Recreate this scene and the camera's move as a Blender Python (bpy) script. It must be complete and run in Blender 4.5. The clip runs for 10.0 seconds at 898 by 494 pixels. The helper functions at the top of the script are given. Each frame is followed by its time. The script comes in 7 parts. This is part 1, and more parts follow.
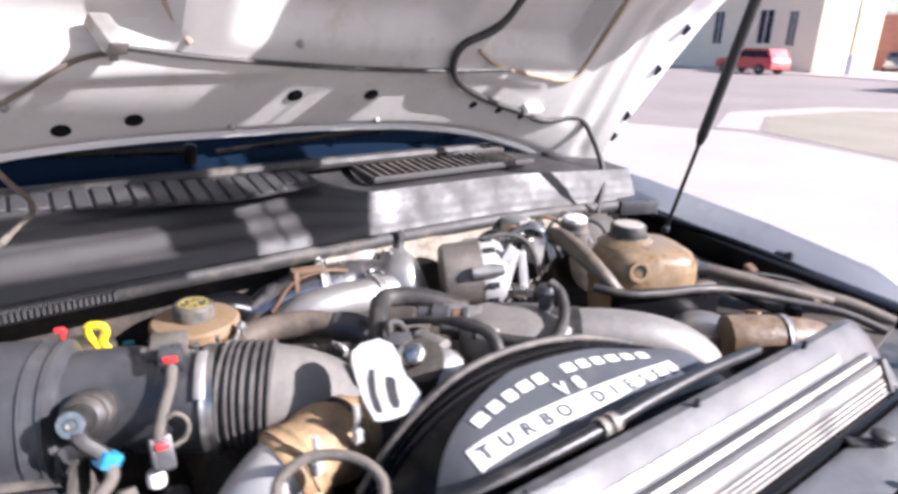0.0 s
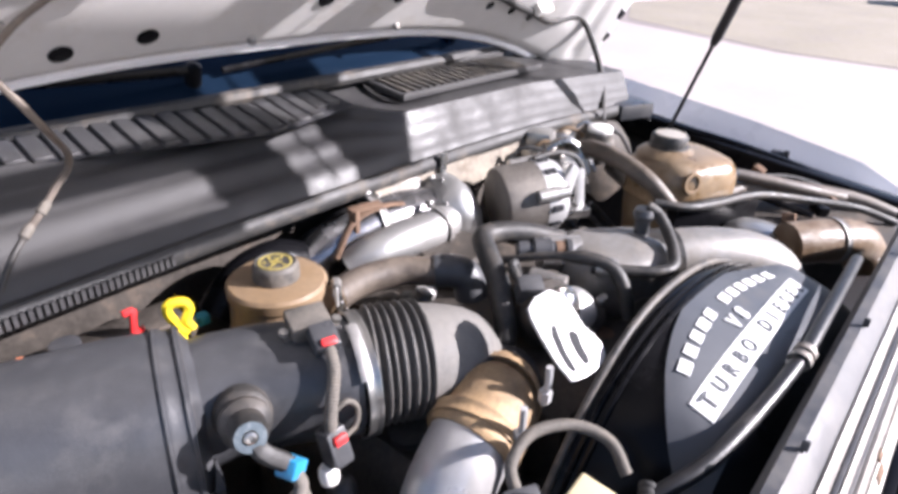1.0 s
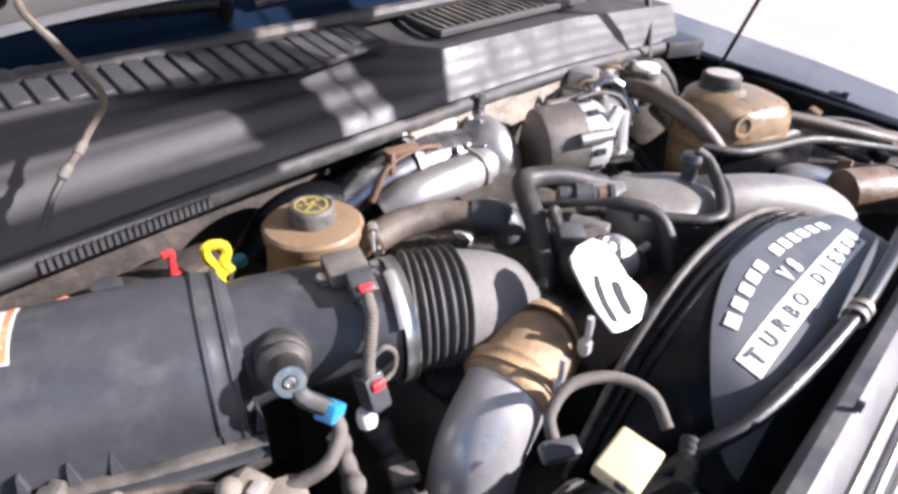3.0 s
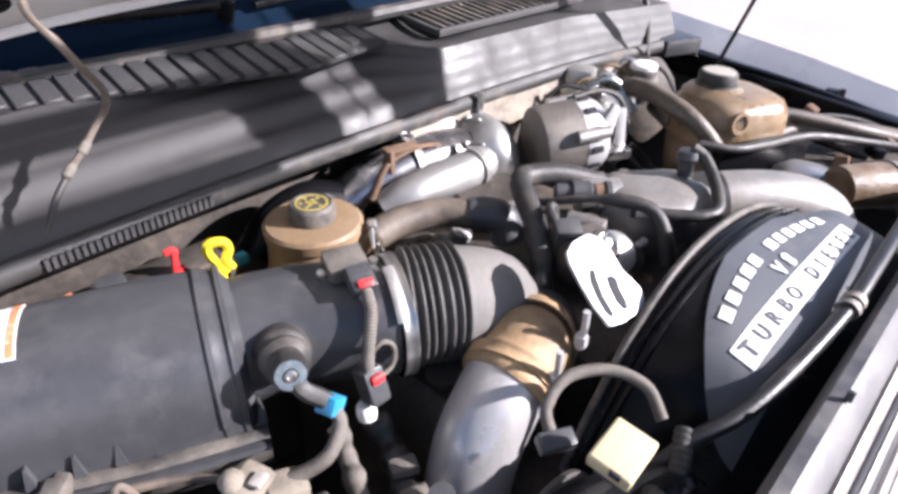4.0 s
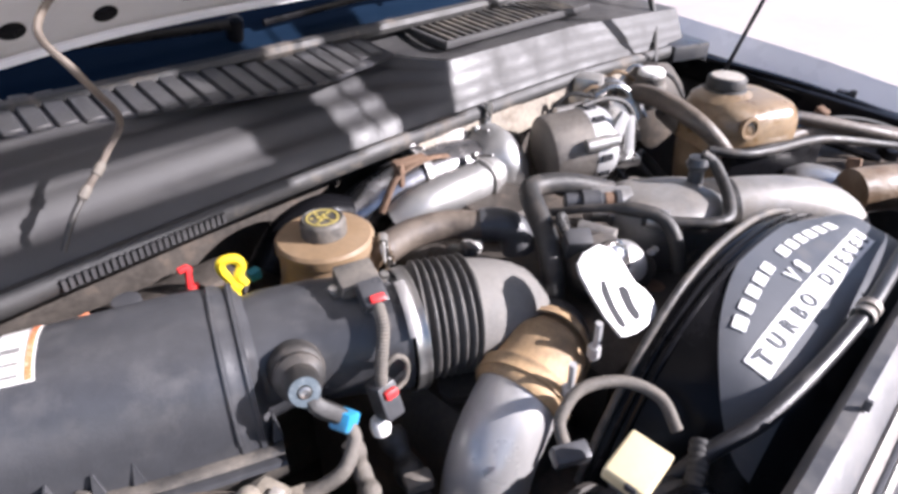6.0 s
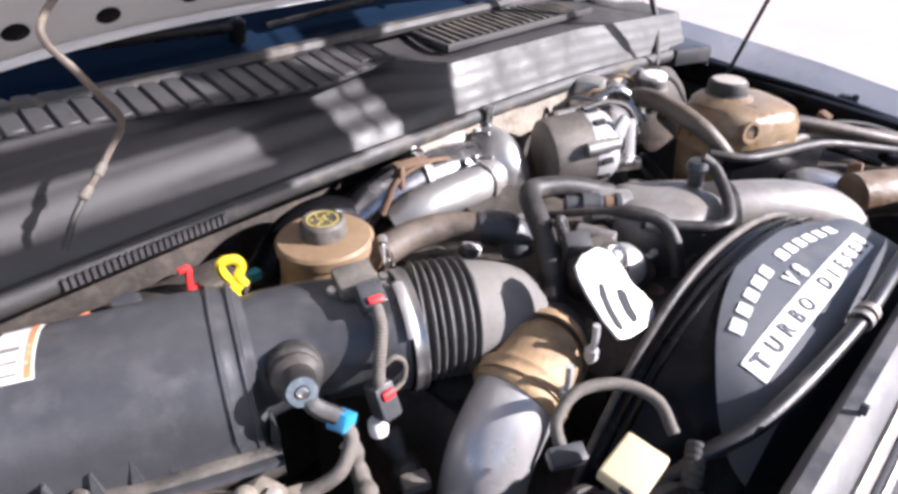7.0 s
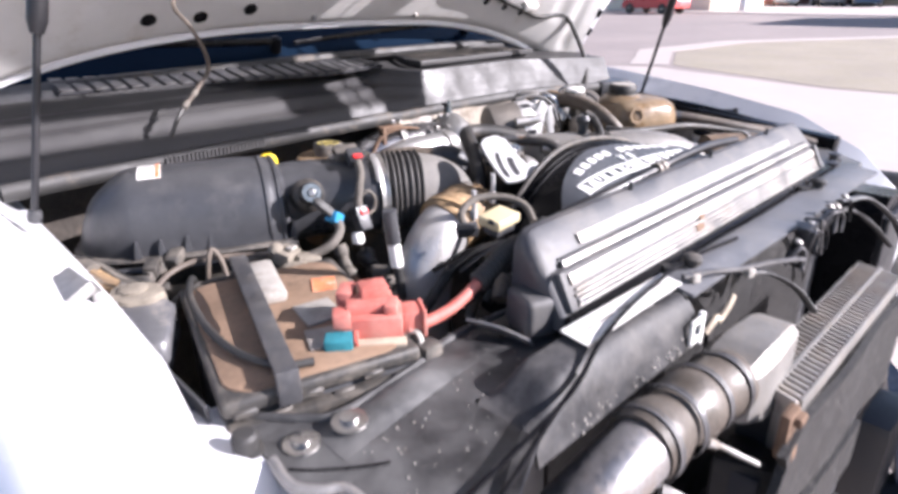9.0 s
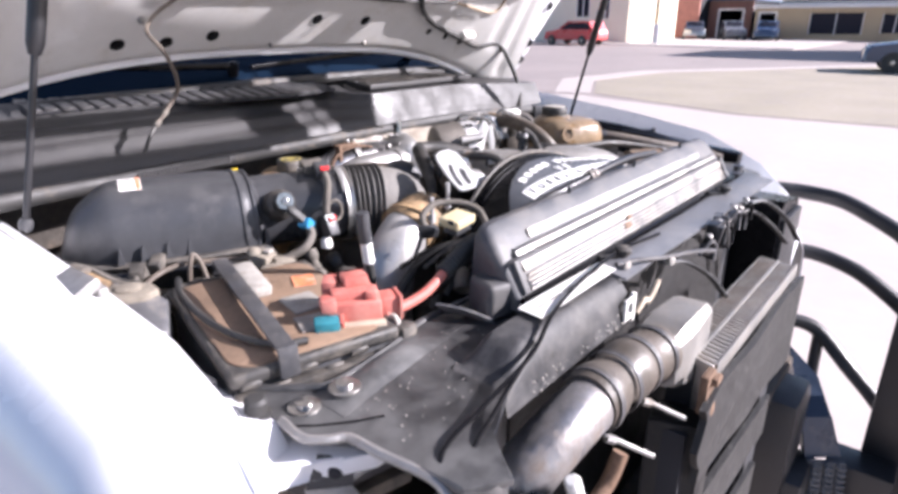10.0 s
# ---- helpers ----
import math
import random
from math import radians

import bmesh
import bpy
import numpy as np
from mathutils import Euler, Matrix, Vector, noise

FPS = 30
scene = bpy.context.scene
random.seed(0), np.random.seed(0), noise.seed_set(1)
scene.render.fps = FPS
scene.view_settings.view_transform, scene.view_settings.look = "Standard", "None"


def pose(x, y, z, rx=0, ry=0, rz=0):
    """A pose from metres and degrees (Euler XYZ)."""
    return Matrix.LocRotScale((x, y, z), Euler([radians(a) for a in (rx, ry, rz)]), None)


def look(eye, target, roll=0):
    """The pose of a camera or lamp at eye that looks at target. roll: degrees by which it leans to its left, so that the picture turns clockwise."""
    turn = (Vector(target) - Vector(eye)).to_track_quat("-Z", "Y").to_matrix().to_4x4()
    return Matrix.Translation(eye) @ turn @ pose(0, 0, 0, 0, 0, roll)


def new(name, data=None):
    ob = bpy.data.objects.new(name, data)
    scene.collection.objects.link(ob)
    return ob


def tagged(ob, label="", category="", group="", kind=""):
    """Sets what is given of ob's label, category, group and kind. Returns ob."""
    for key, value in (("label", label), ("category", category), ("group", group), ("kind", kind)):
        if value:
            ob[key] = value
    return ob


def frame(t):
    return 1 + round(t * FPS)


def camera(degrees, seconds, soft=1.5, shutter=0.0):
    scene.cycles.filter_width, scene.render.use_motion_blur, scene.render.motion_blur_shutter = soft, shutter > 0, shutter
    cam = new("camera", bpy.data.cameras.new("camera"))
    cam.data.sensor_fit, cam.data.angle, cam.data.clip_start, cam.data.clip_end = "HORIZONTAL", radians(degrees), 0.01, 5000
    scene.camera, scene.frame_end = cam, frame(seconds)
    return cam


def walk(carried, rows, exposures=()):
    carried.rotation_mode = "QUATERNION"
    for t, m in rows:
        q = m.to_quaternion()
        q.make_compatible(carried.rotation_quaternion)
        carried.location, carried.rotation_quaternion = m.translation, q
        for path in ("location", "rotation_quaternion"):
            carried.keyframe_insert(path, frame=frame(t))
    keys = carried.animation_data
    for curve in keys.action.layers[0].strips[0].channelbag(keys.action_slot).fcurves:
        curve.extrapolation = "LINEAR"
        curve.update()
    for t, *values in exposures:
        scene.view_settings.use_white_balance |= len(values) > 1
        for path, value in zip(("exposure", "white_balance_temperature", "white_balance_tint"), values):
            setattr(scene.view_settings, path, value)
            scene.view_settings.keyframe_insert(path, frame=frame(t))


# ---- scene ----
cam = camera(71.7, 10.0, soft=3.3, shutter=0.4)
PATH = [
    (0, (0.009, 0.009, 1.637), (1.144, 1.527, 0.997), 1.6),
    (0.5, (-0.104, 0.174, 1.633), (1.191, 1.518, 0.912), 0.2),
    (1, (-0.15, 0.274, 1.643), (1.207, 1.41, 0.713), 2.8),
    (1.5, (-0.14, 0.303, 1.633), (1.15, 1.367, 0.536), 3.9),
    (2, (-0.144, 0.301, 1.635), (1.123, 1.389, 0.534), 3.8),
    (2.5, (-0.142, 0.297, 1.637), (1.093, 1.425, 0.54), 2.7),
    (4, (-0.147, 0.282, 1.64), (1.073, 1.426, 0.543), 1.7),
    (4.5, (-0.148, 0.281, 1.64), (1.064, 1.437, 0.547), 1.2),
    (5, (-0.148, 0.282, 1.643), (1.057, 1.45, 0.554), 0.5),
    (5.5, (-0.147, 0.283, 1.646), (1.057, 1.456, 0.562), 0.1),
    (7, (-0.144, 0.278, 1.647), (1.055, 1.467, 0.575), 0.1),
    (7.5, (-0.175, 0.248, 1.624), (1.023, 1.444, 0.56), 0.9),
    (8, (-0.308, 0.156, 1.597), (1.006, 1.401, 0.748), 1.8),
    (8.5, (-0.344, 0.021, 1.574), (1.012, 1.302, 0.854), 4.7),
    (9, (-0.403, -0.1, 1.537), (0.882, 1.229, 0.774), -0.8),
    (9.5, (-0.496, -0.14, 1.526), (0.882, 1.067, 0.724), -1.3),
    (10, (-0.508, -0.143, 1.538), (0.944, 1.049, 0.853), 0.0),
]
walk(cam, [(t, look(eye, target, roll)) for t, eye, target, roll in PATH], exposures=((0.0, 1.63, 5930, 20), (7.2, 1.63, 5930, 20), (8.2, 1.54, 5930, 20), (10.0, 1.55, 5930, 21)))

# ---- world and sun ----
SUN_EL, SUN_AZ = radians(28.0), radians(52.0)          # azimuth from +x towards -y (front of the truck)
to_sun = Vector((math.cos(SUN_EL) * math.cos(SUN_AZ), -math.cos(SUN_EL) * math.sin(SUN_AZ), math.sin(SUN_EL)))
world = bpy.data.worlds.new("sky")
scene.world = world
world.use_nodes = True
wn = world.node_tree.nodes
sky = wn.new("ShaderNodeTexSky")
sky.sky_type, sky.sun_disc = "NISHITA", False
sky.sun_elevation, sky.sun_rotation = SUN_EL, math.atan2(to_sun.x, to_sun.y)
world.node_tree.links.new(sky.outputs[0], wn["Background"].inputs[0])
wn["Background"].inputs[1].default_value = 0.065
sun = new("sun", bpy.data.lights.new("sun", "SUN"))
sun.data.energy, sun.data.angle, sun.data.color = 5.0, radians(0.53), (1.0, 0.94, 0.86)
sun.matrix_world = look((0, 0, 8), Vector((0, 0, 8)) - to_sun)


# ---- materials ----
def material(name, colour, rough=0.5, metal=0.0, vary=0.15, scale=8.0, dirt=None, dirt_amount=0.0, dirt_scale=14.0,
             bump=0.0, bump_scale=120.0, coat=0.0, rnd=0.0, wear=0.0, stretch=(1, 1, 1), rough_vary=0.12, spec=0.5, dirt_soft=0.0):
    """A surface with broad and fine variation of its colour and gloss, patches of dirt, and fine relief."""
    m = bpy.data.materials.new(name)
    m.use_nodes = True
    n, l = m.node_tree.nodes, m.node_tree.links
    bsdf = n["Principled BSDF"]
    co = n.new("ShaderNodeTexCoord")
    mp = n.new("ShaderNodeMapping")
    mp.inputs["Scale"].default_value = stretch
    l.new(co.outputs["Object"], mp.inputs[0])

    def noise_at(s, detail=5.0, r=0.6):
        t = n.new("ShaderNodeTexNoise")
        t.inputs["Scale"].default_value, t.inputs["Detail"].default_value, t.inputs["Roughness"].default_value = s, detail, r
        l.new(mp.outputs[0], t.inputs["Vector"])
        return t.outputs["Fac"]

    def remap(src, a, b, c, d):
        t = n.new("ShaderNodeMapRange")
        t.inputs[1].default_value, t.inputs[2].default_value, t.inputs[3].default_value, t.inputs[4].default_value = a, b, c, d
        l.new(src, t.inputs[0])
        return t.outputs[0]

    broad, fine = noise_at(scale), noise_at(scale * 9, 3.0)
    add = n.new("ShaderNodeMath")
    add.operation = "ADD"
    l.new(remap(broad, 0.3, 0.7, -vary, vary), add.inputs[0])
    l.new(remap(fine, 0.3, 0.7, 1 - vary * 0.5, 1 + vary * 0.5), add.inputs[1])
    value = add.outputs[0]
    if rnd:
        info = n.new("ShaderNodeObjectInfo")
        add2 = n.new("ShaderNodeMath")
        add2.operation = "ADD"
        l.new(value, add2.inputs[0])
        l.new(remap(info.outputs["Random"], 0, 1, -rnd, rnd), add2.inputs[1])
        value = add2.outputs[0]
    mul = n.new("ShaderNodeVectorMath")
    mul.operation = "SCALE"
    mul.inputs[0].default_value = colour
    l.new(value, mul.inputs["Scale"])
    out = mul.outputs[0]
    rough_out = remap(broad, 0.3, 0.7, max(rough - rough_vary, 0.03), min(rough + rough_vary, 1))
    if dirt:
        mask = remap(noise_at(dirt_scale, 8.0, 0.7), 0.62 - 0.3 * dirt_amount - dirt_soft, 0.78 - 0.25 * dirt_amount + dirt_soft, 0.0, min(1.0, 0.35 + dirt_amount))
        mix = n.new("ShaderNodeMix")
        mix.data_type = "RGBA"
        l.new(mask, mix.inputs["Factor"])
        l.new(out, mix.inputs[6])
        mix.inputs[7].default_value = (*dirt, 1)
        out = mix.outputs[2]
        mixr = n.new("ShaderNodeMix")
        l.new(mask, mixr.inputs["Factor"])
        l.new(rough_out, mixr.inputs[2])
        mixr.inputs[3].default_value = 0.9
        rough_out = mixr.outputs[0]
        if metal:
            mixm = n.new("ShaderNodeMix")
            l.new(mask, mixm.inputs["Factor"])
            mixm.inputs[2].default_value, mixm.inputs[3].default_value = metal, 0.0
            l.new(mixm.outputs[0], bsdf.inputs["Metallic"])
    l.new(out, bsdf.inputs["Base Color"])
    l.new(rough_out, bsdf.inputs["Roughness"])
    if metal and not dirt:
        bsdf.inputs["Metallic"].default_value = metal
    bsdf.inputs["Specular IOR Level"].default_value = spec
    if coat:
        bsdf.inputs["Coat Weight"].default_value, bsdf.inputs["Coat Roughness"].default_value = coat, 0.06
    if bump:
        b = n.new("ShaderNodeBump")
        b.inputs["Strength"].default_value, b.inputs["Distance"].default_value = bump, 0.004
        l.new(noise_at(bump_scale, 4.0), b.inputs["Height"])
        l.new(b.outputs[0], bsdf.inputs["Normal"])
    return m


M = dict(
    paint=material("white_paint", (0.70, 0.70, 0.72), 0.28, vary=0.03, scale=3, dirt=(0.42, 0.38, 0.33), dirt_amount=0.06, coat=0.6, bump=0.02),
    primer=material("inner_paint", (0.48, 0.47, 0.455), 0.55, vary=0.06, scale=4, dirt=(0.34, 0.30, 0.25), dirt_amount=0.20, coat=0.0, bump=0.03),
    sealer=material("seam_sealer", (0.32, 0.25, 0.18), 0.7, vary=0.2, bump=0.2),
    cowl=material("weathered_cowl_plastic", (0.033, 0.032, 0.034), 0.45, vary=0.15, scale=6, dirt=(0.052, 0.050, 0.046), dirt_amount=0.40, dirt_scale=12, dirt_soft=0.16, bump=0.12, bump_scale=300),
    plastic=material("black_plastic", (0.046, 0.047, 0.051), 0.36, vary=0.2, scale=7, dirt=(0.105, 0.10, 0.097), dirt_amount=0.20, dirt_scale=26, dirt_soft=0.06, bump=0.10, bump_scale=420),
    dusty=material("dusty_black_plastic", (0.04, 0.038, 0.036), 0.55, vary=0.25, scale=8, dirt=(0.22, 0.19, 0.155), dirt_amount=0.45, dirt_scale=26, dirt_soft=0.08, bump=0.2, bump_scale=260),
    ribrubber=material("dusty_ribbed_rubber", (0.040, 0.038, 0.037), 0.5, vary=0.2, scale=20, dirt=(0.125, 0.113, 0.10), dirt_amount=0.42, dirt_scale=34, dirt_soft=0.10, bump=0.15, bump_scale=260),
    greyrubber=material("dust_greyed_rubber", (0.115, 0.110, 0.104), 0.6, vary=0.2, scale=18, dirt=(0.19, 0.175, 0.155), dirt_amount=0.45, dirt_scale=26, dirt_soft=0.10, bump=0.15, bump_scale=260),
    brownhose=material("dirty_brown_hose", (0.13, 0.085, 0.050), 0.45, vary=0.3, scale=22, dirt=(0.30, 0.25, 0.19), dirt_amount=0.34, dirt_scale=18, dirt_soft=0.06, bump=0.25),
    satin=material("satin_black_shroud", (0.006, 0.006, 0.007), 0.27, vary=0.2, scale=6, dirt=(0.03, 0.028, 0.026), dirt_amount=0.06, bump=0.04, bump_scale=400, spec=0.11),
    badge=material("grey_badge_plastic", (0.062, 0.066, 0.075), 0.5, vary=0.08, scale=10, dirt=(0.13, 0.12, 0.11), dirt_amount=0.2, bump=0.05),
    white=material("white_lettering", (0.72, 0.72, 0.70), 0.5, vary=0.08, scale=40, dirt=(0.4, 0.37, 0.33), dirt_amount=0.12, dirt_scale=60),
    rubber=material("rubber", (0.028, 0.027, 0.026), 0.6, vary=0.25, scale=15, dirt=(0.17, 0.14, 0.11), dirt_amount=0.28, bump=0.15, bump_scale=200),
    hose=material("dusty_hose_rubber", (0.024, 0.023, 0.022), 0.5, vary=0.25, scale=18, dirt=(0.12, 0.10, 0.082), dirt_amount=0.32, dirt_scale=30, dirt_soft=0.06, bump=0.2),
    alu=material("cast_aluminium", (0.44, 0.43, 0.415), 0.40, metal=0.85, vary=0.12, scale=10, dirt=(0.24, 0.19, 0.14), dirt_amount=0.22, dirt_scale=16, bump=0.15, bump_scale=180),
    alubright=material("bright_aluminium", (0.44, 0.43, 0.415), 0.28, metal=1.0, vary=0.06, scale=12, dirt=(0.3, 0.25, 0.2), dirt_amount=0.1, bump=0.06, bump_scale=120),
    castgrey=material("dark_grey_casting", (0.15, 0.135, 0.12), 0.5, metal=0.3, vary=0.25, scale=16, dirt=(0.28, 0.25, 0.21), dirt_amount=0.28, dirt_scale=22, dirt_soft=0.08, bump=0.15, bump_scale=160),
    polished=material("polished_dark_metal", (0.26, 0.26, 0.27), 0.17, metal=0.95, vary=0.15, scale=12, dirt=(0.22, 0.17, 0.12), dirt_amount=0.16, dirt_soft=0.08, bump=0.05),
    oldhose=material("heat_browned_hose", (0.085, 0.068, 0.055), 0.5, vary=0.3, scale=16, dirt=(0.20, 0.16, 0.12), dirt_amount=0.32, dirt_scale=24, dirt_soft=0.08, bump=0.2),
    strap=material("worn_grey_steel_strap", (0.060, 0.060, 0.064), 0.42, metal=0.2, vary=0.3, scale=22, dirt=(0.14, 0.125, 0.11), dirt_amount=0.3, dirt_scale=40, dirt_soft=0.08, bump=0.12),
    hotpipe=material("brushed_pale_pipe", (0.45, 0.44, 0.43), 0.36, metal=0.5, vary=0.08, scale=9, dirt=(0.30, 0.24, 0.18), dirt_amount=0.18, dirt_soft=0.06, bump=0.04),
    bare=material("bare_bright_metal", (0.44, 0.435, 0.43), 0.42, metal=0.25, vary=0.05, scale=20, dirt=(0.45, 0.42, 0.38), dirt_amount=0.08, bump=0.05),
    satinalu=material("satin_aluminium_pipe", (0.43, 0.425, 0.415), 0.42, metal=0.8, vary=0.08, scale=10, dirt=(0.34, 0.29, 0.24), dirt_amount=0.14, bump=0.08, bump_scale=120),
    dull=material("dull_grey_metal", (0.30, 0.29, 0.28), 0.5, metal=0.6, vary=0.2, scale=12, dirt=(0.22, 0.17, 0.12), dirt_amount=0.35, bump=0.2, bump_scale=150),
    steel=material("zinc_steel", (0.44, 0.43, 0.41), 0.36, metal=0.95, vary=0.15, scale=30, dirt=(0.25, 0.19, 0.13), dirt_amount=0.15, bump=0.1),
    rust=material("rusty_iron", (0.16, 0.10, 0.065), 0.8, metal=0.25, vary=0.3, scale=20, dirt=(0.10, 0.055, 0.03), dirt_amount=0.4, bump=0.4, bump_scale=90),
    tan=material("tan_reservoir_plastic", (0.215, 0.145, 0.082), 0.5, vary=0.18, scale=14, dirt=(0.15, 0.11, 0.075), dirt_amount=0.38, dirt_soft=0.06, bump=0.12),
    tanboot=material("tan_silicone_boot", (0.33, 0.22, 0.115), 0.55, vary=0.25, scale=25, dirt=(0.11, 0.075, 0.05), dirt_amount=0.42, dirt_soft=0.05, bump=0.2, stretch=(1, 1, 1)),
    degas=material("stained_translucent_plastic", (0.175, 0.112, 0.055), 0.24, vary=0.35, scale=12, dirt=(0.36, 0.29, 0.21), dirt_amount=0.36, dirt_soft=0.10, bump=0.08, coat=0.2),
    battery=material("dusty_brown_battery_lid", (0.205, 0.135, 0.088), 0.7, vary=0.22, scale=12, dirt=(0.035, 0.028, 0.025), dirt_amount=0.30, dirt_scale=13, bump=0.2),
    red=material("faded_red_rubber", (0.42, 0.085, 0.065), 0.5, vary=0.15, scale=20, dirt=(0.50, 0.27, 0.22), dirt_amount=0.55, dirt_scale=24, dirt_soft=0.12, bump=0.15),
    redclip=material("red_plastic_clip", (0.6, 0.03, 0.03), 0.4, vary=0.05),
    orange=material("orange_label", (0.58, 0.19, 0.08), 0.6, vary=0.3, scale=60, dirt=(0.75, 0.65, 0.55), dirt_amount=0.35, dirt_scale=70),
    teal=material("teal_felt_washer", (0.02, 0.17, 0.21), 0.7, vary=0.2, scale=60, bump=0.2),
    blue=material("blue_plastic", (0.03, 0.22, 0.40), 0.45, vary=0.1, scale=50, dirt=(0.1, 0.14, 0.18), dirt_amount=0.25, dirt_scale=120),
    yellow=material("yellow_plastic", (0.82, 0.60, 0.02), 0.4, vary=0.06),
    cream=material("cream_relay_plastic", (0.52, 0.44, 0.27), 0.45, vary=0.06, scale=30, dirt=(0.4, 0.32, 0.2), dirt_amount=0.1),
    sticker=material("white_label", (0.75, 0.73, 0.69), 0.5, vary=0.06, scale=30, dirt=(0.45, 0.42, 0.38), dirt_amount=0.15),
    grime=material("grimy_engine_metal", (0.05, 0.042, 0.035), 0.7, metal=0.2, vary=0.4, scale=14, dirt=(0.14, 0.10, 0.07), dirt_amount=0.3, bump=0.4, bump_scale=70),
    support=material("scuffed_black_panel", (0.018, 0.018, 0.020), 0.36, vary=0.4, scale=9, spec=0.72, dirt=(0.20, 0.195, 0.185), dirt_amount=0.33, dirt_scale=9, dirt_soft=0.13, bump=0.08, bump_scale=300),
    scuffed=material("scuffed_matt_black_panel", (0.030, 0.030, 0.032), 0.52, vary=0.4, scale=14, spec=0.3, dirt=(0.17, 0.16, 0.15), dirt_amount=0.32, dirt_scale=20, dirt_soft=0.10, bump=0.15, bump_scale=200),
    drydust=material("caked_dry_dust", (0.19, 0.165, 0.13), 0.8, vary=0.25, scale=26, dirt=(0.11, 0.095, 0.075), dirt_amount=0.40, dirt_scale=34, bump=0.3, bump_scale=150),
    shelf=material("dusty_grey_shelf", (0.105, 0.108, 0.118), 0.42, vary=0.2, scale=10, dirt=(0.20, 0.195, 0.19), dirt_amount=0.32, dirt_scale=16, dirt_soft=0.14, bump=0.1, bump_scale=220),
    cover=material("dusty_grey_cover", (0.050, 0.051, 0.057), 0.52, vary=0.15, scale=9, dirt=(0.19, 0.175, 0.155), dirt_amount=0.30, dirt_soft=0.08, bump=0.1, bump_scale=200),
    fins=material("aluminium_fins", (0.40, 0.375, 0.345), 0.45, metal=0.5, vary=0.2, scale=16, dirt=(0.24, 0.17, 0.11), dirt_amount=0.32, dirt_soft=0.06, bump=0.1),
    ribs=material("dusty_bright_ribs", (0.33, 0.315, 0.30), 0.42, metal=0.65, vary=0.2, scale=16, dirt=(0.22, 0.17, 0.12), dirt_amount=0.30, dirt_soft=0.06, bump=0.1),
    stainedalu=material("stained_aluminium_pipe", (0.235, 0.232, 0.238), 0.32, metal=0.85, vary=0.3, scale=12, dirt=(0.11, 0.078, 0.052), dirt_amount=0.44, dirt_scale=14, bump=0.15),
    greyalu=material("dull_grey_cast_aluminium", (0.245, 0.235, 0.222), 0.5, metal=0.45, vary=0.15, scale=14, dirt=(0.20, 0.16, 0.12), dirt_amount=0.30, dirt_scale=22, dirt_soft=0.06, bump=0.05, bump_scale=160),
    flange=material("dusty_painted_flange", (0.21, 0.18, 0.14), 0.6, vary=0.3, scale=18, dirt=(0.10, 0.075, 0.055), dirt_amount=0.4, dirt_scale=22, bump=0.15),
    greyplastic=material("grey_pocket_plastic", (0.085, 0.085, 0.09), 0.36, vary=0.15, scale=12, dirt=(0.30, 0.27, 0.23), dirt_amount=0.35, dirt_scale=24, bump=0.1),
    palebox=material("pale_dusty_plastic", (0.31, 0.29, 0.26), 0.65, vary=0.2, scale=30, dirt=(0.20, 0.17, 0.14), dirt_amount=0.40, dirt_scale=40, bump=0.2),
    wet=material("oil_soaked_stain", (0.030, 0.020, 0.016), 0.5, vary=0.3, scale=30, bump=0.1),
    face=material("speckled_cooler_face", (0.013, 0.0125, 0.0125), 0.6, vary=0.35, scale=30, dirt=(0.24, 0.23, 0.215), dirt_amount=0.19, dirt_scale=120, bump=0.3, bump_scale=300),
    bluering=material("chalky_blue_washer", (0.085, 0.108, 0.125), 0.6, vary=0.25, scale=60, dirt=(0.35, 0.36, 0.36), dirt_amount=0.35, dirt_scale=120),
    dustycable=material("dust_covered_cable", (0.105, 0.093, 0.079), 0.75, vary=0.25, scale=40, dirt=(0.17, 0.145, 0.115), dirt_amount=0.35, dirt_scale=60, bump=0.25),
    brownboot=material("oil_browned_silicone_boot", (0.082, 0.070, 0.058), 0.4, vary=0.3, scale=18, dirt=(0.07, 0.05, 0.035), dirt_amount=0.34, dirt_soft=0.08, bump=0.2),
    dimyellow=material("faded_yellow_mark", (0.36, 0.29, 0.08), 0.5, vary=0.2, scale=60),
    dustylabel=material("dusty_beige_label", (0.44, 0.37, 0.28), 0.65, vary=0.2, scale=30, dirt=(0.20, 0.14, 0.09), dirt_amount=0.35, dirt_scale=40),
    core=material("dirty_cooler_core", (0.014, 0.013, 0.013), 0.6, metal=0.3, vary=0.3, scale=25, dirt=(0.08, 0.07, 0.06), dirt_amount=0.2, dirt_scale=50, bump=0.5, bump_scale=500),
    guard=material("powder_coated_steel", (0.016, 0.016, 0.018), 0.42, vary=0.2, scale=12, dirt=(0.12, 0.11, 0.10), dirt_amount=0.12, bump=0.12, bump_scale=350),
    bumper=material("blue_black_bumper", (0.035, 0.05, 0.08), 0.35, vary=0.2, scale=9, dirt=(0.15, 0.15, 0.15), dirt_amount=0.2, bump=0.08),
    tread=material("grey_tread_rubber", (0.09, 0.09, 0.095), 0.7, vary=0.2, scale=30, dirt=(0.22, 0.21, 0.2), dirt_amount=0.3, bump=0.2),
    cabin=material("dark_cabin_trim", (0.02, 0.02, 0.022), 0.7, vary=0.2, bump=0.1),
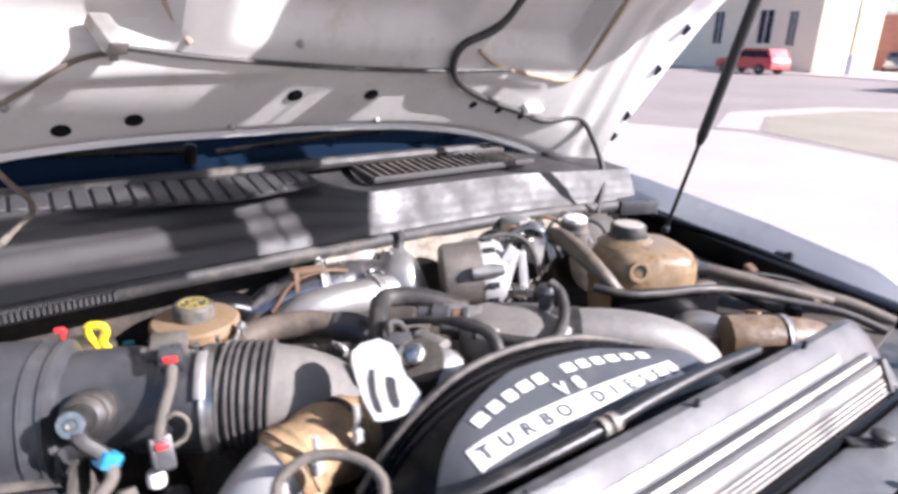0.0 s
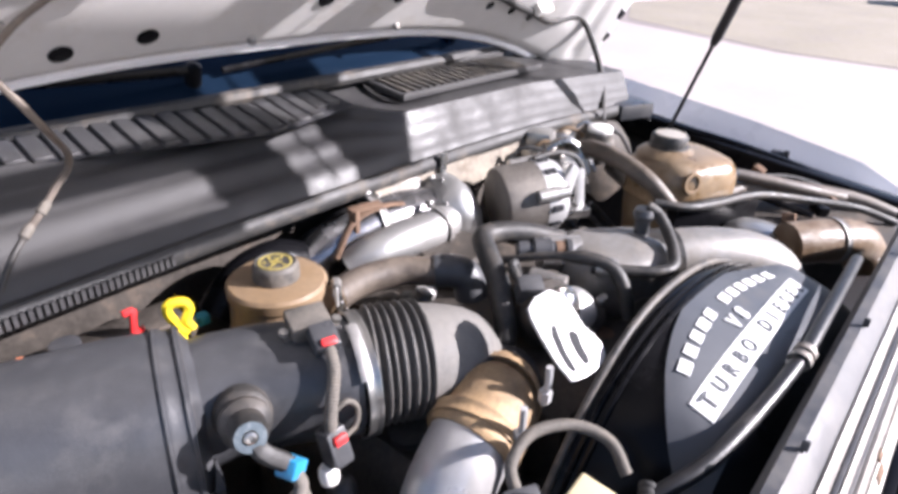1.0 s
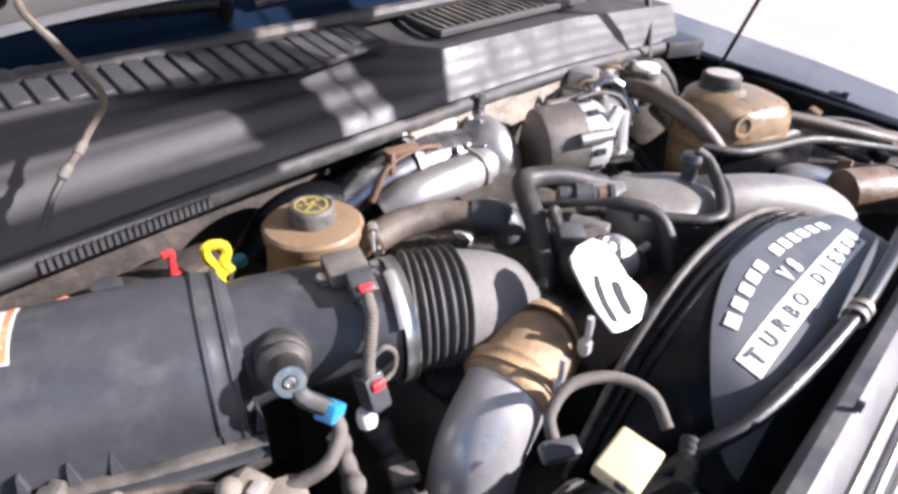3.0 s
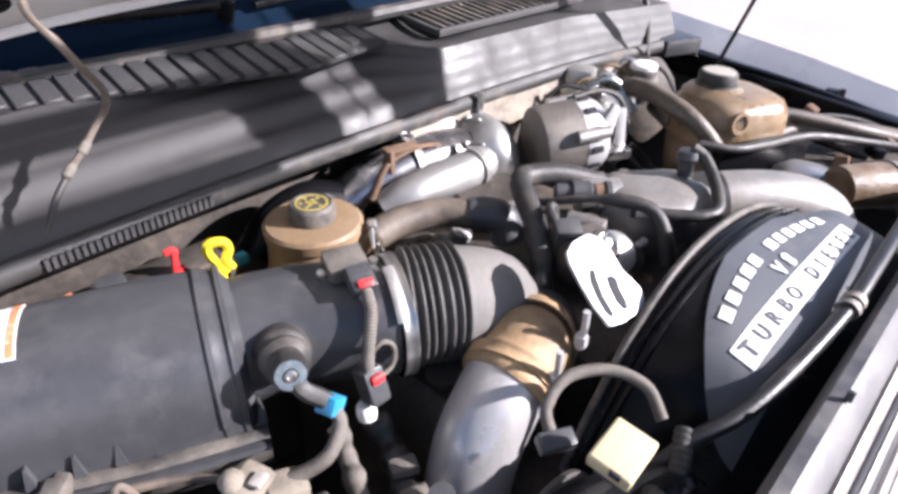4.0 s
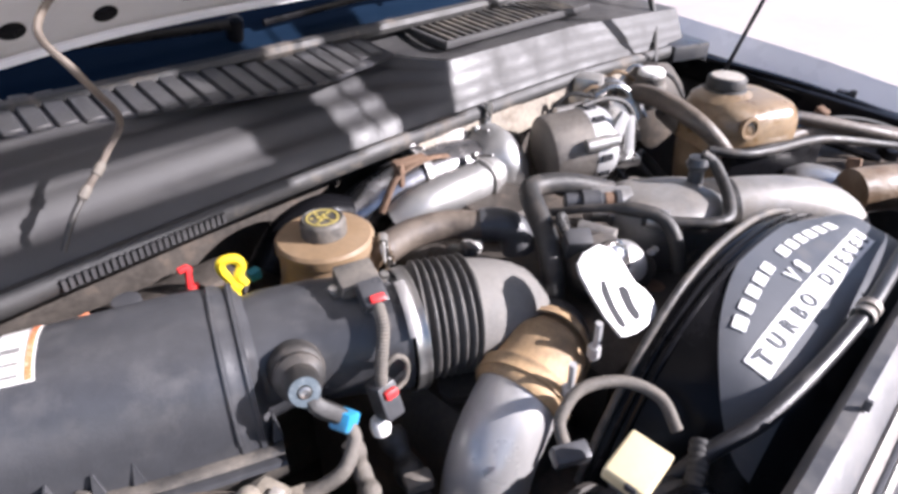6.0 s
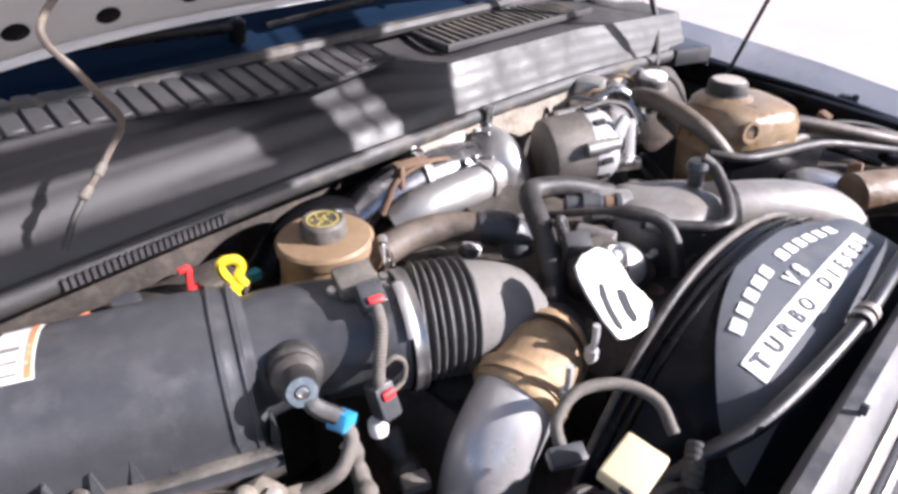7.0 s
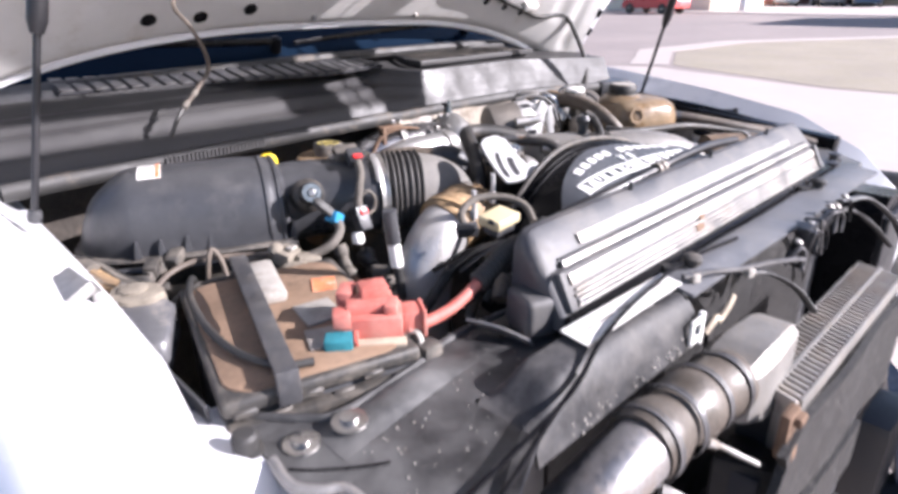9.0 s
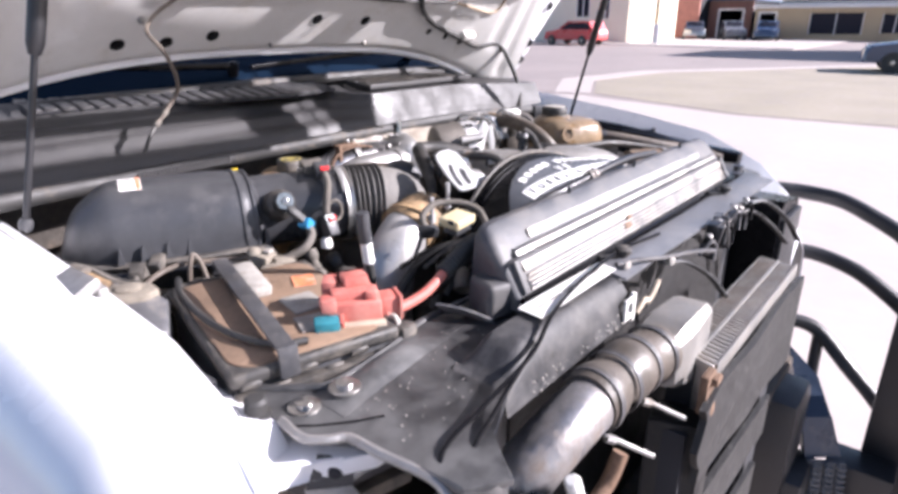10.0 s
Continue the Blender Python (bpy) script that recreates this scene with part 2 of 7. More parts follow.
    concrete=material("pale_concrete", (0.40, 0.35, 0.32), 0.85, vary=0.05, scale=0.6, dirt=(0.44, 0.39, 0.36), dirt_amount=0.2, dirt_scale=2.2, bump=0.2, bump_scale=60),
    asphalt=material("sunbleached_asphalt", (0.25, 0.21, 0.195), 0.9, vary=0.10, scale=0.25, dirt=(0.28, 0.24, 0.225), dirt_amount=0.3, dirt_scale=0.7, bump=0.3, bump_scale=90),
    drygrass=material("dry_winter_lawn", (0.29, 0.25, 0.20), 0.95, vary=0.16, scale=0.8, dirt=(0.24, 0.21, 0.14), dirt_amount=0.5, dirt_scale=1.6, dirt_soft=0.1, bump=0.5, bump_scale=40),
    stucco=material("cream_stucco", (0.80, 0.71, 0.57), 0.9, vary=0.04, scale=0.5, bump=0.1, bump_scale=30),
    brick=material("pink_brick_wall", (0.48, 0.22, 0.17), 0.9, vary=0.15, scale=2, bump=0.1, bump_scale=20),
    brownbrick=material("brown_brick_wall", (0.17, 0.09, 0.075), 0.9, vary=0.15, scale=2, bump=0.1, bump_scale=20),
    tanwall=material("tan_painted_wall", (0.45, 0.36, 0.24), 0.9, vary=0.05, scale=0.7),
    whitewall=material("white_painted_trim", (0.72, 0.71, 0.70), 0.7, vary=0.05, scale=0.8),
    # near-black colour, mostly standing in for shade in slots, gaps and bays
    dark=material("shade_black", (0.02, 0.02, 0.024), 0.9, vary=0.2, scale=1),
    roofblue=material("dark_blue_roof", (0.05, 0.08, 0.13), 0.6, vary=0.1, scale=0.3),
    carred=material("red_car_paint", (0.52, 0.02, 0.03), 0.3, vary=0.04, scale=1, coat=0.7),
    cargrey=material("grey_car_paint", (0.14, 0.14, 0.15), 0.3, vary=0.05, scale=1, coat=0.7),
    carblue=material("dark_blue_car_paint", (0.03, 0.05, 0.10), 0.3, vary=0.05, scale=1, coat=0.7),
    hill=material("distant_hills", (0.07, 0.10, 0.15), 0.95, vary=0.15, scale=0.02),
)


def glass(name, tint, rough=0.02):
    m = bpy.data.materials.new(name)
    m.use_nodes = True
    b = m.node_tree.nodes["Principled BSDF"]
    b.inputs["Base Color"].default_value = (*tint, 1)
    b.inputs["Transmission Weight"].default_value, b.inputs["Roughness"].default_value, b.inputs["IOR"].default_value = 1.0, rough, 1.45
    return m


M["glass"] = material("blue_tinted_windscreen", (0.005, 0.011, 0.022), 0.10, vary=0.1, scale=2, rough_vary=0.03, spec=0.08)
M["carglass"] = material("dark_car_window", (0.03, 0.03, 0.04), 0.35, vary=0.05, spec=0.02)


# ---- shapes ----
def finish(bm, angle=38):
    bmesh.ops.recalc_face_normals(bm, faces=bm.faces)
    lim = radians(angle)
    for f in bm.faces:
        f.smooth = True
    for e in bm.edges:
        e.smooth = len(e.link_faces) == 2 and e.calc_face_angle(0) < lim
    return bm


def part(name, bm, mat, parent=None, label="", angle=38):
    me = bpy.data.meshes.new(name)
    finish(bm, angle).to_mesh(me)
    bm.free()
    me.materials.append(M[mat])
    ob = new(name, me)
    if parent is not None:
        ob.parent = parent
        ob.matrix_parent_inverse = parent.matrix_basis.inverted()
    if label:
        tagged(ob, label)
    return ob


def thing(name, at, label, category, group="", kind=""):
    ob = new(name)
    ob.empty_display_size = 0.02
    ob.location = at
    return tagged(ob, label, category, group, kind)


def merge(*bms):
    out = bms[0]
    for b in bms[1:]:
        me = bpy.data.meshes.new("tmp")
        b.to_mesh(me)
        b.free()
        out.from_mesh(me)
        bpy.data.meshes.remove(me)
    return out


def box(cx, cy, cz, sx, sy, sz, bevel=0.003, rx=0, ry=0, rz=0, seg=2, taper=1.0):
    bm = bmesh.new()
    bmesh.ops.create_cube(bm, size=1)
    for v in bm.verts:
        k = taper if v.co.z > 0 else 1.0
        v.co = Vector((v.co.x * sx * k, v.co.y * sy * k, v.co.z * sz))
    if bevel:
        bmesh.ops.bevel(bm, geom=bm.edges[:], offset=min(bevel, 0.45 * min(sx, sy, sz)), segments=seg, profile=0.6, affect="EDGES")
    bm.transform(pose(cx, cy, cz, rx, ry, rz))
    return bm


def smooth_line(pts, steps=6):
    """Catmull-Rom points through pts."""
    p = [Vector(q) for q in pts]
    if len(p) < 3:
        return [p[0].lerp(p[-1], i / steps) for i in range(steps + 1)]
    p = [2 * p[0] - p[1], *p, 2 * p[-1] - p[-2]]
    out = []
    for a, b, c, d in zip(p, p[1:], p[2:], p[3:]):
        for i in range(steps):
            t = i / steps
            out.append(0.5 * (2 * b + (c - a) * t + (2 * a - 5 * b + 4 * c - d) * t * t + (3 * b - a - 3 * c + d) * t ** 3))
    return out + [p[-2]]


def sweep(pts, radius, seg=12, steps=6, caps=True, squash=1.0):
    """A tube along a smooth line. radius: a number, or a function of 0..1 along it."""
    line = smooth_line(pts, steps)
    bm = bmesh.new()
    total = sum((b - a).length for a, b in zip(line, line[1:])) or 1
    gone, rings, side = 0.0, [], None
    for i, q in enumerate(line):
        if i:
            gone += (q - line[i - 1]).length
        d = (line[min(i + 1, len(line) - 1)] - line[max(i - 1, 0)]).normalized()
        if side is None:
            side = d.orthogonal().normalized() if abs(d.z) > 0.95 else d.cross(Vector((0, 0, 1))).normalized()
        side = (side - d * side.dot(d)).normalized()
        up = side.cross(d)
        r = radius(gone / total) if callable(radius) else radius
        rings.append([bm.verts.new(q + r * (math.cos(a) * side + squash * math.sin(a) * up)) for a in (2 * math.pi * k / seg for k in range(seg))])
    for a, b in zip(rings, rings[1:]):
        for k in range(seg):
            bm.faces.new((a[k], a[(k + 1) % seg], b[(k + 1) % seg], b[k]))
    if caps:
        bm.faces.new(rings[0]), bm.faces.new(rings[-1])
    return bm


def corrugated(pts, r0, r1, waves, seg=14):
    n = waves * 6
    return sweep(pts, lambda u: r0 + (r1 - r0) * (0.5 - 0.5 * math.cos(2 * math.pi * waves * u)) ** 0.6, seg, max(2, n // max(1, len(pts) - 1)))


def lathe(profile, at, axis=(0, 0, 1), seg=28, ring=False):
    """Turns (radius, height) pairs round an axis through at; ring: the profile closes on itself."""
    profile = [*profile, profile[0]] if ring else profile
    bm = bmesh.new()
    rings = []
    for r, h in profile:
        if r < 1e-5:
            rings.append([bm.verts.new((0, 0, h))])
        else:
            rings.append([bm.verts.new((r * math.cos(2 * math.pi * k / seg), r * math.sin(2 * math.pi * k / seg), h)) for k in range(seg)])
    for a, b in zip(rings, rings[1:]):
        for k in range(seg):
            q = [a[k % len(a)], a[(k + 1) % len(a)], b[(k + 1) % len(b)], b[k % len(b)]]
            q = list(dict.fromkeys(q))
            if len(q) > 2:
                bm.faces.new(q)
    if ring:
        bmesh.ops.remove_doubles(bm, verts=bm.verts[:], dist=1e-6)
    for r in () if ring else (rings[0], rings[-1]):
        if len(r) > 2:
            bm.faces.new(r)
    bm.transform(Matrix.Translation(at) @ Vector(axis).to_track_quat("Z", "Y").to_matrix().to_4x4())
    return bm


def prism(outline, h0, h1, m=None, bevel=0.0, seg=2):
    """A flat outline (x, y) raised from h0 to h1, then placed by m."""
    bm = bmesh.new()
    lo = [bm.verts.new((x, y, h0)) for x, y in outline]
    hi = [bm.verts.new((x, y, h1)) for x, y in outline]
    bm.faces.new(lo), bm.faces.new(hi)
    for i in range(len(lo)):
        j = (i + 1) % len(lo)
        bm.faces.new((lo[i], lo[j], hi[j], hi[i]))
    if bevel:
        bmesh.ops.bevel(bm, geom=bm.edges[:], offset=bevel, segments=seg, profile=0.6, affect="EDGES", clamp_overlap=True)
    if m is not None:
        bm.transform(m)
    return bm


def sheet(f, nu, nv, thick=0.0):
    """A surface f(u, v), 0..1, with a thickness along its normals."""
    bm = bmesh.new()
    g = [[bm.verts.new(f(i / nu, j / nv)) for j in range(nv + 1)] for i in range(nu + 1)]
    for i in range(nu):
        for j in range(nv):
            bm.faces.new((g[i][j], g[i + 1][j], g[i + 1][j + 1], g[i][j + 1]))
    if thick:
        bmesh.ops.recalc_face_normals(bm, faces=bm.faces)
        bmesh.ops.solidify(bm, geom=bm.faces[:], thickness=thick)
    return bm


def loft(sections, caps=True):
    """A skin over closed sections of equal length."""
    bm = bmesh.new()
    rings = [[bm.verts.new(p) for p in s] for s in sections]
    n = len(rings[0])
    for a, b in zip(rings, rings[1:]):
        for k in range(n):
            bm.faces.new((a[k], a[(k + 1) % n], b[(k + 1) % n], b[k]))
    if caps:
        bm.faces.new(rings[0]), bm.faces.new(rings[-1])
    return bm


def ss(a, b, x):
    t = min(1.0, max(0.0, (x - a) / (b - a)))
    return t * t * (3 - 2 * t)


def letters(text, size, m, mat, parent, depth=0.0006, name="lettering"):
    """Raised lettering in the built-in face."""
    cu = bpy.data.curves.new("tmp", "FONT")
    cu.body, cu.size, cu.extrude, cu.align_x, cu.align_y = text, size, depth, "CENTER", "CENTER"
    cu.space_character, cu.offset = 1.1, size * 0.022
    ob = new("tmp", cu)
    me = bpy.data.meshes.new_from_object(ob.evaluated_get(bpy.context.evaluated_depsgraph_get()))
    bpy.data.objects.remove(ob)
    me.name = name
    me.transform(m)
    me.materials.clear()
    me.materials.append(M[mat])
    out = new(name, me)
    out.parent = parent
    out.matrix_parent_inverse = parent.matrix_basis.inverted()
    return out


def clamp_band(at, axis, r, width=0.012, mat="steel", parent=None, bolt=True, turn=0.0):
    """A hose clamp: a band with raised edges, its screw housing and bolt."""
    ob = part("hose_clamp", lathe([(r, -width / 2), (r + 0.0015, -width / 2), (r + 0.0015, -width / 2 + 0.002), (r + 0.0008, -width / 2 + 0.003),
                                   (r + 0.0008, width / 2 - 0.003), (r + 0.0015, width / 2 - 0.002), (r + 0.0015, width / 2), (r, width / 2)], at, axis, 32, True), mat, parent)
    if bolt:
        q = Vector(axis).to_track_quat("Z", "Y").to_matrix()
        side = q @ Vector((math.cos(turn), math.sin(turn), 0))
        tang = q @ Vector((-math.sin(turn), math.cos(turn), 0))
        p = Vector(at) + side * (r + 0.005)
        part("clamp_bolt", merge(lathe([(0.0022, -0.006), (0.0022, 0.03), (0.0, 0.031)], p, tang, 10), lathe([(0.0055, -0.008), (0.0055, 0.002), (0.003, 0.003)], p, tang, 6)), mat, ob)
    return ob


# ---- ground and distance ----
def flat(name, outline, z, mat, label, category="ground", lift=0.0):
    ob = part(name, prism(outline, z - 0.3 if lift else z - 0.02, z + lift), mat)
    return tagged(ob, label, category, kind="structure")


ground = part("ground", prism([(-400, -400), (900, -400), (900, 900), (-400, 900)], -0.5, 0.0), "asphalt")
tagged(ground, "sun-bleached grey asphalt street reaching to the horizon", "ground", kind="structure")
flat("driveway", [(-12, -14), (10.2, -14), (10.8, -6), (11.1, 0.5), (11.0, 3.0), (12.1, 6.5), (10.5, 9.5), (7.0, 16), (-12, 16)], 0.0, "concrete",
     "pale sunlit concrete driveway under the pickup", "driveway", 0.003)
flat("lawn", [(11.3, -14), (30, -14), (27.0, 2.3), (19.4, 7.4), (15.5, 7.8), (12.6, 6.4), (11.2, 3.0), (11.3, 0.5)], 0.0, "drygrass",
     "dry straw-coloured winter lawn beside the driveway", "lawn", 0.006)
flat("pavement", [(27.3, 2.2), (28.0, 2.6), (19.6, 8.3), (15.4, 8.8), (12.2, 7.2), (12.6, 6.5), (15.5, 7.9), (19.4, 7.5)], 0.0, "concrete",
     "narrow pale concrete kerb round the lawn", "kerb", 0.009)
flat("pavement", [(39.5, 8), (90, 8), (90, 60), (41, 60), (41, 26)], 0.0, "concrete", "pale concrete pavement in front of the shops", "pavement", 0.05)

hills = part("backdrop", sheet(lambda u, v: (520 * math.cos(-0.35 + 1.9 * u), 520 * math.sin(-0.35 + 1.9 * u),
             -2 + v * (17 + 3 * noise.noise((u * 9, 0, 0)) + 1.5 * noise.noise((u * 31, 3, 0)))), 90, 2), "hill")
tagged(hills, "low blue-grey hills on the horizon", "hills", kind="structure")


def wall_box(x0, x1, y0, y1, z0, z1, bevel=0.02):
    return box((x0 + x1) / 2, (y0 + y1) / 2, (z0 + z1) / 2, x1 - x0, y1 - y0, z1 - z0, bevel, seg=1)


def shop(at, label, mat, y0, y1, h, openings, depth=9.0, roof="whitewall"):
    """A low building whose front faces -x; openings: (y0, y1, z0, z1, kind)."""
    t = thing("building", (at, (y0 + y1) / 2, 0), label, "building")
    edges = sorted({y0, y1, *[o[0] for o in openings], *[o[1] for o in openings]})
    for a, b in zip(edges, edges[1:]):
        hole = [o for o in openings if o[0] <= a and o[1] >= b]
        if not hole:
            part("wall", wall_box(at, at + 0.25, a, b, 0, h), mat, t)
        else:
            o = hole[0]
            if o[2] > 0.05:
                part("wall", wall_box(at, at + 0.25, a, b, 0, o[2]), mat, t)
            if o[3] < h:
                part("wall", wall_box(at, at + 0.25, a, b, o[3], h), mat, t)
            if o[4] == "window":
                w = part("window", wall_box(at + 0.12, at + 0.16, a, b, o[2], o[3], 0), "carglass", t)
                for p in (a, (a + b) / 2 - 0.035, b - 0.07):
                    part("window_frame", wall_box(at + 0.06, at + 0.12, p, p + 0.07, o[2], o[3], 0), "whitewall", w)
            else:
                part("door_frame", merge(wall_box(at - 0.05, at + 0.2, a - 0.15, a, 0, o[3] + 0.15, 0), wall_box(at - 0.05, at + 0.2, b, b + 0.15, 0, o[3] + 0.15, 0),
                                         wall_box(at - 0.05, at + 0.2, a, b, o[3], o[3] + 0.15, 0)), "whitewall", t)
    # walls behind the front are near-black, giving the bays their shade by colour
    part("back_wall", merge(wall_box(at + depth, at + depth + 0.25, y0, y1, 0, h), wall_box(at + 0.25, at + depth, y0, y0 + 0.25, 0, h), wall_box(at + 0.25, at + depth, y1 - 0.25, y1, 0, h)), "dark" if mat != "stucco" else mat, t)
    part("roof", wall_box(at - 0.2, at + depth + 0.3, y0 - 0.2, y1 + 0.2, h, h + 0.22), roof, t)
    return t


shop(44, "cream stucco building with narrow upright windows", "stucco", 19.9, 42, 5.6,
     [(21.4, 22.05, 1.7, 3.85, "window"), (23.0, 24.1, 1.8, 3.95, "window"), (26.6, 27.4, 1.7, 3.9, "window"), (29.5, 30.3, 1.7, 3.9, "window")])
shop(60, "pink brick shop with a dark open garage bay", "brick", 20.4, 30, 4.3, [(23.4, 27.0, 0, 3.5, "bay")])
shop(62, "low brown brick workshop", "brownbrick", 16.4, 20.2, 3.2, [(17.2, 19.2, 0, 2.4, "bay")], roof="roofblue")
shop(60, "low tan shop with a white-edged awning and dark windows", "tanwall", 2.0, 15.6, 2.5, [(4.6, 6.4, 0.6, 2.0, "window"), (7.6, 11.4, 0.5, 2.1, "window"), (14.0, 15.2, 0, 2.1, "bay")])
shop(78, "long low shed with a dark blue roof", "whitewall", -14, 60, 3.4, [], roof="roofblue")
# tall building off to the side, known by the shadow that it throws over the street
shop(39.8, "tall plain building at the street corner throwing a long shadow", "tanwall", -30, -2.5, 9.0, [], depth=7)

pole = thing("utility_pole", (45.5, 18.4, 0), "pale wooden utility pole at the pavement's edge", "pole")
part("shaft", sweep([(45.5, 18.4, 0), (45.5, 18.4, 4), (45.5, 18.4, 8.5)], lambda u: 0.16 - 0.04 * u, 10), "tanwall", pole)
part("crossarm", wall_box(45.4, 45.6, 17.4, 19.4, 7.6, 7.75), "tanwall", pole)
bollard = thing("bollard", (44.5, 17.9, 0), "white-painted concrete bollard on the pavement", "bollard")
part("post", lathe([(0.28, 0), (0.28, 1.15), (0.2, 1.3), (0, 1.34)], (44.5, 17.9, 0), seg=14), "whitewall", bollard)


def car(at, turn, paint, label, length=4.2, height=1.5):
    """A parked hatchback, nose along its own +x."""
    t = thing("car", (at[0], at[1], 0), label, "car")
    m = pose(at[0], at[1], 0, 0, 0, turn)
    L, w = length / 2, 0.85
    low = [(-L, 0.35), (-L, 0.80), (-L + 0.12, 0.98), (L * 0.42, 0.98), (L - 0.15, 0.82), (L, 0.62), (L, 0.32)]
    body = loft([[(x, y, z) for x, z in [(x * k, 0.3 + (z - 0.3) * (0.96 if abs(y) > 0.8 else 1)) for x, z in low]] for y, k in ((-w, 0.965), (-w + 0.09, 1), (w - 0.09, 1), (w, 0.965))])
    body.transform(m)
    part("body", body, paint, t)
    top = [(-L + 0.12, 0.97), (-L + 0.42, height - 0.03), (-L + 0.8, height), (L * 0.05, height), (L * 0.45, 0.97)]
    cab = loft([[(x, y, z) for x, z in top] for y in (-w + 0.14, w - 0.14)])
    cab.transform(m)
    part("roof", cab, paint, t)
    for s in (-1, 1):
        g = prism([(-L + 0.32, 1.0), (-L + 0.52, height - 0.12), (L * 0.03, height - 0.12), (L * 0.34, 1.0)], 0, 0.02, m @ pose(0, s * (w - 0.135), 0, 90, 0, 0))
        part("side_window", g, "carglass", t)
    glassy = box(L * 0.27, 0, 1.24, 0.02, 1.2, 0.55, 0.005, 0, -48, 0)
    glassy.transform(m)
    part("windscreen", glassy, "carglass", t)
    for x in (-L * 0.62, L * 0.64):
        for s in (-1, 1):
            c = m @ Vector((x, s * (w - 0.03), 0.31))
            wh = part("wheel", lathe([(0.16, -0.09), (0.31, -0.09), (0.32, -0.05), (0.32, 0.05), (0.31, 0.09), (0.16, 0.09)], c, m.to_3x3() @ Vector((0, 1, 0)), 20), "rubber", t)
            part("rim", lathe([(0.02, -0.095), (0.17, -0.08), (0.17, 0.08), (0.02, 0.095)], c, m.to_3x3() @ Vector((0, 1, 0)), 16), "alubright", wh)
    for s in (-1, 1):
        c = m @ Vector((L - 0.12, s * 0.62, 0.72))
        part("headlight", lathe([(0.1, -0.03), (0.1, 0.02), (0.0, 0.03)], c, m.to_3x3() @ Vector((1, 0, 0.2)), 14), "whitewall", t)
    return t


car((39.0, 21.3), 78, "carred", "bright red parked hatchback beside the cream building")
car((57.5, 16.6), 205, "cargrey", "dark grey car parked before the brown workshop")
car((57.0, 19.6), 200, "alubright", "silver car parked before the pink brick shop")
car((56.5, 13.6), 190, "carblue", "dark blue car parked beside the tan shop")
car((24.6, 0.7), 100, "carblue", "dark blue car at the edge of the lawn", 4.4)

# ---- the pickup's body ----
CX = 0.49                                                # the pickup's middle line
truck = thing("pickup_truck", (CX, 0.6, 0), "white full-size pickup truck with its bonnet open", "pickup truck")


def fender(rows, name="fender"):
    """rows: y, then (x, z) pairs from the gutter over the crest and down the side."""
    secs = []
    for y, pts in rows:
        line = smooth_line([(x, y, z) for x, z in pts], 5)
        secs.append([tuple(p) for p in line])
    bm = bmesh.new()
    g = [[bm.verts.new(p) for p in s] for s in secs]
    for i in range(len(g) - 1):
        for j in range(len(g[0]) - 1):
            bm.faces.new((g[i][j], g[i + 1][j], g[i + 1][j + 1], g[i][j + 1]))
    bmesh.ops.subdivide_edges(bm, edges=[e for e in bm.edges if abs(e.verts[0].co.y - e.verts[1].co.y) > 0.01], cuts=2, smooth=1.0, use_grid_fill=True)
    bmesh.ops.recalc_face_normals(bm, faces=bm.faces)
    bmesh.ops.solidify(bm, geom=bm.faces[:], thickness=0.004)
    return part(name, bm, "paint", truck)


def left_row(y, z, k=1.0, x0=-0.292, xi=-0.25, zi=1.243):
    return (y, [(xi + 0.002, zi - 0.022), (xi, zi), (xi - 0.014, zi + 0.006), (x0 - 0.016, z + 0.010), (x0 - 0.065, z + 0.036), (x0 - 0.10, z + 0.030), (x0 - 0.14, z - 0.02 * k), (x0 - 0.185, z - 0.13 * k), (x0 - 0.225, 0.72)])


fender([left_row(1.30, 1.345, zi=1.30), left_row(1.0, 1.325, zi=1.262), left_row(0.72, 1.290, zi=1.250), left_row(0.56, 1.266, xi=-0.253, zi=1.246), left_row(0.41, 1.242, xi=-0.259, zi=1.240),
        left_row(0.28, 1.226, 1.1, xi=-0.279, zi=1.230), left_row(0.16, 1.195, 1.2, -0.315, -0.31, 1.20), left_row(0.08, 1.14, 1.3, -0.34, -0.335, 1.145)])


def right_row(y, zo, xo=1.46, x0=1.262):
    return (y, [(x0 - 0.002, zo - 0.095), (x0, zo - 0.068), (x0 + 0.012, zo - 0.058), (x0 + 0.072, zo + 0.002), (x0 + 0.084, zo + 0.010), (x0 + 0.105, zo - 0.004), (xo - 0.01, zo - 0.060), (xo + 0.03, zo - 0.16), (xo + 0.045, 0.70)])


fender([right_row(1.30, 1.325), right_row(0.95, 1.298), right_row(0.64, 1.262), right_row(0.42, 1.226), right_row(0.26, 1.160, 1.44, 1.245), right_row(0.17, 1.088, 1.415, 1.22), right_row(0.125, 0.985, 1.40, 1.20)])
for x0, s in ((-0.252, 1), (1.26, -1)):
    part("inner_fender", sheet(lambda u, v, x0=x0, s=s: (x0 + s * (0.005 + 0.10 * ss(0, 1, v)), 0.37 + 0.59 * u, (1.215 + 0.06 * u if s < 0 else 1.205) - 0.5 * v), 10, 8, 0.003), "plastic", truck, "black inner fender liner")
part("fender_rail", box(1.232, 0.60, 1.214, 0.045, 0.62, 0.05, 0.008, rx=5), "satin", truck, "black rubber gutter along the fender")
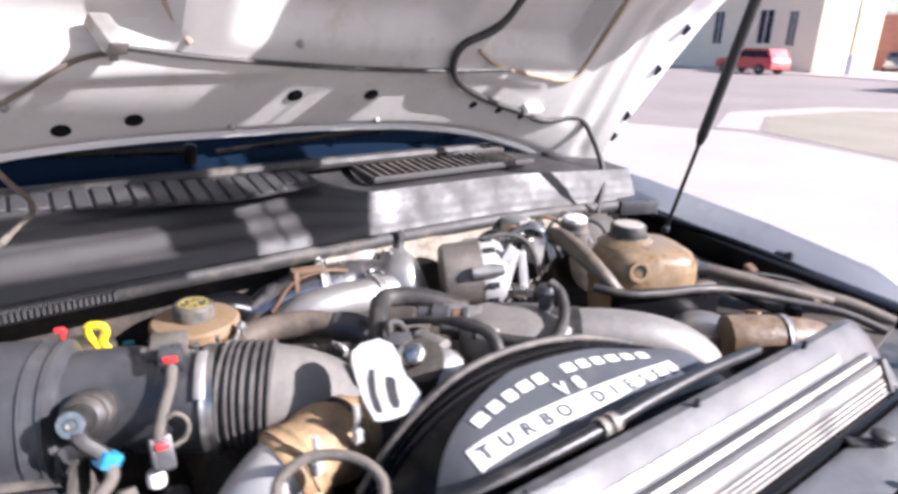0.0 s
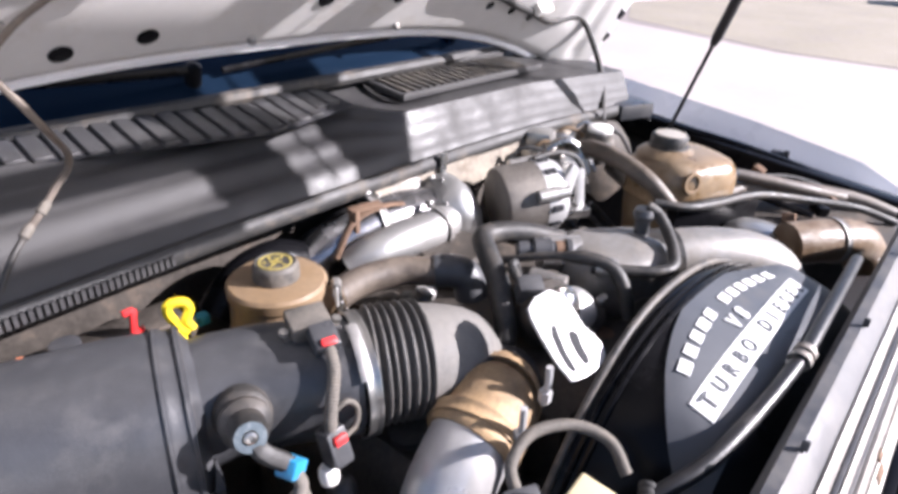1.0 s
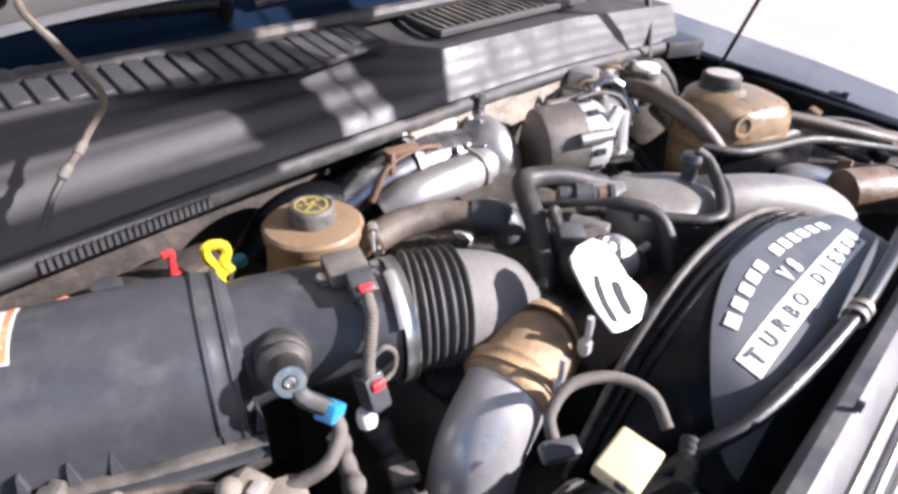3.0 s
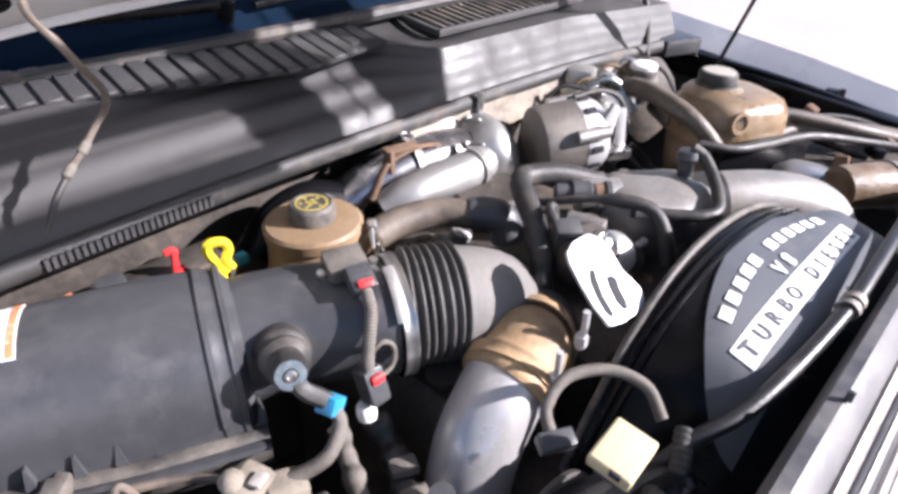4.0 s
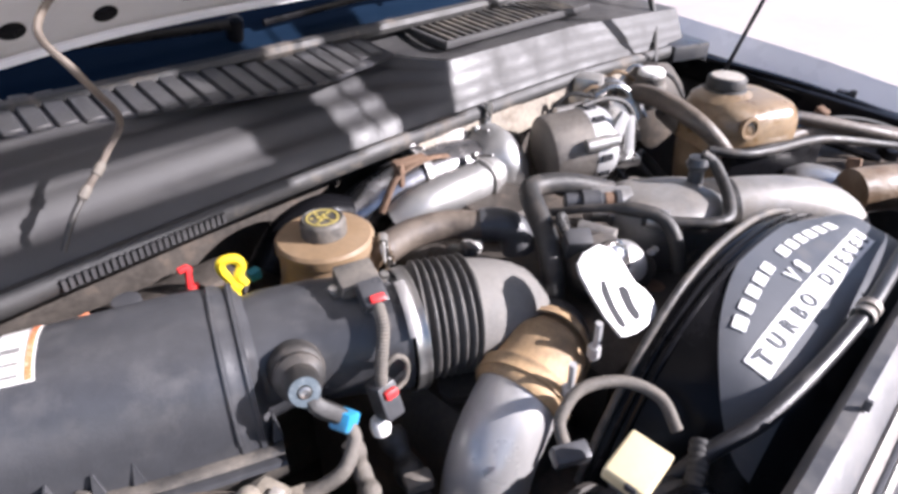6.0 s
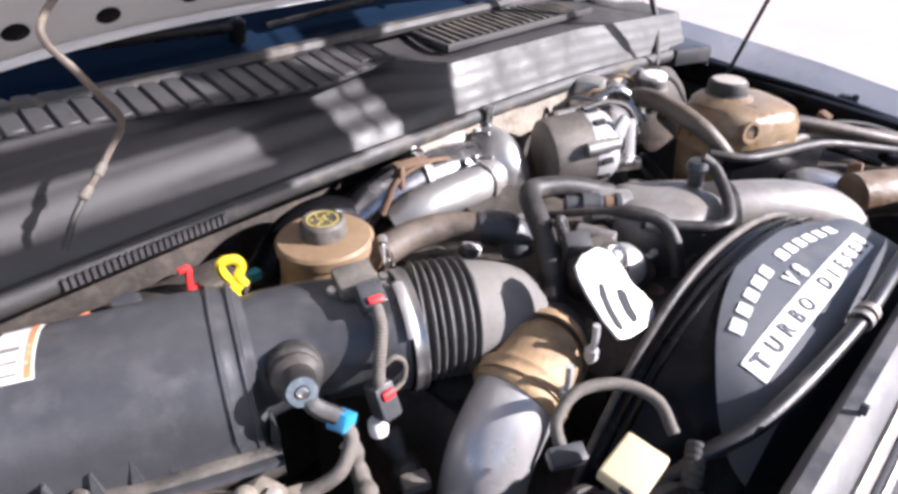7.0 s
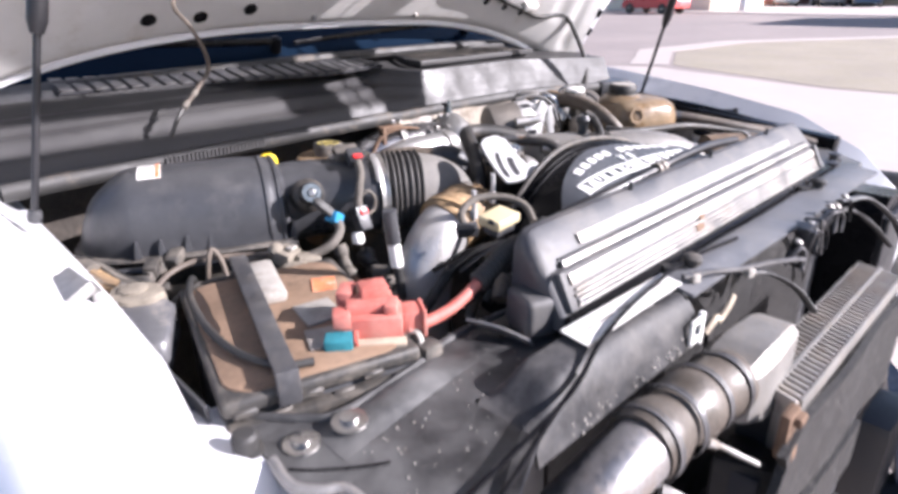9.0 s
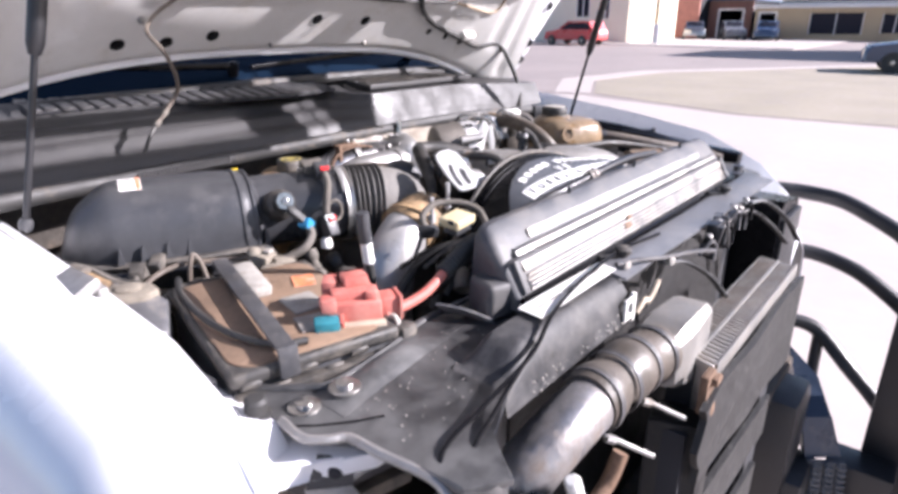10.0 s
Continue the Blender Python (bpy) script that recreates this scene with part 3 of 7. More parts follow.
part("hinge_cover", box(1.20, 0.90, 1.278, 0.10, 0.10, 0.035, 0.008, rz=-20), "plastic", truck, "black plastic hinge cover")
part("fender_mount", merge(box(-0.286, 0.565, 1.268, 0.03, 0.06, 0.014, 0.004, ry=-25, rz=4), box(-0.268, 0.56, 1.252, 0.012, 0.04, 0.026, 0.004)), "dull", truck, "folded steel mount on the fender edge")
for y, z, x in ((0.40, 1.2455, -0.325), (0.305, 1.2345, -0.318), (0.47, 1.2585, -0.34)):
    part("fastener", lathe([(0.0055, 0), (0.005, 0.002), (0.0, 0.003)], (x, y, z), (0, 0, 1), 10), "plastic", truck)
part("fender_latch", merge(box(1.285, 0.565, 1.222, 0.02, 0.035, 0.03, 0.004), box(1.275, 0.55, 1.226, 0.012, 0.012, 0.036, 0.003)), "plastic", truck, "black rubber bonnet stop")
for x, s in ((-0.335, -1), (1.315, 1)):
    wh = part("wheel", lathe([(0.22, -0.11), (0.37, -0.11), (0.395, -0.085), (0.40, -0.04), (0.40, 0.04), (0.395, 0.085), (0.37, 0.11), (0.22, 0.11)], (x, 0.62, 0.412), (1, 0, 0), 36), "rubber", truck, "black front tyre")
    part("rim", lathe([(0.04, -0.03), (0.10, 0.02), (0.19, 0.05), (0.23, 0.10), (0.23, -0.10), (0.05, -0.09)], (x, 0.62, 0.412), (s, 0, 0), 30), "satinalu", wh)
part("lower_valance", merge(box(1.10, 0.15, 0.43, 0.18, 0.28, 0.46, 0.03), box(1.12, 0.055, 0.30, 0.18, 0.17, 0.26, 0.02), box(0.5, 0.22, 0.36, 1.2, 0.06, 0.24, 0.02)), "guard", truck, "black lower valance")
part("firewall", box(CX, 1.02, 0.99, 1.56, 0.05, 0.62, 0.01), "grime", truck)
# cab shell behind the glass closes the view
part("cab", merge(box(CX, 2.6, 1.25, 1.9, 2.4, 1.15, 0.08), box(CX, 2.75, 2.0, 1.5, 1.3, 0.25, 0.08)), "paint", truck)
part("dashboard", box(CX, 1.32, 1.32, 1.5, 0.34, 0.10, 0.03), "cabin", truck)


def windscreen_pt(u, v):
    x = CX + (u - 0.5) * 1.54
    bow = 0.10 * (2 * u - 1) ** 2
    return (x, 1.072 + bow + 0.74 * v, 1.402 - 0.22 * bow + 0.56 * v)


part("windscreen", sheet(windscreen_pt, 24, 6, 0.006), "glass", truck, "blue-tinted windscreen")
part("windscreen_trim", sweep([tuple(Vector(windscreen_pt(i / 12, 0)) + Vector((0, -0.004, 0.006))) for i in range(13)], 0.011, 8, 2), "rubber", truck)
for pts in ([(0.86, 1.13, 1.460), (0.66, 1.105, 1.458), (0.44, 1.100, 1.448), (0.32, 1.104, 1.440)], [(0.28, 1.110, 1.445), (0.08, 1.125, 1.452), (-0.14, 1.165, 1.462), (-0.24, 1.19, 1.46)]):
    w = part("wiper", sweep(pts, lambda u: 0.0065 - 0.0025 * u, 8, 5, squash=1.3), "satin", truck, "black windscreen wiper arm")
    part("wiper_pivot", lathe([(0.012, -0.03), (0.011, 0.006), (0.006, 0.010), (0, 0.011)], pts[0], (0, -0.3, 1), 14), "satin", w)

# cowl panel between bonnet and windscreen
COWL_LIP = lambda x: 0.918 - 0.06 * max(0.0, (0.25 - x)) ** 1.2 - 0.035 * max(0.0, x - 0.6)


def cowl_pt(u, v):
    x = -0.285 + 1.50 * u
    step = ss(0.40, 0.54, x)                            # the raised box of the air inlet on the driver's side
    lip = COWL_LIP(x)
    ridge = (lip + 0.125) * (1 - step) + (lip + 0.026) * step
    zl = 1.314 - 0.05 * max(0.0, x - 0.85)
    zr = 1.392 * (1 - step) + 1.376 * step - 0.06 * max(0.0, x - 0.85)
    if v < 0.12:
        return (x, lip - 0.012 * (1 - v / 0.12), zl - 0.022 * (1 - v / 0.12))
    if v < 0.62:
        k = (v - 0.12) / 0.5
        y, z = lip + (ridge - lip) * k, zl + (zr - zl) * (k ** (0.8 + 0.1 * step))
        z += (0.0026 - 0.0019 * step) * math.sin(k * math.pi * (7 - 1.0 * step)) * (1 - ss(0.75, 0.95, k))
        return (x, y, z)
    k = (v - 0.62) / 0.38
    return (x, ridge + (1.125 - ridge) * k, zr + (1.402 - zr) * k - 0.012 * math.sin(k * math.pi) * 1.0)


cowl = part("cowl_panel", sheet(cowl_pt, 110, 60, 0.004), "cowl", truck, "dusty black plastic cowl panel with moulded ridges")
part("weatherstrip", sweep([(x, COWL_LIP(x) - 0.012, 1.296 - 0.05 * max(0.0, x - 0.85)) for x in (-0.28, -0.1, 0.05, 0.2, 0.35, 0.5, 0.65, 0.8, 0.95, 1.1, 1.2)], 0.011, 10, 4, squash=1.2), "rubber", cowl, "black rubber weatherstrip")
part("seal_flange", sheet(lambda u, v: (0.42 + 0.60 * u, COWL_LIP(0.42 + 0.60 * u) - 0.016 + 0.004 * math.sin(u * 16) - 0.012 * v, 1.290 - 0.045 * v - 0.05 * max(0.0, 0.6 * u - 0.43)), 30, 3, 0.004), "flange", cowl, "dusty tan firewall flange")
for i in range(26):                                      # toothed seal clips
    x = -0.06 + i * 0.0068
    part("seal_tooth", box(x, COWL_LIP(x) - 0.024, 1.297, 0.0040, 0.005, 0.012, 0.0), "cowl", cowl)
for i in range(20):                                      # fins of the driver's side inlet grille
    x = 0.585 + i * 0.0185
    part("grille_fin", box(x, 1.032, 1.3905 - 0.06 * max(0.0, x - 0.85), 0.0075, 0.082, 0.010, 0.001, rx=6, seg=1), "dusty", cowl)
# black sheet under the fins: the slots' shade is put into its colour
part("grille_recess", box(0.76, 1.034, 1.381, 0.375, 0.086, 0.006, 0.002, rx=6), "dark", cowl, "near-black sheet coloured as the shade in the air inlet's slots")
part("grille_border", merge(box(0.76, 0.983, 1.386, 0.40, 0.010, 0.012, 0.003), box(0.76, 1.082, 1.397, 0.40, 0.010, 0.012, 0.003), box(0.563, 1.033, 1.391, 0.010, 0.10, 0.012, 0.003, rx=6)), "cowl", cowl)
GY = lambda x: 1.088 - 0.31 * max(-0.1, min(x, 0.30)) + 0.24 * max(0.0, x - 0.30)
# same black sheet for the long inlet, shade between fins as colour
part("grille_recess", sheet(lambda u, v: (-0.14 + 0.60 * u, GY(-0.14 + 0.60 * u) - 0.045 + 0.09 * v, 1.391 + 0.012 * v), 14, 2, 0.004), "dark", cowl, "near-black sheet coloured as the shade in the air inlet's slots")
for i in range(23):
    x = -0.125 + i * 0.0255
    part("grille_fin", box(x, GY(x), 1.398, 0.0205, 0.092 if x < 0.40 else 0.06, 0.006, 0.0015, rx=8, rz=-3, seg=1), "cowl", cowl)

# ---- bonnet, hinged open ----
bonnet = thing("bonnet", (CX, 1.06, 1.46), "white truck bonnet propped open, its bare underside showing", "bonnet")
H2 = math.sqrt(0.5)


def hood_pt(x, s, d=0.0):
    """x across, s up from the hinge edge, d below the frame's face."""
    dx = abs(x - 0.37)
    drop = 0.18 * (dx / 0.85) ** 3 * (1 - (1.0 if x > CX else 0.5) * ss(0.0, 0.34, s) if x > CX else 1 - 0.5 * ss(0.05, 0.6, s))
    return (x, 1.06 - s * H2 - d * H2, 1.47 + s * H2 - d * H2 - drop)


def pocket(x, s, x0, x1, s0, s1, soft=0.02, skew=0.0):
    x = x - skew * (s - s0)
    return ss(x0 - soft, x0 + soft, x) * (1 - ss(x1 - soft, x1 + soft, x)) * ss(s0 - soft, s0 + soft, s) * (1 - ss(s1 - soft, s1 + soft, s))


def hood_depth(x, s):
    m = abs(x - CX)
    p = pocket(m, s, 0.27, 0.50, 0.215, 0.52, 0.016)              # side pockets
    p = max(p, pocket(m, s, -0.2, 0.17, 0.235, 0.60, 0.03))       # wide middle pocket
    p = max(p, pocket(m, s, 0.24, 0.52, 0.60, 1.02, 0.02))
    p = max(p, pocket(m, s, -0.2, 0.17, 0.68, 1.05, 0.03))
    groove = 0.006 * pocket(m, s, 0.56, 0.60, 0.10, 1.1, 0.012) + 0.006 * pocket(m, s, 0.64, 0.67, 0.05, 1.1, 0.012)
    lip = 0.012 * (1 - ss(0.0, 0.022, s))                          # rolled hinge edge
    bead = 0.006 * pocket(m, s, 0.10, 0.46, 0.150, 0.178, 0.012)
    return -0.034 * p - groove - lip + bead


part("inner_panel", sheet(lambda u, v: hood_pt(-0.272 + 1.484 * u, 1.08 * v, hood_depth(-0.272 + 1.484 * u, 1.08 * v)), 150, 110), "primer", bonnet, "grey-white painted inner panel with pressed ribs")
part("outer_skin", sheet(lambda u, v: hood_pt(-0.280 + 1.50 * u, -0.012 + 1.105 * v, -0.034 - 0.006 * math.sin(math.pi * v)), 60, 40, 0.002), "paint", bonnet)
part("hem", merge(sweep([hood_pt(-0.276 + 1.492 * i / 20, -0.008, -0.018) for i in range(21)], 0.016, 8, 2, squash=0.7),
                  sweep([hood_pt(1.214, 1.085 * i / 12, -0.018) for i in range(13)], 0.015, 8, 2), sweep([hood_pt(-0.274, 1.085 * i / 12, -0.018) for i in range(13)], 0.015, 8, 2),
                  sweep([hood_pt(-0.276 + 1.492 * i / 20, 1.088, -0.018) for i in range(21)], 0.016, 8, 2)), "paint", bonnet, "folded white hem")
def skirt_pt(u, v):
    s = 0.05 + 1.03 * u
    x = 1.206 + (0.012 + 0.105 * ss(0.05, 0.32, s)) * v
    p = hood_pt(1.206, s, -0.020 + 0.012 * v + 0.004 * math.sin(v * math.pi))
    return (x, p[1], p[2] + 0.006 * math.sin(v * 2 * math.pi))


part("side_skirt", sheet(skirt_pt, 60, 10, 0.004), "paint", bonnet, "folded white side of the bonnet")
for u in (0.061, 0.095, 0.167, 0.234, 0.335, 0.469):
    c = Vector(skirt_pt(u, 0.55))
    part("skirt_slot", box(c.x, c.y - 0.002, c.z - 0.003, 0.006, 0.022, 0.022, 0.002, rx=45), "dark", bonnet, "dark gap in the folded seam")
for x, s in ((0.000, 0.062), (0.091, 0.052), (0.184, 0.060), (0.421, 0.101), (0.563, 0.099), (0.800, 0.085), (0.870, 0.082), (0.935, 0.080)):
    small = x > 0.7
    c = Vector(hood_pt(x, s, hood_depth(x, s)))
    part("plug", lathe([(0.0, -0.002), (0.0085 if small else 0.0120, -0.002), (0.009 if small else 0.0130, 0.0015), (0.006 if small else 0.009, 0.003), (0, 0.003)], c, (0, -H2, -H2), 20), "satin", bonnet, "black rubber hole plug")
for x, s in ((0.33, 0.03), (0.60, 0.03), (0.03, 0.115), (0.40, 0.215)):
    c = Vector(hood_pt(x, s, hood_depth(x, s)))
    part("stud", lathe([(0.006, 0), (0.006, 0.004), (0.004, 0.008), (0, 0.009)], c, (0, -H2, -H2), 10), "dull", bonnet)


def hood_line(pts, up=0.006):
    return [hood_pt(x, s, hood_depth(x, s) + up) for x, s in pts]


part("cable", sweep(hood_line([(0.168, 0.207), (0.25, 0.195), (0.335, 0.185), (0.49, 0.17), (0.66, 0.172), (0.83, 0.183)]), 0.0038, 8, 6), "rubber", bonnet, "black wire loom clipped under the bonnet")
part("washer_hose", sweep(hood_line([(0.85, 0.46), (0.80, 0.35), (0.745, 0.275), (0.688, 0.223), (0.706, 0.162), (0.80, 0.112), (0.93, 0.092), (1.0, 0.09)])
                         + [(1.10, 0.985, 1.47), (1.135, 0.955, 1.40), (1.13, 0.925, 1.34), (1.075, 0.885, 1.29), (1.04, 0.86, 1.255)], 0.0065, 10, 6), "rubber", bonnet, "black rubber washer hose")
part("hose_clip", box(*hood_pt(0.945, 0.105, 0.006), 0.045, 0.02, 0.02, 0.004, rx=45), "sticker", bonnet, "white plastic hose clip")
part("pad_edge", sweep(hood_line([(0.735, 0.215), (0.80, 0.185), (0.90, 0.176), (1.005, 0.18), (1.02, 0.24), (1.01, 0.36), (0.99, 0.5)], 0.002), 0.004, 6, 6), "sealer", bonnet, "brown seam sealer")
part("pad_edge", sweep(hood_line([(0.245, 0.215), (0.215, 0.26), (0.20, 0.32), (0.12, 0.36), (0.03, 0.36)], 0.002), 0.004, 6, 6), "sealer", bonnet, "brown seam sealer")
part("bracket", merge(box(*hood_pt(0.145, 0.235, 0.004), 0.028, 0.05, 0.02, 0.004, rx=45, rz=25), box(*hood_pt(0.15, 0.215, 0.012), 0.012, 0.02, 0.02, 0.003, rx=45)), "dull", bonnet, "small steel bracket")


# grille carried by the bonnet's front edge; the sun shines through its openings onto the bonnet's underside and the cowl
def grille_bar(name, x0, x1, w0, w1, label="", mat="guard"):
    """A bar of the grille: x from the middle line, w down from the bonnet's front edge."""
    bm = box(CX + (x0 + x1) / 2, -(w0 + w1) / 2, 0.0, x1 - x0, w1 - w0, 0.008, 0.002, seg=1)
    bm.transform(Matrix.Translation((0, 1.06 - 1.08 * H2, 1.47 + 1.08 * H2)) @ Matrix(((1, 0, 0, 0), (0, H2, -H2, 0), (0, H2, H2, 0), (0, 0, 0, 1))))
    return part(name, bm, mat, bonnet, label)


for k in (-1, 1):
    grille_bar("grille_post", *sorted((0.635 * k, 0.745 * k)), 0.0, 0.44, "broad upright post of the grille")
    grille_bar("grille_post", *sorted((0.430 * k, 0.548 * k)), 0.0, 0.44, "broad upright post of the grille")
    grille_bar("grille_panel", *sorted((0.548 * k, 0.635 * k)), 0.0, 0.187)
    grille_bar("grille_slat", *sorted((0.548 * k, 0.635 * k)), 0.270, 0.277)
    grille_bar("grille_slat", *sorted((0.594 * k, 0.5975 * k)), 0.187, 0.42)
for k in (-1, 1):
    part("side_flange", sheet(lambda u, v, k=k: (CX + 0.755 * k, 1.06 - (0.36 + 0.72 * u) * H2 - 0.17 * (0.36 + 0.72 * u) * ss(0, 0.12, u) * v * H2,
                                                 1.47 + (0.36 + 0.72 * u) * H2 - 0.17 * (0.36 + 0.72 * u) * ss(0, 0.12, u) * v * H2), 24, 4, 0.004), "paint", bonnet, "deep folded side of the bonnet")
    grille_bar("grille_panel", *sorted((0.745 * k, 0.80 * k)), 0.0, 0.187)
grille_bar("grille_crossbar", -0.43, 0.43, 0.0, 0.05, "dark crossbar of the grille")
grille_bar("grille_crossbar", -0.43, 0.43, 0.193, 0.250, "dark crossbar of the grille")
grille_bar("grille_crossbar", -0.43, 0.43, 0.302, 0.352, "dark crossbar of the grille")
grille_bar("grille_crossbar", -0.43, 0.43, 0.409, 0.450, "dark crossbar of the grille")
wire = thing("washer_line", (-0.02, 0.88, 1.37), "thin grey washer tube sagging from the bonnet to the cowl", "tube")
TUBE = [hood_pt(0.168, 0.207, 0.006), (0.112, 0.922, 1.598), (0.058, 0.924, 1.566), (0.022, 0.912, 1.546), (-0.008, 0.885, 1.522), (0.003, 0.864, 1.493), (0.020, 0.872, 1.463), (0.036, 0.896, 1.437), (0.037, 0.909, 1.418), (0.022, 0.902, 1.406)]
part("tube", sweep(TUBE + [(0.004, 0.890, 1.393), (-0.016, 0.881, 1.379)], 0.0034, 8, 8), "oldhose", wire)
part("tube_end", sweep([(-0.012, 0.883, 1.382), (-0.034, 0.874, 1.362), (-0.052, 0.866, 1.338)], 0.0030, 8, 4), "hose", wire)
part("joint", lathe([(0.003, -0.008), (0.0048, -0.006), (0.0048, 0.004), (0.003, 0.008)], (0.004, 0.890, 1.393), (0.75, 0.38, 0.55), 10), "dustycable", wire, "pale push-fit joint")
part("joint", lathe([(0.003, -0.008), (0.0048, -0.006), (0.0048, 0.004), (0.003, 0.008)], (-0.016, 0.881, 1.379), (0.75, 0.38, 0.55), 10), "dustycable", wire, "pale push-fit joint")


def strut(base, top, label, joint=0.42):
    t = thing("gas_strut", base, label, "gas strut", "bonnet struts")
    a, b = Vector(base), Vector(top)
    j = a.lerp(b, joint)
    part("rod", sweep([a, j], 0.0042, 10, 2), "guard", t)
    part("cylinder", sweep([j - (b - a) * 0.01, b], lambda u: 0.0105 if 0.03 < u < 0.985 else 0.007, 12, 24), "guard", t)
    part("ball_joint", lathe([(0.0, -0.010), (0.007, -0.007), (0.0085, 0.0), (0.007, 0.007), (0.0, 0.010)], a, (b - a), 12), "plastic", t)
    return t


strut((-0.272, 0.735, 1.298), (-0.155, 0.695, 1.815), "black gas strut holding up the bonnet at the near fender", 0.40)
strut((1.175, 0.775, 1.250), (1.105, 0.585, 1.850), "black gas strut holding up the bonnet at the far fender", 0.34)

# ---- radiator support, cover and coolers at the front ----
panel = thing("radiator_support", (0.45, 0.26, 1.15), "scuffed black radiator support panel across the nose", "radiator support")
part("panel", prism([(-0.228, 0.37), (-0.232, 0.30), (-0.235, 0.252), (-0.222, 0.232), (-0.206, 0.219), (-0.203, 0.185), (-0.196, 0.139), (-0.195, 0.10), (-0.158, 0.075), (-0.122, 0.125), (-0.045, 0.160), (0.235, 0.154), (0.245, 0.195), (0.95, 0.195), (1.12, 0.21), (1.20, 0.30), (1.19, 0.37), (0.95, 0.30), (0.05, 0.315), (0.03, 0.321), (-0.011, 0.318), (-0.074, 0.303), (-0.155, 0.297), (-0.182, 0.313), (-0.21, 0.345)], 1.181, 1.189, bevel=0.003), "support", panel)
part("leg", sheet(lambda u, v: (-0.197 + 0.073 * u + 0.006 * v, 0.099 + 0.028 * u * u - 0.022 * math.sin(math.pi * u) - 0.030 * v, 1.186 - 0.16 * v), 12, 10, 0.004), "support", panel)
part("front_ridge", sheet(lambda u, v: (-0.06 + 0.295 * u, 0.148 + 0.077 * v, 1.189 + (0.025 + 0.003 * math.sin(u * 4)) * ss(0, 0.35, v) * (1 - ss(0.8, 1, v)) * ss(0, 0.2, u) - 0.030 * (1 - ss(0, 0.10, v))), 30, 14, 0.003), "scuffed", panel)
part("rear_ridge", sheet(lambda u, v: (0.235 + 0.72 * u, 0.160 - 0.012 * u + (0.065 + 0.012 * u) * v, 1.213 + (0.004 + 0.003 * math.sin(u * 9)) * math.sin(math.pi * v) - 0.022 * ss(0.8, 1, v)), 40, 12, 0.004), "shelf", panel, "dust-greyed shelf before the radiator cover")
for pts in ([(0.345, 0.156, 1.206), (0.42, 0.145, 1.185), (0.49, 0.125, 1.145), (0.53, 0.105, 1.10)], [(0.66, 0.150, 1.208), (0.76, 0.138, 1.19), (0.86, 0.118, 1.14), (0.92, 0.095, 1.09)], [(0.72, 0.145, 1.212), (0.82, 0.130, 1.198), (0.93, 0.105, 1.14), (0.99, 0.085, 1.08)]):
    part("stay", sweep(pts, 0.007, 10, 6, squash=0.5), "support", panel, "curved black stay")
part("lip", sweep([(-0.231, 0.285, 1.190), (-0.2345, 0.252, 1.189), (-0.222, 0.233, 1.188), (-0.206, 0.220, 1.187), (-0.203, 0.185, 1.186), (-0.196, 0.139, 1.184), (-0.1955, 0.115, 1.176), (-0.198, 0.095, 1.15), (-0.20, 0.088, 1.08)], 0.0046, 10, 6), "dull", panel, "rolled lip worn bright along the panel's edge")
# thin black bead draws the groove's shade on the flat panel
part("pressed_groove", sweep([(-0.227, 0.268, 1.1895), (-0.212, 0.252, 1.1896), (-0.188, 0.232, 1.1896), (-0.165, 0.217, 1.1896)], 0.0016, 6, 6, squash=0.4), "satin", panel, "black line coloured as the shade in a pressed groove")
part("stiffener", sheet(lambda u, v: (-0.19 + 0.23 * u, 0.245 + 0.03 * u + 0.045 * v, 1.1895 + 0.010 * math.sin(math.pi * v) * math.sin(math.pi * min(1, u * 1.3))), 16, 8, 0.002), "support", panel)
part("baffle", sheet(lambda u, v: (0.018 + 0.032 * u + 0.018 * v * (1 - 0.4 * u), 0.310 - 0.064 * u, 1.212 - 0.014 * u - 0.016 * v + 0.004 * math.sin(math.pi * u)), 10, 4, 0.003), "greyplastic", panel, "curved grey baffle")
part("rear_edge", sweep([(-0.226, 0.366, 1.190), (-0.21, 0.343, 1.190), (-0.182, 0.311, 1.190), (-0.155, 0.296, 1.190), (-0.074, 0.302, 1.190), (-0.011, 0.317, 1.190), (0.03, 0.319, 1.190), (0.10, 0.316, 1.188)], 0.0045, 8, 6), "support", panel)
for x, y, z in ((-0.203, 0.287, 1.189), (-0.162, 0.275, 1.1955)):
    part("bolt", lathe([(0.0165, 0), (0.016, 0.002), (0.009, 0.003), (0.009, 0.007), (0.006, 0.008), (0, 0.008)], (x, y, z), (0, 0, 1), 18), "alubright", panel, "bright washer-headed bolt")
part("label", prism([(0.045, 0.176), (0.236, 0.176), (0.243, 0.206), (0.050, 0.211)], 1.2222, 1.2232), "sticker", panel, "white warning label, its print too faded to read")
for i in range(5):
    part("print_line", box(0.07 + 0.034 * i, 0.193, 1.2235, 0.026, 0.003, 0.0004, 0), "dull", panel)
rng = random.Random(5)
chips = []
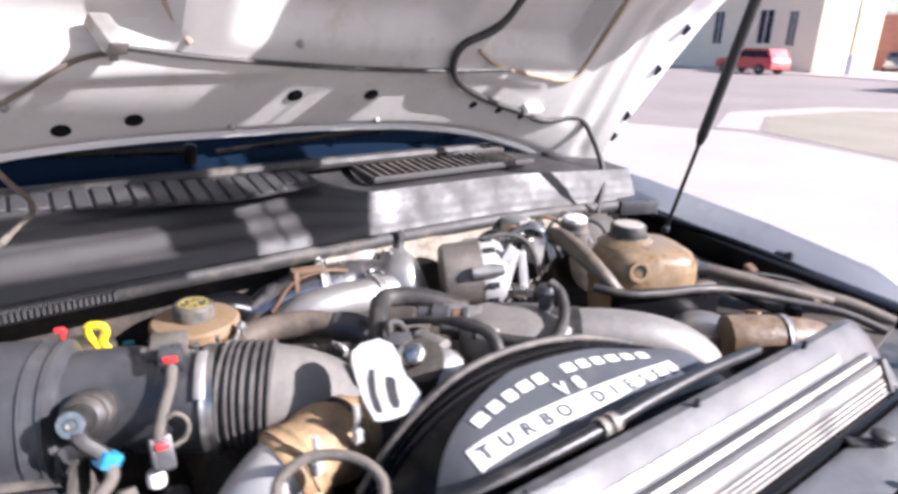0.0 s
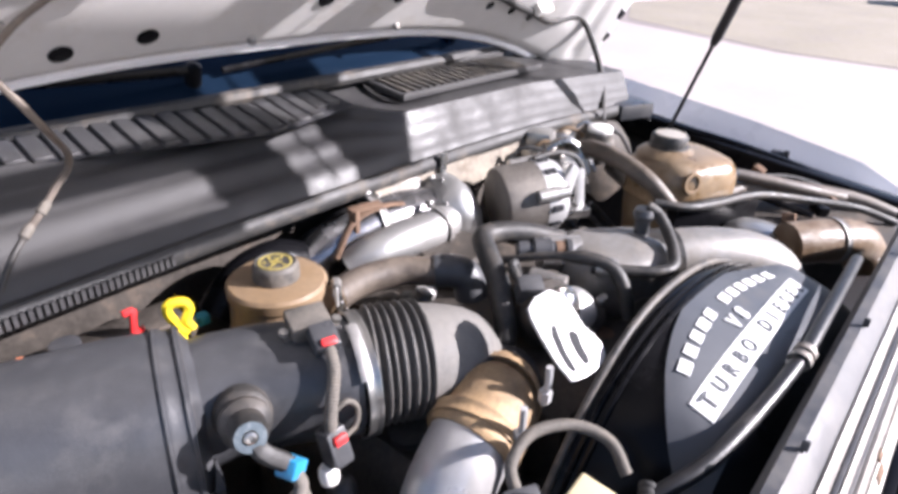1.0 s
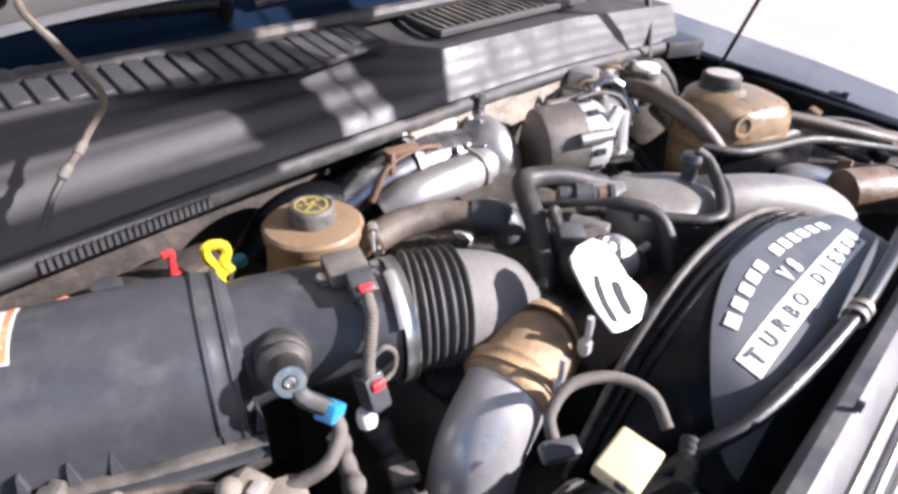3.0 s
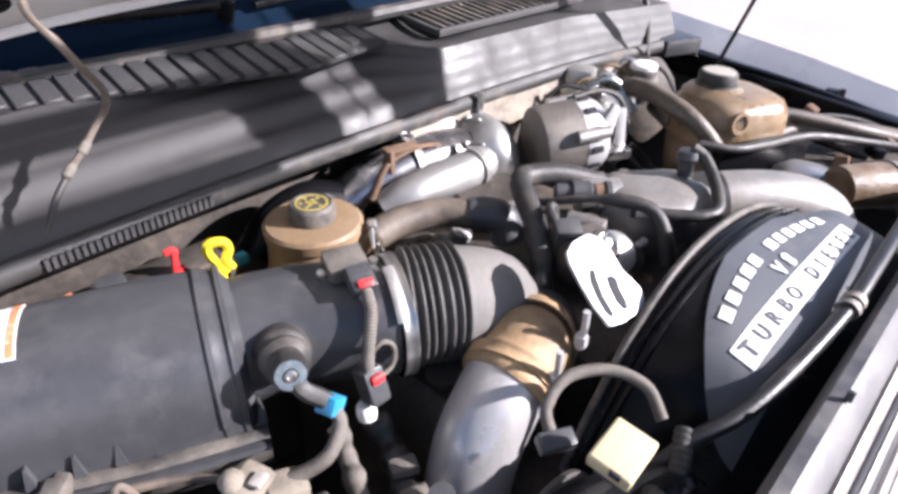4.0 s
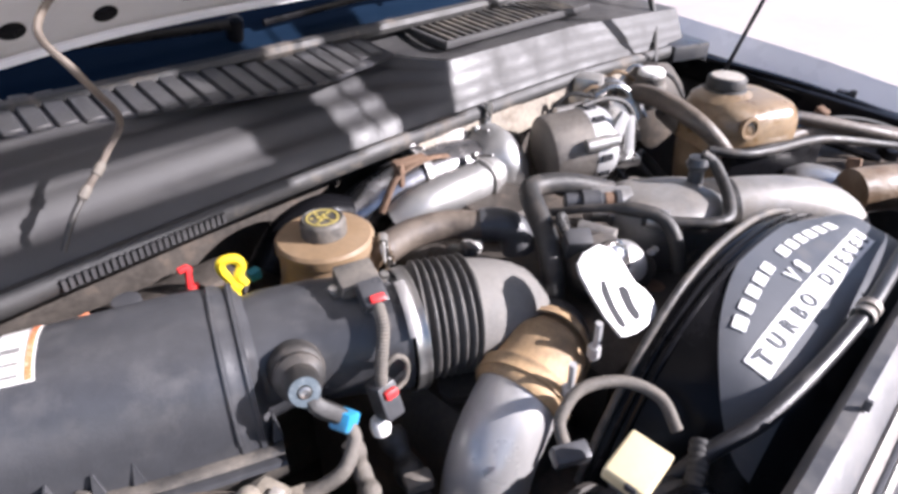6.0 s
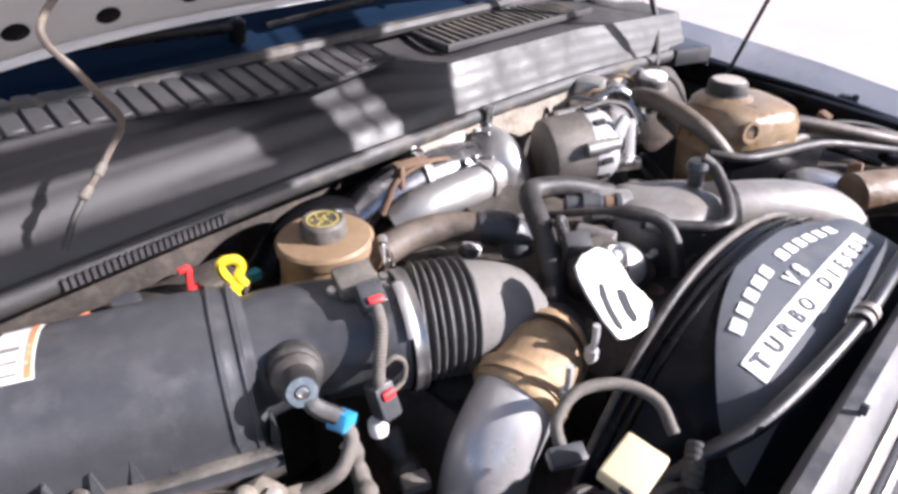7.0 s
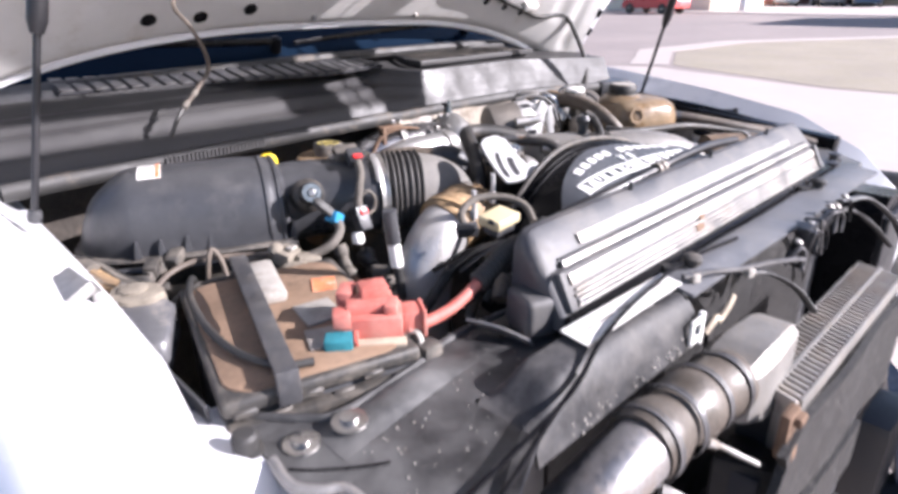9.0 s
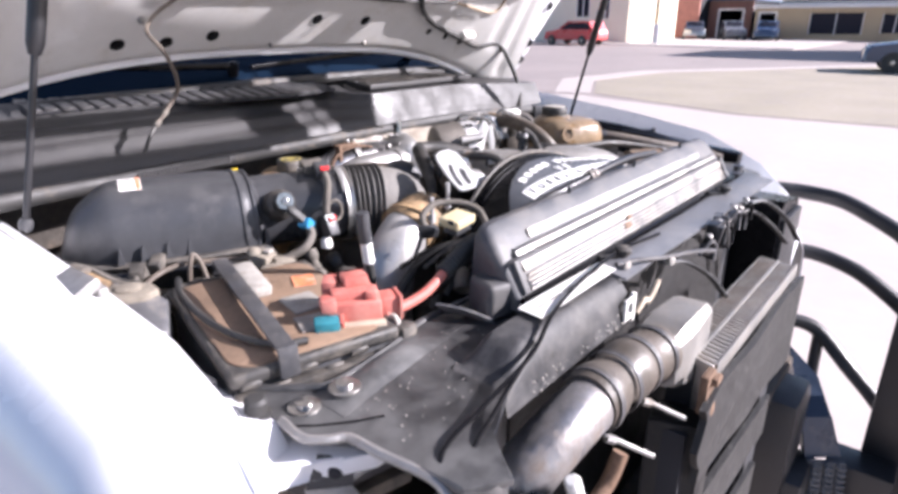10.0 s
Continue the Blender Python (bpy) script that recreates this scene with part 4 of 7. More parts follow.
for i in range(96):
    w = rng.uniform(0.0008, 0.0024 if i < 42 else 0.0017)
    if i < 42:
        chips.append(box(rng.uniform(-0.03, 0.225), 0.1462, rng.uniform(1.162, 1.182), w, 0.0012, w * rng.uniform(0.5, 1.6), 0))
    else:
        chips.append(box(rng.uniform(-0.18, 0.03), rng.uniform(0.165, 0.29), 1.1893, w, w * rng.uniform(0.5, 1.8), 0.0010, 0))
tagged(part("stone_chips", merge(*chips), "palebox", panel), label="pale stone chips and scratches", kind="stuff")
part("tie_bracket", merge(box(0.222, 0.1465, 1.190, 0.026, 0.004, 0.006, 0.001), box(0.211, 0.1465, 1.178, 0.006, 0.004, 0.030, 0.001), box(0.236, 0.148, 1.176, 0.007, 0.006, 0.040, 0.001), box(0.222, 0.1465, 1.166, 0.022, 0.004, 0.006, 0.001)), "sticker", panel, "chalk-white bracket")
part("harness_clip", sweep([(0.262, 0.152, 1.155), (0.285, 0.150, 1.168), (0.300, 0.151, 1.160), (0.318, 0.150, 1.172), (0.331, 0.151, 1.182)], 0.004, 8, 4), "dustylabel", panel, "beige harness clip")
part("nose_panel", prism([(-0.315, 0.42), (-0.318, 0.30), (-0.300, 0.268), (-0.270, 0.256), (-0.237, 0.246), (-0.212, 0.222), (-0.186, 0.206), (-0.165, 0.205), (-0.16, 0.33), (-0.20, 0.42)], 1.148, 1.1665, bevel=0.004), "paint", truck, "white inner nose panel")
part("nose_panel", sheet(lambda u, v: (-0.325 + 0.092 * u, 0.40 - 0.145 * v + 0.012 * u * v, 1.196 + 0.004 * v - 0.012 * u - 0.028 * ss(0.82, 1.0, v) + 0.008 * math.sin(u * 3.1) * math.sin(v * 3.1)), 14, 18, 0.004), "paint", truck, "white pressed nose corner")
part("rubber_stop", merge(lathe([(0.010, 0), (0.011, 0.010), (0.011, 0.018), (0.008, 0.021), (0, 0.022)], (-0.240, 0.312, 1.188), (0, -0.1, 1), 16), lathe([(0.015, 0), (0.015, 0.004), (0.010, 0.006)], (-0.240, 0.312, 1.186), (0, 0, 1), 16)), "rubber", truck, "black rubber bonnet stop")
hl = thing("headlight_bracket", (-0.22, 0.22, 1.04), "grey steel headlight bracket bolted under the nose panel", "bracket")


def arm_pt(u, v):
    top = Vector((-0.241, 0.246, 1.140)).lerp(Vector((-0.205, 0.224, 1.134)), u)
    low = Vector((-0.252, 0.190, 1.02)).lerp(Vector((-0.160, 0.155, 1.02)), u)
    p = top.lerp(low, v)
    return (p.x, p.y - 0.006 * math.sin(math.pi * u), p.z)


def tab_pt(u, v):
    p = Vector((-0.227, 0.245, 1.170)).lerp(Vector((-0.203, 0.224, 1.162)), u).lerp(Vector((-0.241, 0.246, 1.140)).lerp(Vector((-0.205, 0.224, 1.134)), u), v)
    return (p.x, p.y - 0.004, p.z)


part("tab", sheet(tab_pt, 8, 6, 0.004), "plastic", hl, "black bolted tab")
part("arm", sheet(arm_pt, 10, 10, 0.004), "dull", hl)
# opening isn't cut; a black patch gives its shade
part("arm_slot", prism([(-0.012, 0.03), (0.006, 0.02), (0.014, -0.03), (-0.016, -0.03)], 0, 0.002, pose(-0.196, 0.186, 1.06, 68, 0, -22)), "dark", hl, "black patch coloured as a shaded opening in the arm")
part("bolt", lathe([(0.007, 0), (0.007, 0.003), (0.004, 0.004), (0, 0.004)], (-0.217, 0.230, 1.153), (-0.5, -0.8, 0.3), 12), "dark", hl)
hs = thing("headlight", (-0.25, 0.10, 0.98), "dusty headlight housing seen from behind", "headlight")
part("housing", lathe([(0.0, -0.07), (0.05, -0.065), (0.075, -0.02), (0.085, 0.02), (0.08, 0.05)], (-0.285, 0.15, 1.00), (0, -1, 0.1), 20), "satin", hs)
part("rim", sweep([(-0.27, 0.205, 1.04), (-0.225, 0.185, 1.075), (-0.180, 0.158, 1.086), (-0.112, 0.107, 1.092), (-0.07, 0.088, 1.08), (-0.04, 0.08, 1.05)], 0.021, 12, 6, squash=0.8), "plastic", hs, "scuffed dark headlight rim")
part("bulb_socket", lathe([(0.018, -0.02), (0.018, 0.008), (0.013, 0.014), (0, 0.015)], (-0.252, 0.268, 1.106), (-0.35, -0.75, 0.5), 18), "dustylabel", hs)
part("wiring_plug", sweep([(-0.10, 0.10, 1.06), (-0.07, 0.09, 1.085), (-0.045, 0.085, 1.06), (-0.05, 0.09, 1.02)], 0.011, 10, 6), "sticker", hs, "pale wiring plug")
part("wiring_loom", sweep([(-0.06, 0.11, 1.05), (-0.02, 0.085, 1.035), (0.03, 0.075, 1.055), (0.05, 0.07, 1.09)], 0.009, 10, 6), "rust", hs, "brown taped loom")
part("loom_coil", corrugated([(-0.055, 0.075, 1.12), (-0.04, 0.075, 1.085), (-0.03, 0.08, 1.045)], 0.006, 0.009, 7, 10), "sticker", hs, "pale corrugated sleeve")

cover = thing("radiator_cover", (0.48, 0.26, 1.19), "dusty grey plastic radiator cover with a ribbed slanting face", "radiator cover")
PROFILE = [(0.224, 1.200), (0.226, 1.214), (0.230, 1.219), (0.250, 1.257), (0.258, 1.2575), (0.263, 1.267), (0.280, 1.290), (0.290, 1.297), (0.300, 1.297), (0.306, 1.286), (0.309, 1.25), (0.309, 1.200)]
part("shell", loft([[(x + 0.25 * max(0.0, y - 0.285) * e, 0.267 + (y - 0.267) * w, 1.20 + (z - 1.20) * k) for y, z in PROFILE] for x, k, w, e in
                    ((0.080, 0.62, 0.86, 1), (0.0805, 0.80, 0.93, 1), (0.083, 0.89, 0.97, 1), (0.088, 0.95, 0.99, 0.9), (0.096, 0.985, 1, 0.6), (0.108, 1, 1, 0.3), (0.125, 1, 1, 0), (0.3, 1, 1, 0), (0.5, 1, 1, 0), (0.7, 1, 1, 0), (0.87, 1, 1, 0), (0.895, 0.96, 1, 0), (0.92, 0.8, 0.98, 0), (0.94, 0.55, 0.93, 0), (0.945, 0.40, 0.86, 0))]), "cover", cover, angle=32)
part("rust_spot", merge(box(0.40, 0.2335, 1.2325, 0.022, 0.003, 0.010, 0.001, rx=-27), box(0.412, 0.2385, 1.2425, 0.014, 0.003, 0.007, 0.001, rx=-27)), "rust", cover, "small rust-brown stain")
part("groove", box(0.49, 0.2508, 1.2555, 0.79, 0.004, 0.002, 0.0005), "cover", cover, "shallow groove between the ribs")
part("groove", box(0.49, 0.2594, 1.2668, 0.76, 0.004, 0.002, 0.0005), "cover", cover, "shallow groove under the ledge")
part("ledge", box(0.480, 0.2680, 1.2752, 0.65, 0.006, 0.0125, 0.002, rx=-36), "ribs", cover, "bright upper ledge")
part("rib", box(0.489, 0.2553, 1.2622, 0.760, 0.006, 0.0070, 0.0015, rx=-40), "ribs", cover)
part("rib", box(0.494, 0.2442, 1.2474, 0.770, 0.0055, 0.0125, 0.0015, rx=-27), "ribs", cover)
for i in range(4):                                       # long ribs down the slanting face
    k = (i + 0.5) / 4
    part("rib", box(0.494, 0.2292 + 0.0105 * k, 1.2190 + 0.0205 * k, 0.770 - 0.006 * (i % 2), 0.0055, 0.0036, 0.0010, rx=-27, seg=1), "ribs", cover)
for x in (0.0955, 0.888):
    part("face_edge", box(x, 0.239, 1.239, 0.010, 0.010, 0.044, 0.002, rx=-27), "cover", cover)
for x in (0.30, 0.53, 0.75):
    part("tab", box(x, 0.288, 1.3015, 0.004, 0.006, 0.010, 0.0015), "plastic", cover)
for x in (0.118, 0.87, 0.905):
    part("fastener", lathe([(0.009, 0), (0.008, 0.004), (0.0, 0.005)], (x, 0.236, 1.225), (0, -0.6, 0.8), 12), "plastic", cover)
part("end_foot", box(0.079, 0.270, 1.2125, 0.040, 0.052, 0.048, 0.010, rz=-20, seg=4), "cover", cover, "rounded foot of the cover")
part("lower_gutter", box(0.50, 0.2225, 1.2135, 0.84, 0.012, 0.013, 0.004), "satin", cover)

latch = thing("bonnet_latch", (0.50, 0.17, 1.2), "black bonnet latch with its release rod on the support panel", "latch")
for x, y in ((0.298, 0.196), (0.757, 0.193)):
    part("bump_stop", merge(lathe([(0.010, 0), (0.0085, 0.010), (0.012, 0.013), (0.012, 0.019), (0.008, 0.022), (0, 0.022)], (x, y, 1.212), (0, -0.1, 1), 14), box(x - 0.018, y + 0.012, 1.219, 0.030, 0.014, 0.006, 0.002, rz=-38)), "rubber", latch, "black rubber bump stop on its foot")
part("release_rod", sweep([(0.245, 0.180, 1.226), (0.285, 0.166, 1.224), (0.345, 0.150, 1.214), (0.405, 0.138, 1.206), (0.458, 0.127, 1.197), (0.50, 0.125, 1.185)], 0.0036, 8, 5), "strap", latch, "grey steel release rod")
for x, y, z in ((0.357, 0.146, 1.206), (0.262, 0.174, 1.222)):
    part("rod_clip", box(x, y, z, 0.012, 0.011, 0.012, 0.003, rz=-20), "palebox", latch, "pale rod clip")
part("latch_frame", merge(box(0.53, 0.140, 1.190, 0.010, 0.026, 0.060, 0.003, rx=10), box(0.575, 0.138, 1.195, 0.010, 0.026, 0.056, 0.003, rx=-8), box(0.552, 0.140, 1.216, 0.060, 0.018, 0.010, 0.003), box(0.51, 0.142, 1.180, 0.045, 0.010, 0.012, 0.003, ry=30), box(0.63, 0.142, 1.204, 0.070, 0.012, 0.010, 0.003, ry=-12)), "guard", latch)
for i, (x, z) in enumerate(((0.50, 1.190), (0.545, 1.205), (0.59, 1.196), (0.625, 1.212), (0.665, 1.202), (0.70, 1.210))):
    part("hook", sweep([(x - 0.02, 0.142, z - 0.012), (x, 0.132 - 0.003 * (i % 2), z + 0.010), (x + 0.014, 0.128, z - 0.004), (x + 0.006, 0.126, z - 0.024)], 0.0034, 8, 5), ("strap", "guard", "satin")[i % 3], latch)
    part("latch_bolt", lathe([(0.006, 0), (0.006, 0.004), (0.003, 0.006), (0, 0.006)], (x + 0.012, 0.140, z + 0.012), (0, -0.4, 0.9), 8), "dull", latch)
for x, y in ((0.90, 0.205), (0.98, 0.23), (1.06, 0.25)):
    part("knob", merge(lathe([(0.012, 0), (0.010, 0.02), (0.013, 0.024), (0, 0.028)], (x, y, 1.188), (0, 0, 1), 12), box(x + 0.02, y, 1.196, 0.03, 0.014, 0.012, 0.003, rz=25)), "plastic", latch)

cables = ((("battery_cable"), [(0.42, 0.19, 1.222), (0.30, 0.20, 1.2255), (0.16, 0.188, 1.228), (0.06, 0.170, 1.226), (-0.012, 0.152, 1.212), (-0.097, 0.148, 1.198), (-0.165, 0.142, 1.192), (-0.185, 0.128, 1.178), (-0.182, 0.105, 1.12)]),
          (("battery_cable"), [(0.02, 0.160, 1.215), (-0.05, 0.147, 1.204), (-0.109, 0.133, 1.196), (-0.150, 0.124, 1.185), (-0.165, 0.110, 1.15), (-0.162, 0.10, 1.08)]))
for nm, pts in cables:
    t = thing(nm, pts[-1], "thin black cable lying over the support panel", "cable")
    part("sheath", sweep(pts, 0.0025, 8, 7), "satin", t)

cooler = thing("charge_cooler", (0.7, 0.06, 0.55), "dusty finned charge-air cooler standing before the radiator", "charge cooler")
# core coloured near-black as the shade behind fins and face sheets
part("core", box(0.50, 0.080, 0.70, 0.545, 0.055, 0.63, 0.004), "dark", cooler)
part("end_tank", loft([[(x, cy + sy * a, 1.112 + k2 * b) for a, b in ((-1, -1), (-0.7, -1.25), (0.7, -1.25), (1, -1), (1, 0.8), (0.7, 1.1), (-0.7, 1.1), (-1, 0.8))] for x, k2, sy, cy in ((0.236, 0.031, 0.033, 0.112), (0.256, 0.038, 0.036, 0.110), (0.280, 0.043, 0.036, 0.108), (0.345, 0.041, 0.032, 0.108), (0.372, 0.034, 0.028, 0.108))]), "greyalu", cooler, "cast aluminium end tank")
part("tank_lower", box(0.27, 0.072, 0.80, 0.055, 0.08, 0.44, 0.012), "core", cooler)
for i in range(38):                                      # comb of fin ends along the top, two rows
    x = 0.300 + i * 0.0126
    part("fin", box(x, 0.078, 1.0560, 0.0050, 0.066, 0.084, 0.001, rz=-18, seg=1), "fins", cooler)
# solid black bed; its colour supplies the shade between the fins
part("fin_bed", box(0.540, 0.0775, 1.050, 0.49, 0.062, 0.074, 0.002), "dark", cooler, "black bed coloured as the shade between the fins")
part("top_rail", merge(box(0.535, 0.0445, 1.0865, 0.48, 0.0035, 0.025, 0.001), box(0.535, 0.077, 1.0865, 0.48, 0.0065, 0.026, 0.002), box(0.57, 0.1100, 1.0850, 0.41, 0.0035, 0.024, 0.001)), "greyalu", cooler)
part("face_sheet", sheet(lambda u, v: (0.222 + 0.555 * u + 0.012 * math.sin(v * 9) * (1 - u) ** 8, 0.040 + 0.002 * math.sin(u * 11), (1.066 + 0.010 * ss(0, 0.12, u)) * (1 - v) + (0.948 - 0.055 * u) * v), 30, 6, 0.010), "face", cooler, "grey speckled face sheet")
for i, (z0, z1) in enumerate(((0.885, 0.795), (0.735, 0.650), (0.595, 0.50))):
    part("face_sheet", sheet(lambda u, v, z0=z0, z1=z1, i=i: (0.215 + (0.50 - 0.02 * i) * u, 0.046 - 0.001 * i, (z0 - 0.045 * u) * (1 - v) + (z1 - 0.045 * u) * v), 20, 4, 0.010), "face", cooler, "grey speckled face sheet")
part("corner_bracket", merge(box(0.260, 0.044, 1.078, 0.035, 0.012, 0.050, 0.004), box(0.252, 0.040, 1.055, 0.02, 0.02, 0.02, 0.004), box(0.266, 0.038, 1.092, 0.022, 0.016, 0.012, 0.003)), "rust", cooler, "rusty mounting bracket")
part("side_shield", box(0.238, 0.072, 0.80, 0.012, 0.07, 0.45, 0.004, rz=20), "core", cooler)

cold = thing("charge_pipe", (0.05, 0.09, 1.1), "blue-silver aluminium charge pipe joined by dusty silicone boots", "charge pipe")
part("pipe", sweep([(-0.05, 0.20, 0.92), (-0.072, 0.160, 1.02), (-0.060, 0.134, 1.086), (-0.018, 0.121, 1.116), (0.04, 0.117, 1.127), (0.085, 0.115, 1.129)], 0.0330, 28, 8), "stainedalu", cold, "stained bright pipe")
part("boot", sweep([(0.055, 0.117, 1.130), (0.09, 0.116, 1.131), (0.14, 0.115, 1.130), (0.19, 0.114, 1.126), (0.248, 0.112, 1.116)], lambda u: 0.0360 + 0.003 * math.sin(u * math.pi * 5), 28, 8), "brownboot", cold, "browned ribbed silicone boot")
for x, y, z in ((0.066, 0.1165, 1.130), (0.112, 0.1155, 1.1305), (0.17, 0.1145, 1.128), (0.222, 0.113, 1.121)):
    clamp_band((x, y, z), (1, -0.03, -0.07), 0.0385, 0.009, "strap", cold, False)
for x, z in ((0.070, 1.088), (0.172, 1.084)):
    part("t_bolt", merge(sweep([(x - 0.012, 0.096, z + 0.010), (x + 0.012, 0.070, z - 0.010), (x + 0.030, 0.050, z - 0.024)], 0.0030, 8, 3), lathe([(0.0052, -0.006), (0.0052, 0.006)], (x - 0.008, 0.088, z + 0.004), (0.7, -0.6, -0.4), 6)), "dull", cold, "threaded T-bolt")

rad = thing("radiator", (0.48, 0.27, 0.6), "dark radiator core behind the support panel", "radiator")
part("core", box(0.48, 0.245, 0.925, 0.86, 0.06, 0.49, 0.004), "core", rad)
for x in (0.02, 0.94):
    part("side_tank", box(x, 0.255, 0.90, 0.06, 0.08, 0.52, 0.015), "plastic", rad)

part("front_bumper", merge(loft([[(1.162, 0.018, 0.55), (1.213, -0.044, 0.55), (1.218, -0.084, 0.44), (1.165, -0.010, 0.43)], [(1.165, 0.02, 0.551), (1.216, -0.04, 0.552), (1.222, -0.080, 0.44), (1.17, -0.005, 0.43)],
                                [(1.47, 0.124, 0.60), (1.324, 0.019, 0.60), (1.33, -0.01, 0.45), (1.48, 0.13, 0.45)]]), box(0.60, 0.15, 0.50, 1.1, 0.06, 0.16, 0.02)), "bumper", truck, "dark blue-black steel bumper end")


def step_pt(u, v):
    return (1.165 + 0.05 * v - 0.015 * u, -0.012 - 0.08 * v - 0.02 * u, 0.432 - 0.24 * u)


step = part("bumper_step", sheet(step_pt, 14, 6, 0.015), "tread", truck, "grey ribbed rubber step pad")
for i in range(14):
    for j in range(3):
        x, y, z = step_pt((i + 0.5) / 14, (j + 0.5) / 3)
        part("tread_block", merge(box(x - 0.018, y - 0.008, z + 0.002, 0.014, 0.018, 0.009, 0.003, rx=30, rz=-58, seg=1), box(x - 0.012, y - 0.018, z - 0.004, 0.014, 0.016, 0.009, 0.003, rx=-30, rz=-58, seg=1)), "tread", step)
part("tag", merge(box(1.018, 0.062, 0.455, 0.006, 0.050, 0.024, 0.002), box(1.015, 0.070, 0.475, 0.006, 0.014, 0.012, 0.002)), "palebox", truck, "pale tag on the valance")
lampbox = thing("headlight", (1.1, 0.2, 0.85), "dark headlight housing behind the corner of the nose", "headlight")
part("housing", loft([[(x, y, z) for x, z in ((1.0, 0.86), (1.0, 1.12), (1.03, 1.15), (1.18, 1.13), (1.20, 1.10), (1.20, 0.86))] for y in (0.13, 0.17, 0.31)]), "satin", lampbox)
part("bucket_rim", box(1.10, 0.125, 1.0, 0.17, 0.012, 0.22, 0.004), "guard", lampbox)
guard = thing("brush_guard", (1.5, 0.0, 0.6), "black tubular steel brush guard wrapped round the headlight corner", "brush guard")
for pts in ([(1.47, 0.24, 1.075), (1.50, 0.16, 1.07), (1.50, 0.074, 1.061), (1.49, 0.0, 1.035), (1.47, -0.08, 1.0), (1.42, -0.17, 0.95)],
            [(1.47, 0.19, 0.90), (1.50, 0.11, 0.893), (1.50, 0.024, 0.874), (1.49, -0.04, 0.848), (1.47, -0.12, 0.80), (1.42, -0.20, 0.75)],
            [(1.47, 0.16, 0.68), (1.50, 0.09, 0.668), (1.50, 0.039, 0.638), (1.48, -0.03, 0.58), (1.46, -0.11, 0.515), (1.40, -0.20, 0.45)]):
    part("tube", sweep(pts, 0.021, 14, 6), "guard", guard)
part("upright", merge(sweep([(1.50, 0.055, 0.655), (1.50, 0.055, 0.60), (1.49, 0.05, 0.46)], 0.017, 12, 4)), "guard", guard)
part("side_plate", merge(box(1.345, -0.27, 0.68, 0.020, 0.30, 0.82, 0.008), box(1.29, -0.13, 0.27, 0.11, 0.16, 0.27, 0.01)), "guard", guard, "broad black side plate")

# ---- air intake ----
air = thing("air_filter_housing", (-0.08, 0.73, 1.15), "black plastic cylindrical air filter housing with a white and orange label", "air filter")
AZ = 1.245


def axis_y(x):
    """The intake's middle line runs slantwise and bends a little more as it nears the hose."""
    far = 0.731 - 0.22 * x - 0.28 * ss(0.03, 0.17, x) * (x - 0.03) - 0.012 * ss(0.02, 0.17, x)
    k = ss(0.0, 0.07, x)
    return (0.731 - 0.405 * x) * (1 - k) + far * k


def ring_x(x, r, n=40, cz=AZ):
    s = (axis_y(x + 0.004) - axis_y(x - 0.004)) / 0.008
    k = math.sqrt(1 + s * s)
    return [(x - r * math.cos(2 * math.pi * i / n) * s / k, axis_y(x) + r * math.cos(2 * math.pi * i / n) / k, cz + r * math.sin(2 * math.pi * i / n)) for i in range(n)]


# the filter can in its own frame: u along it, v across, from a point on the bay's slanting line
AIR = Matrix(((0.926, 0.377, 0, 0.0), (-0.377, 0.926, 0, 0.728), (0, 0, 1, 0), (0, 0, 0, 1)))


def table(rows, u):
    for (a, p), (b, q) in zip(rows, rows[1:]):
        if u <= b:
            return p + (q - p) * max(0.0, (u - a) / (b - a))
    return rows[-1][1]


def can_side(u):
    return table(((-0.232, 0.012), (-0.228, 0.026), (-0.217, 0.042), (-0.205, 0.051), (-0.19, 0.0585), (-0.163, 0.067), (-0.11, 0.073), (-0.04, 0.0795), (0.045, 0.080)), u)


def can_high(u):
    return table(((-0.232, 0.016), (-0.226, 0.035), (-0.219, 0.052), (-0.213, 0.064), (-0.205, 0.074), (-0.190, 0.086), (-0.178, 0.0955), (-0.168, 0.1015), (-0.155, 0.1045), (-0.02, 0.1045), (0.045, 0.099)), u)


def can_pt(u, deg, up=0.0):
    """deg: 0 at the front seam, 90 on the top, 180 at the back."""
    c, t = math.cos(radians(deg)), math.sin(radians(deg))
    return AIR @ Vector((u, -(can_side(u) + up) * math.copysign(abs(c) ** 0.82, c), 1.214 + (can_high(u) + up) * t ** 0.74))


def can_section(u, up=0.0):
    return [tuple(can_pt(u, 180 * i / 30, up)) for i in range(31)]


part("body", loft([can_section(u) for u in (-0.232, -0.229, -0.222, -0.215, -0.209, -0.202, -0.195, -0.185, -0.178, -0.172, -0.166, -0.160, -0.152, -0.145, -0.11, -0.06, -0.02, 0.010)]
                  + [can_section(0.012, 0.0016), can_section(0.016, 0.0016), can_section(0.020, 0.0), can_section(0.027, 0.0), can_section(0.028, 0.0015), can_section(0.032, 0.0015), can_section(0.034, -0.005), can_section(0.040, -0.012)]), "plastic", air, angle=30)
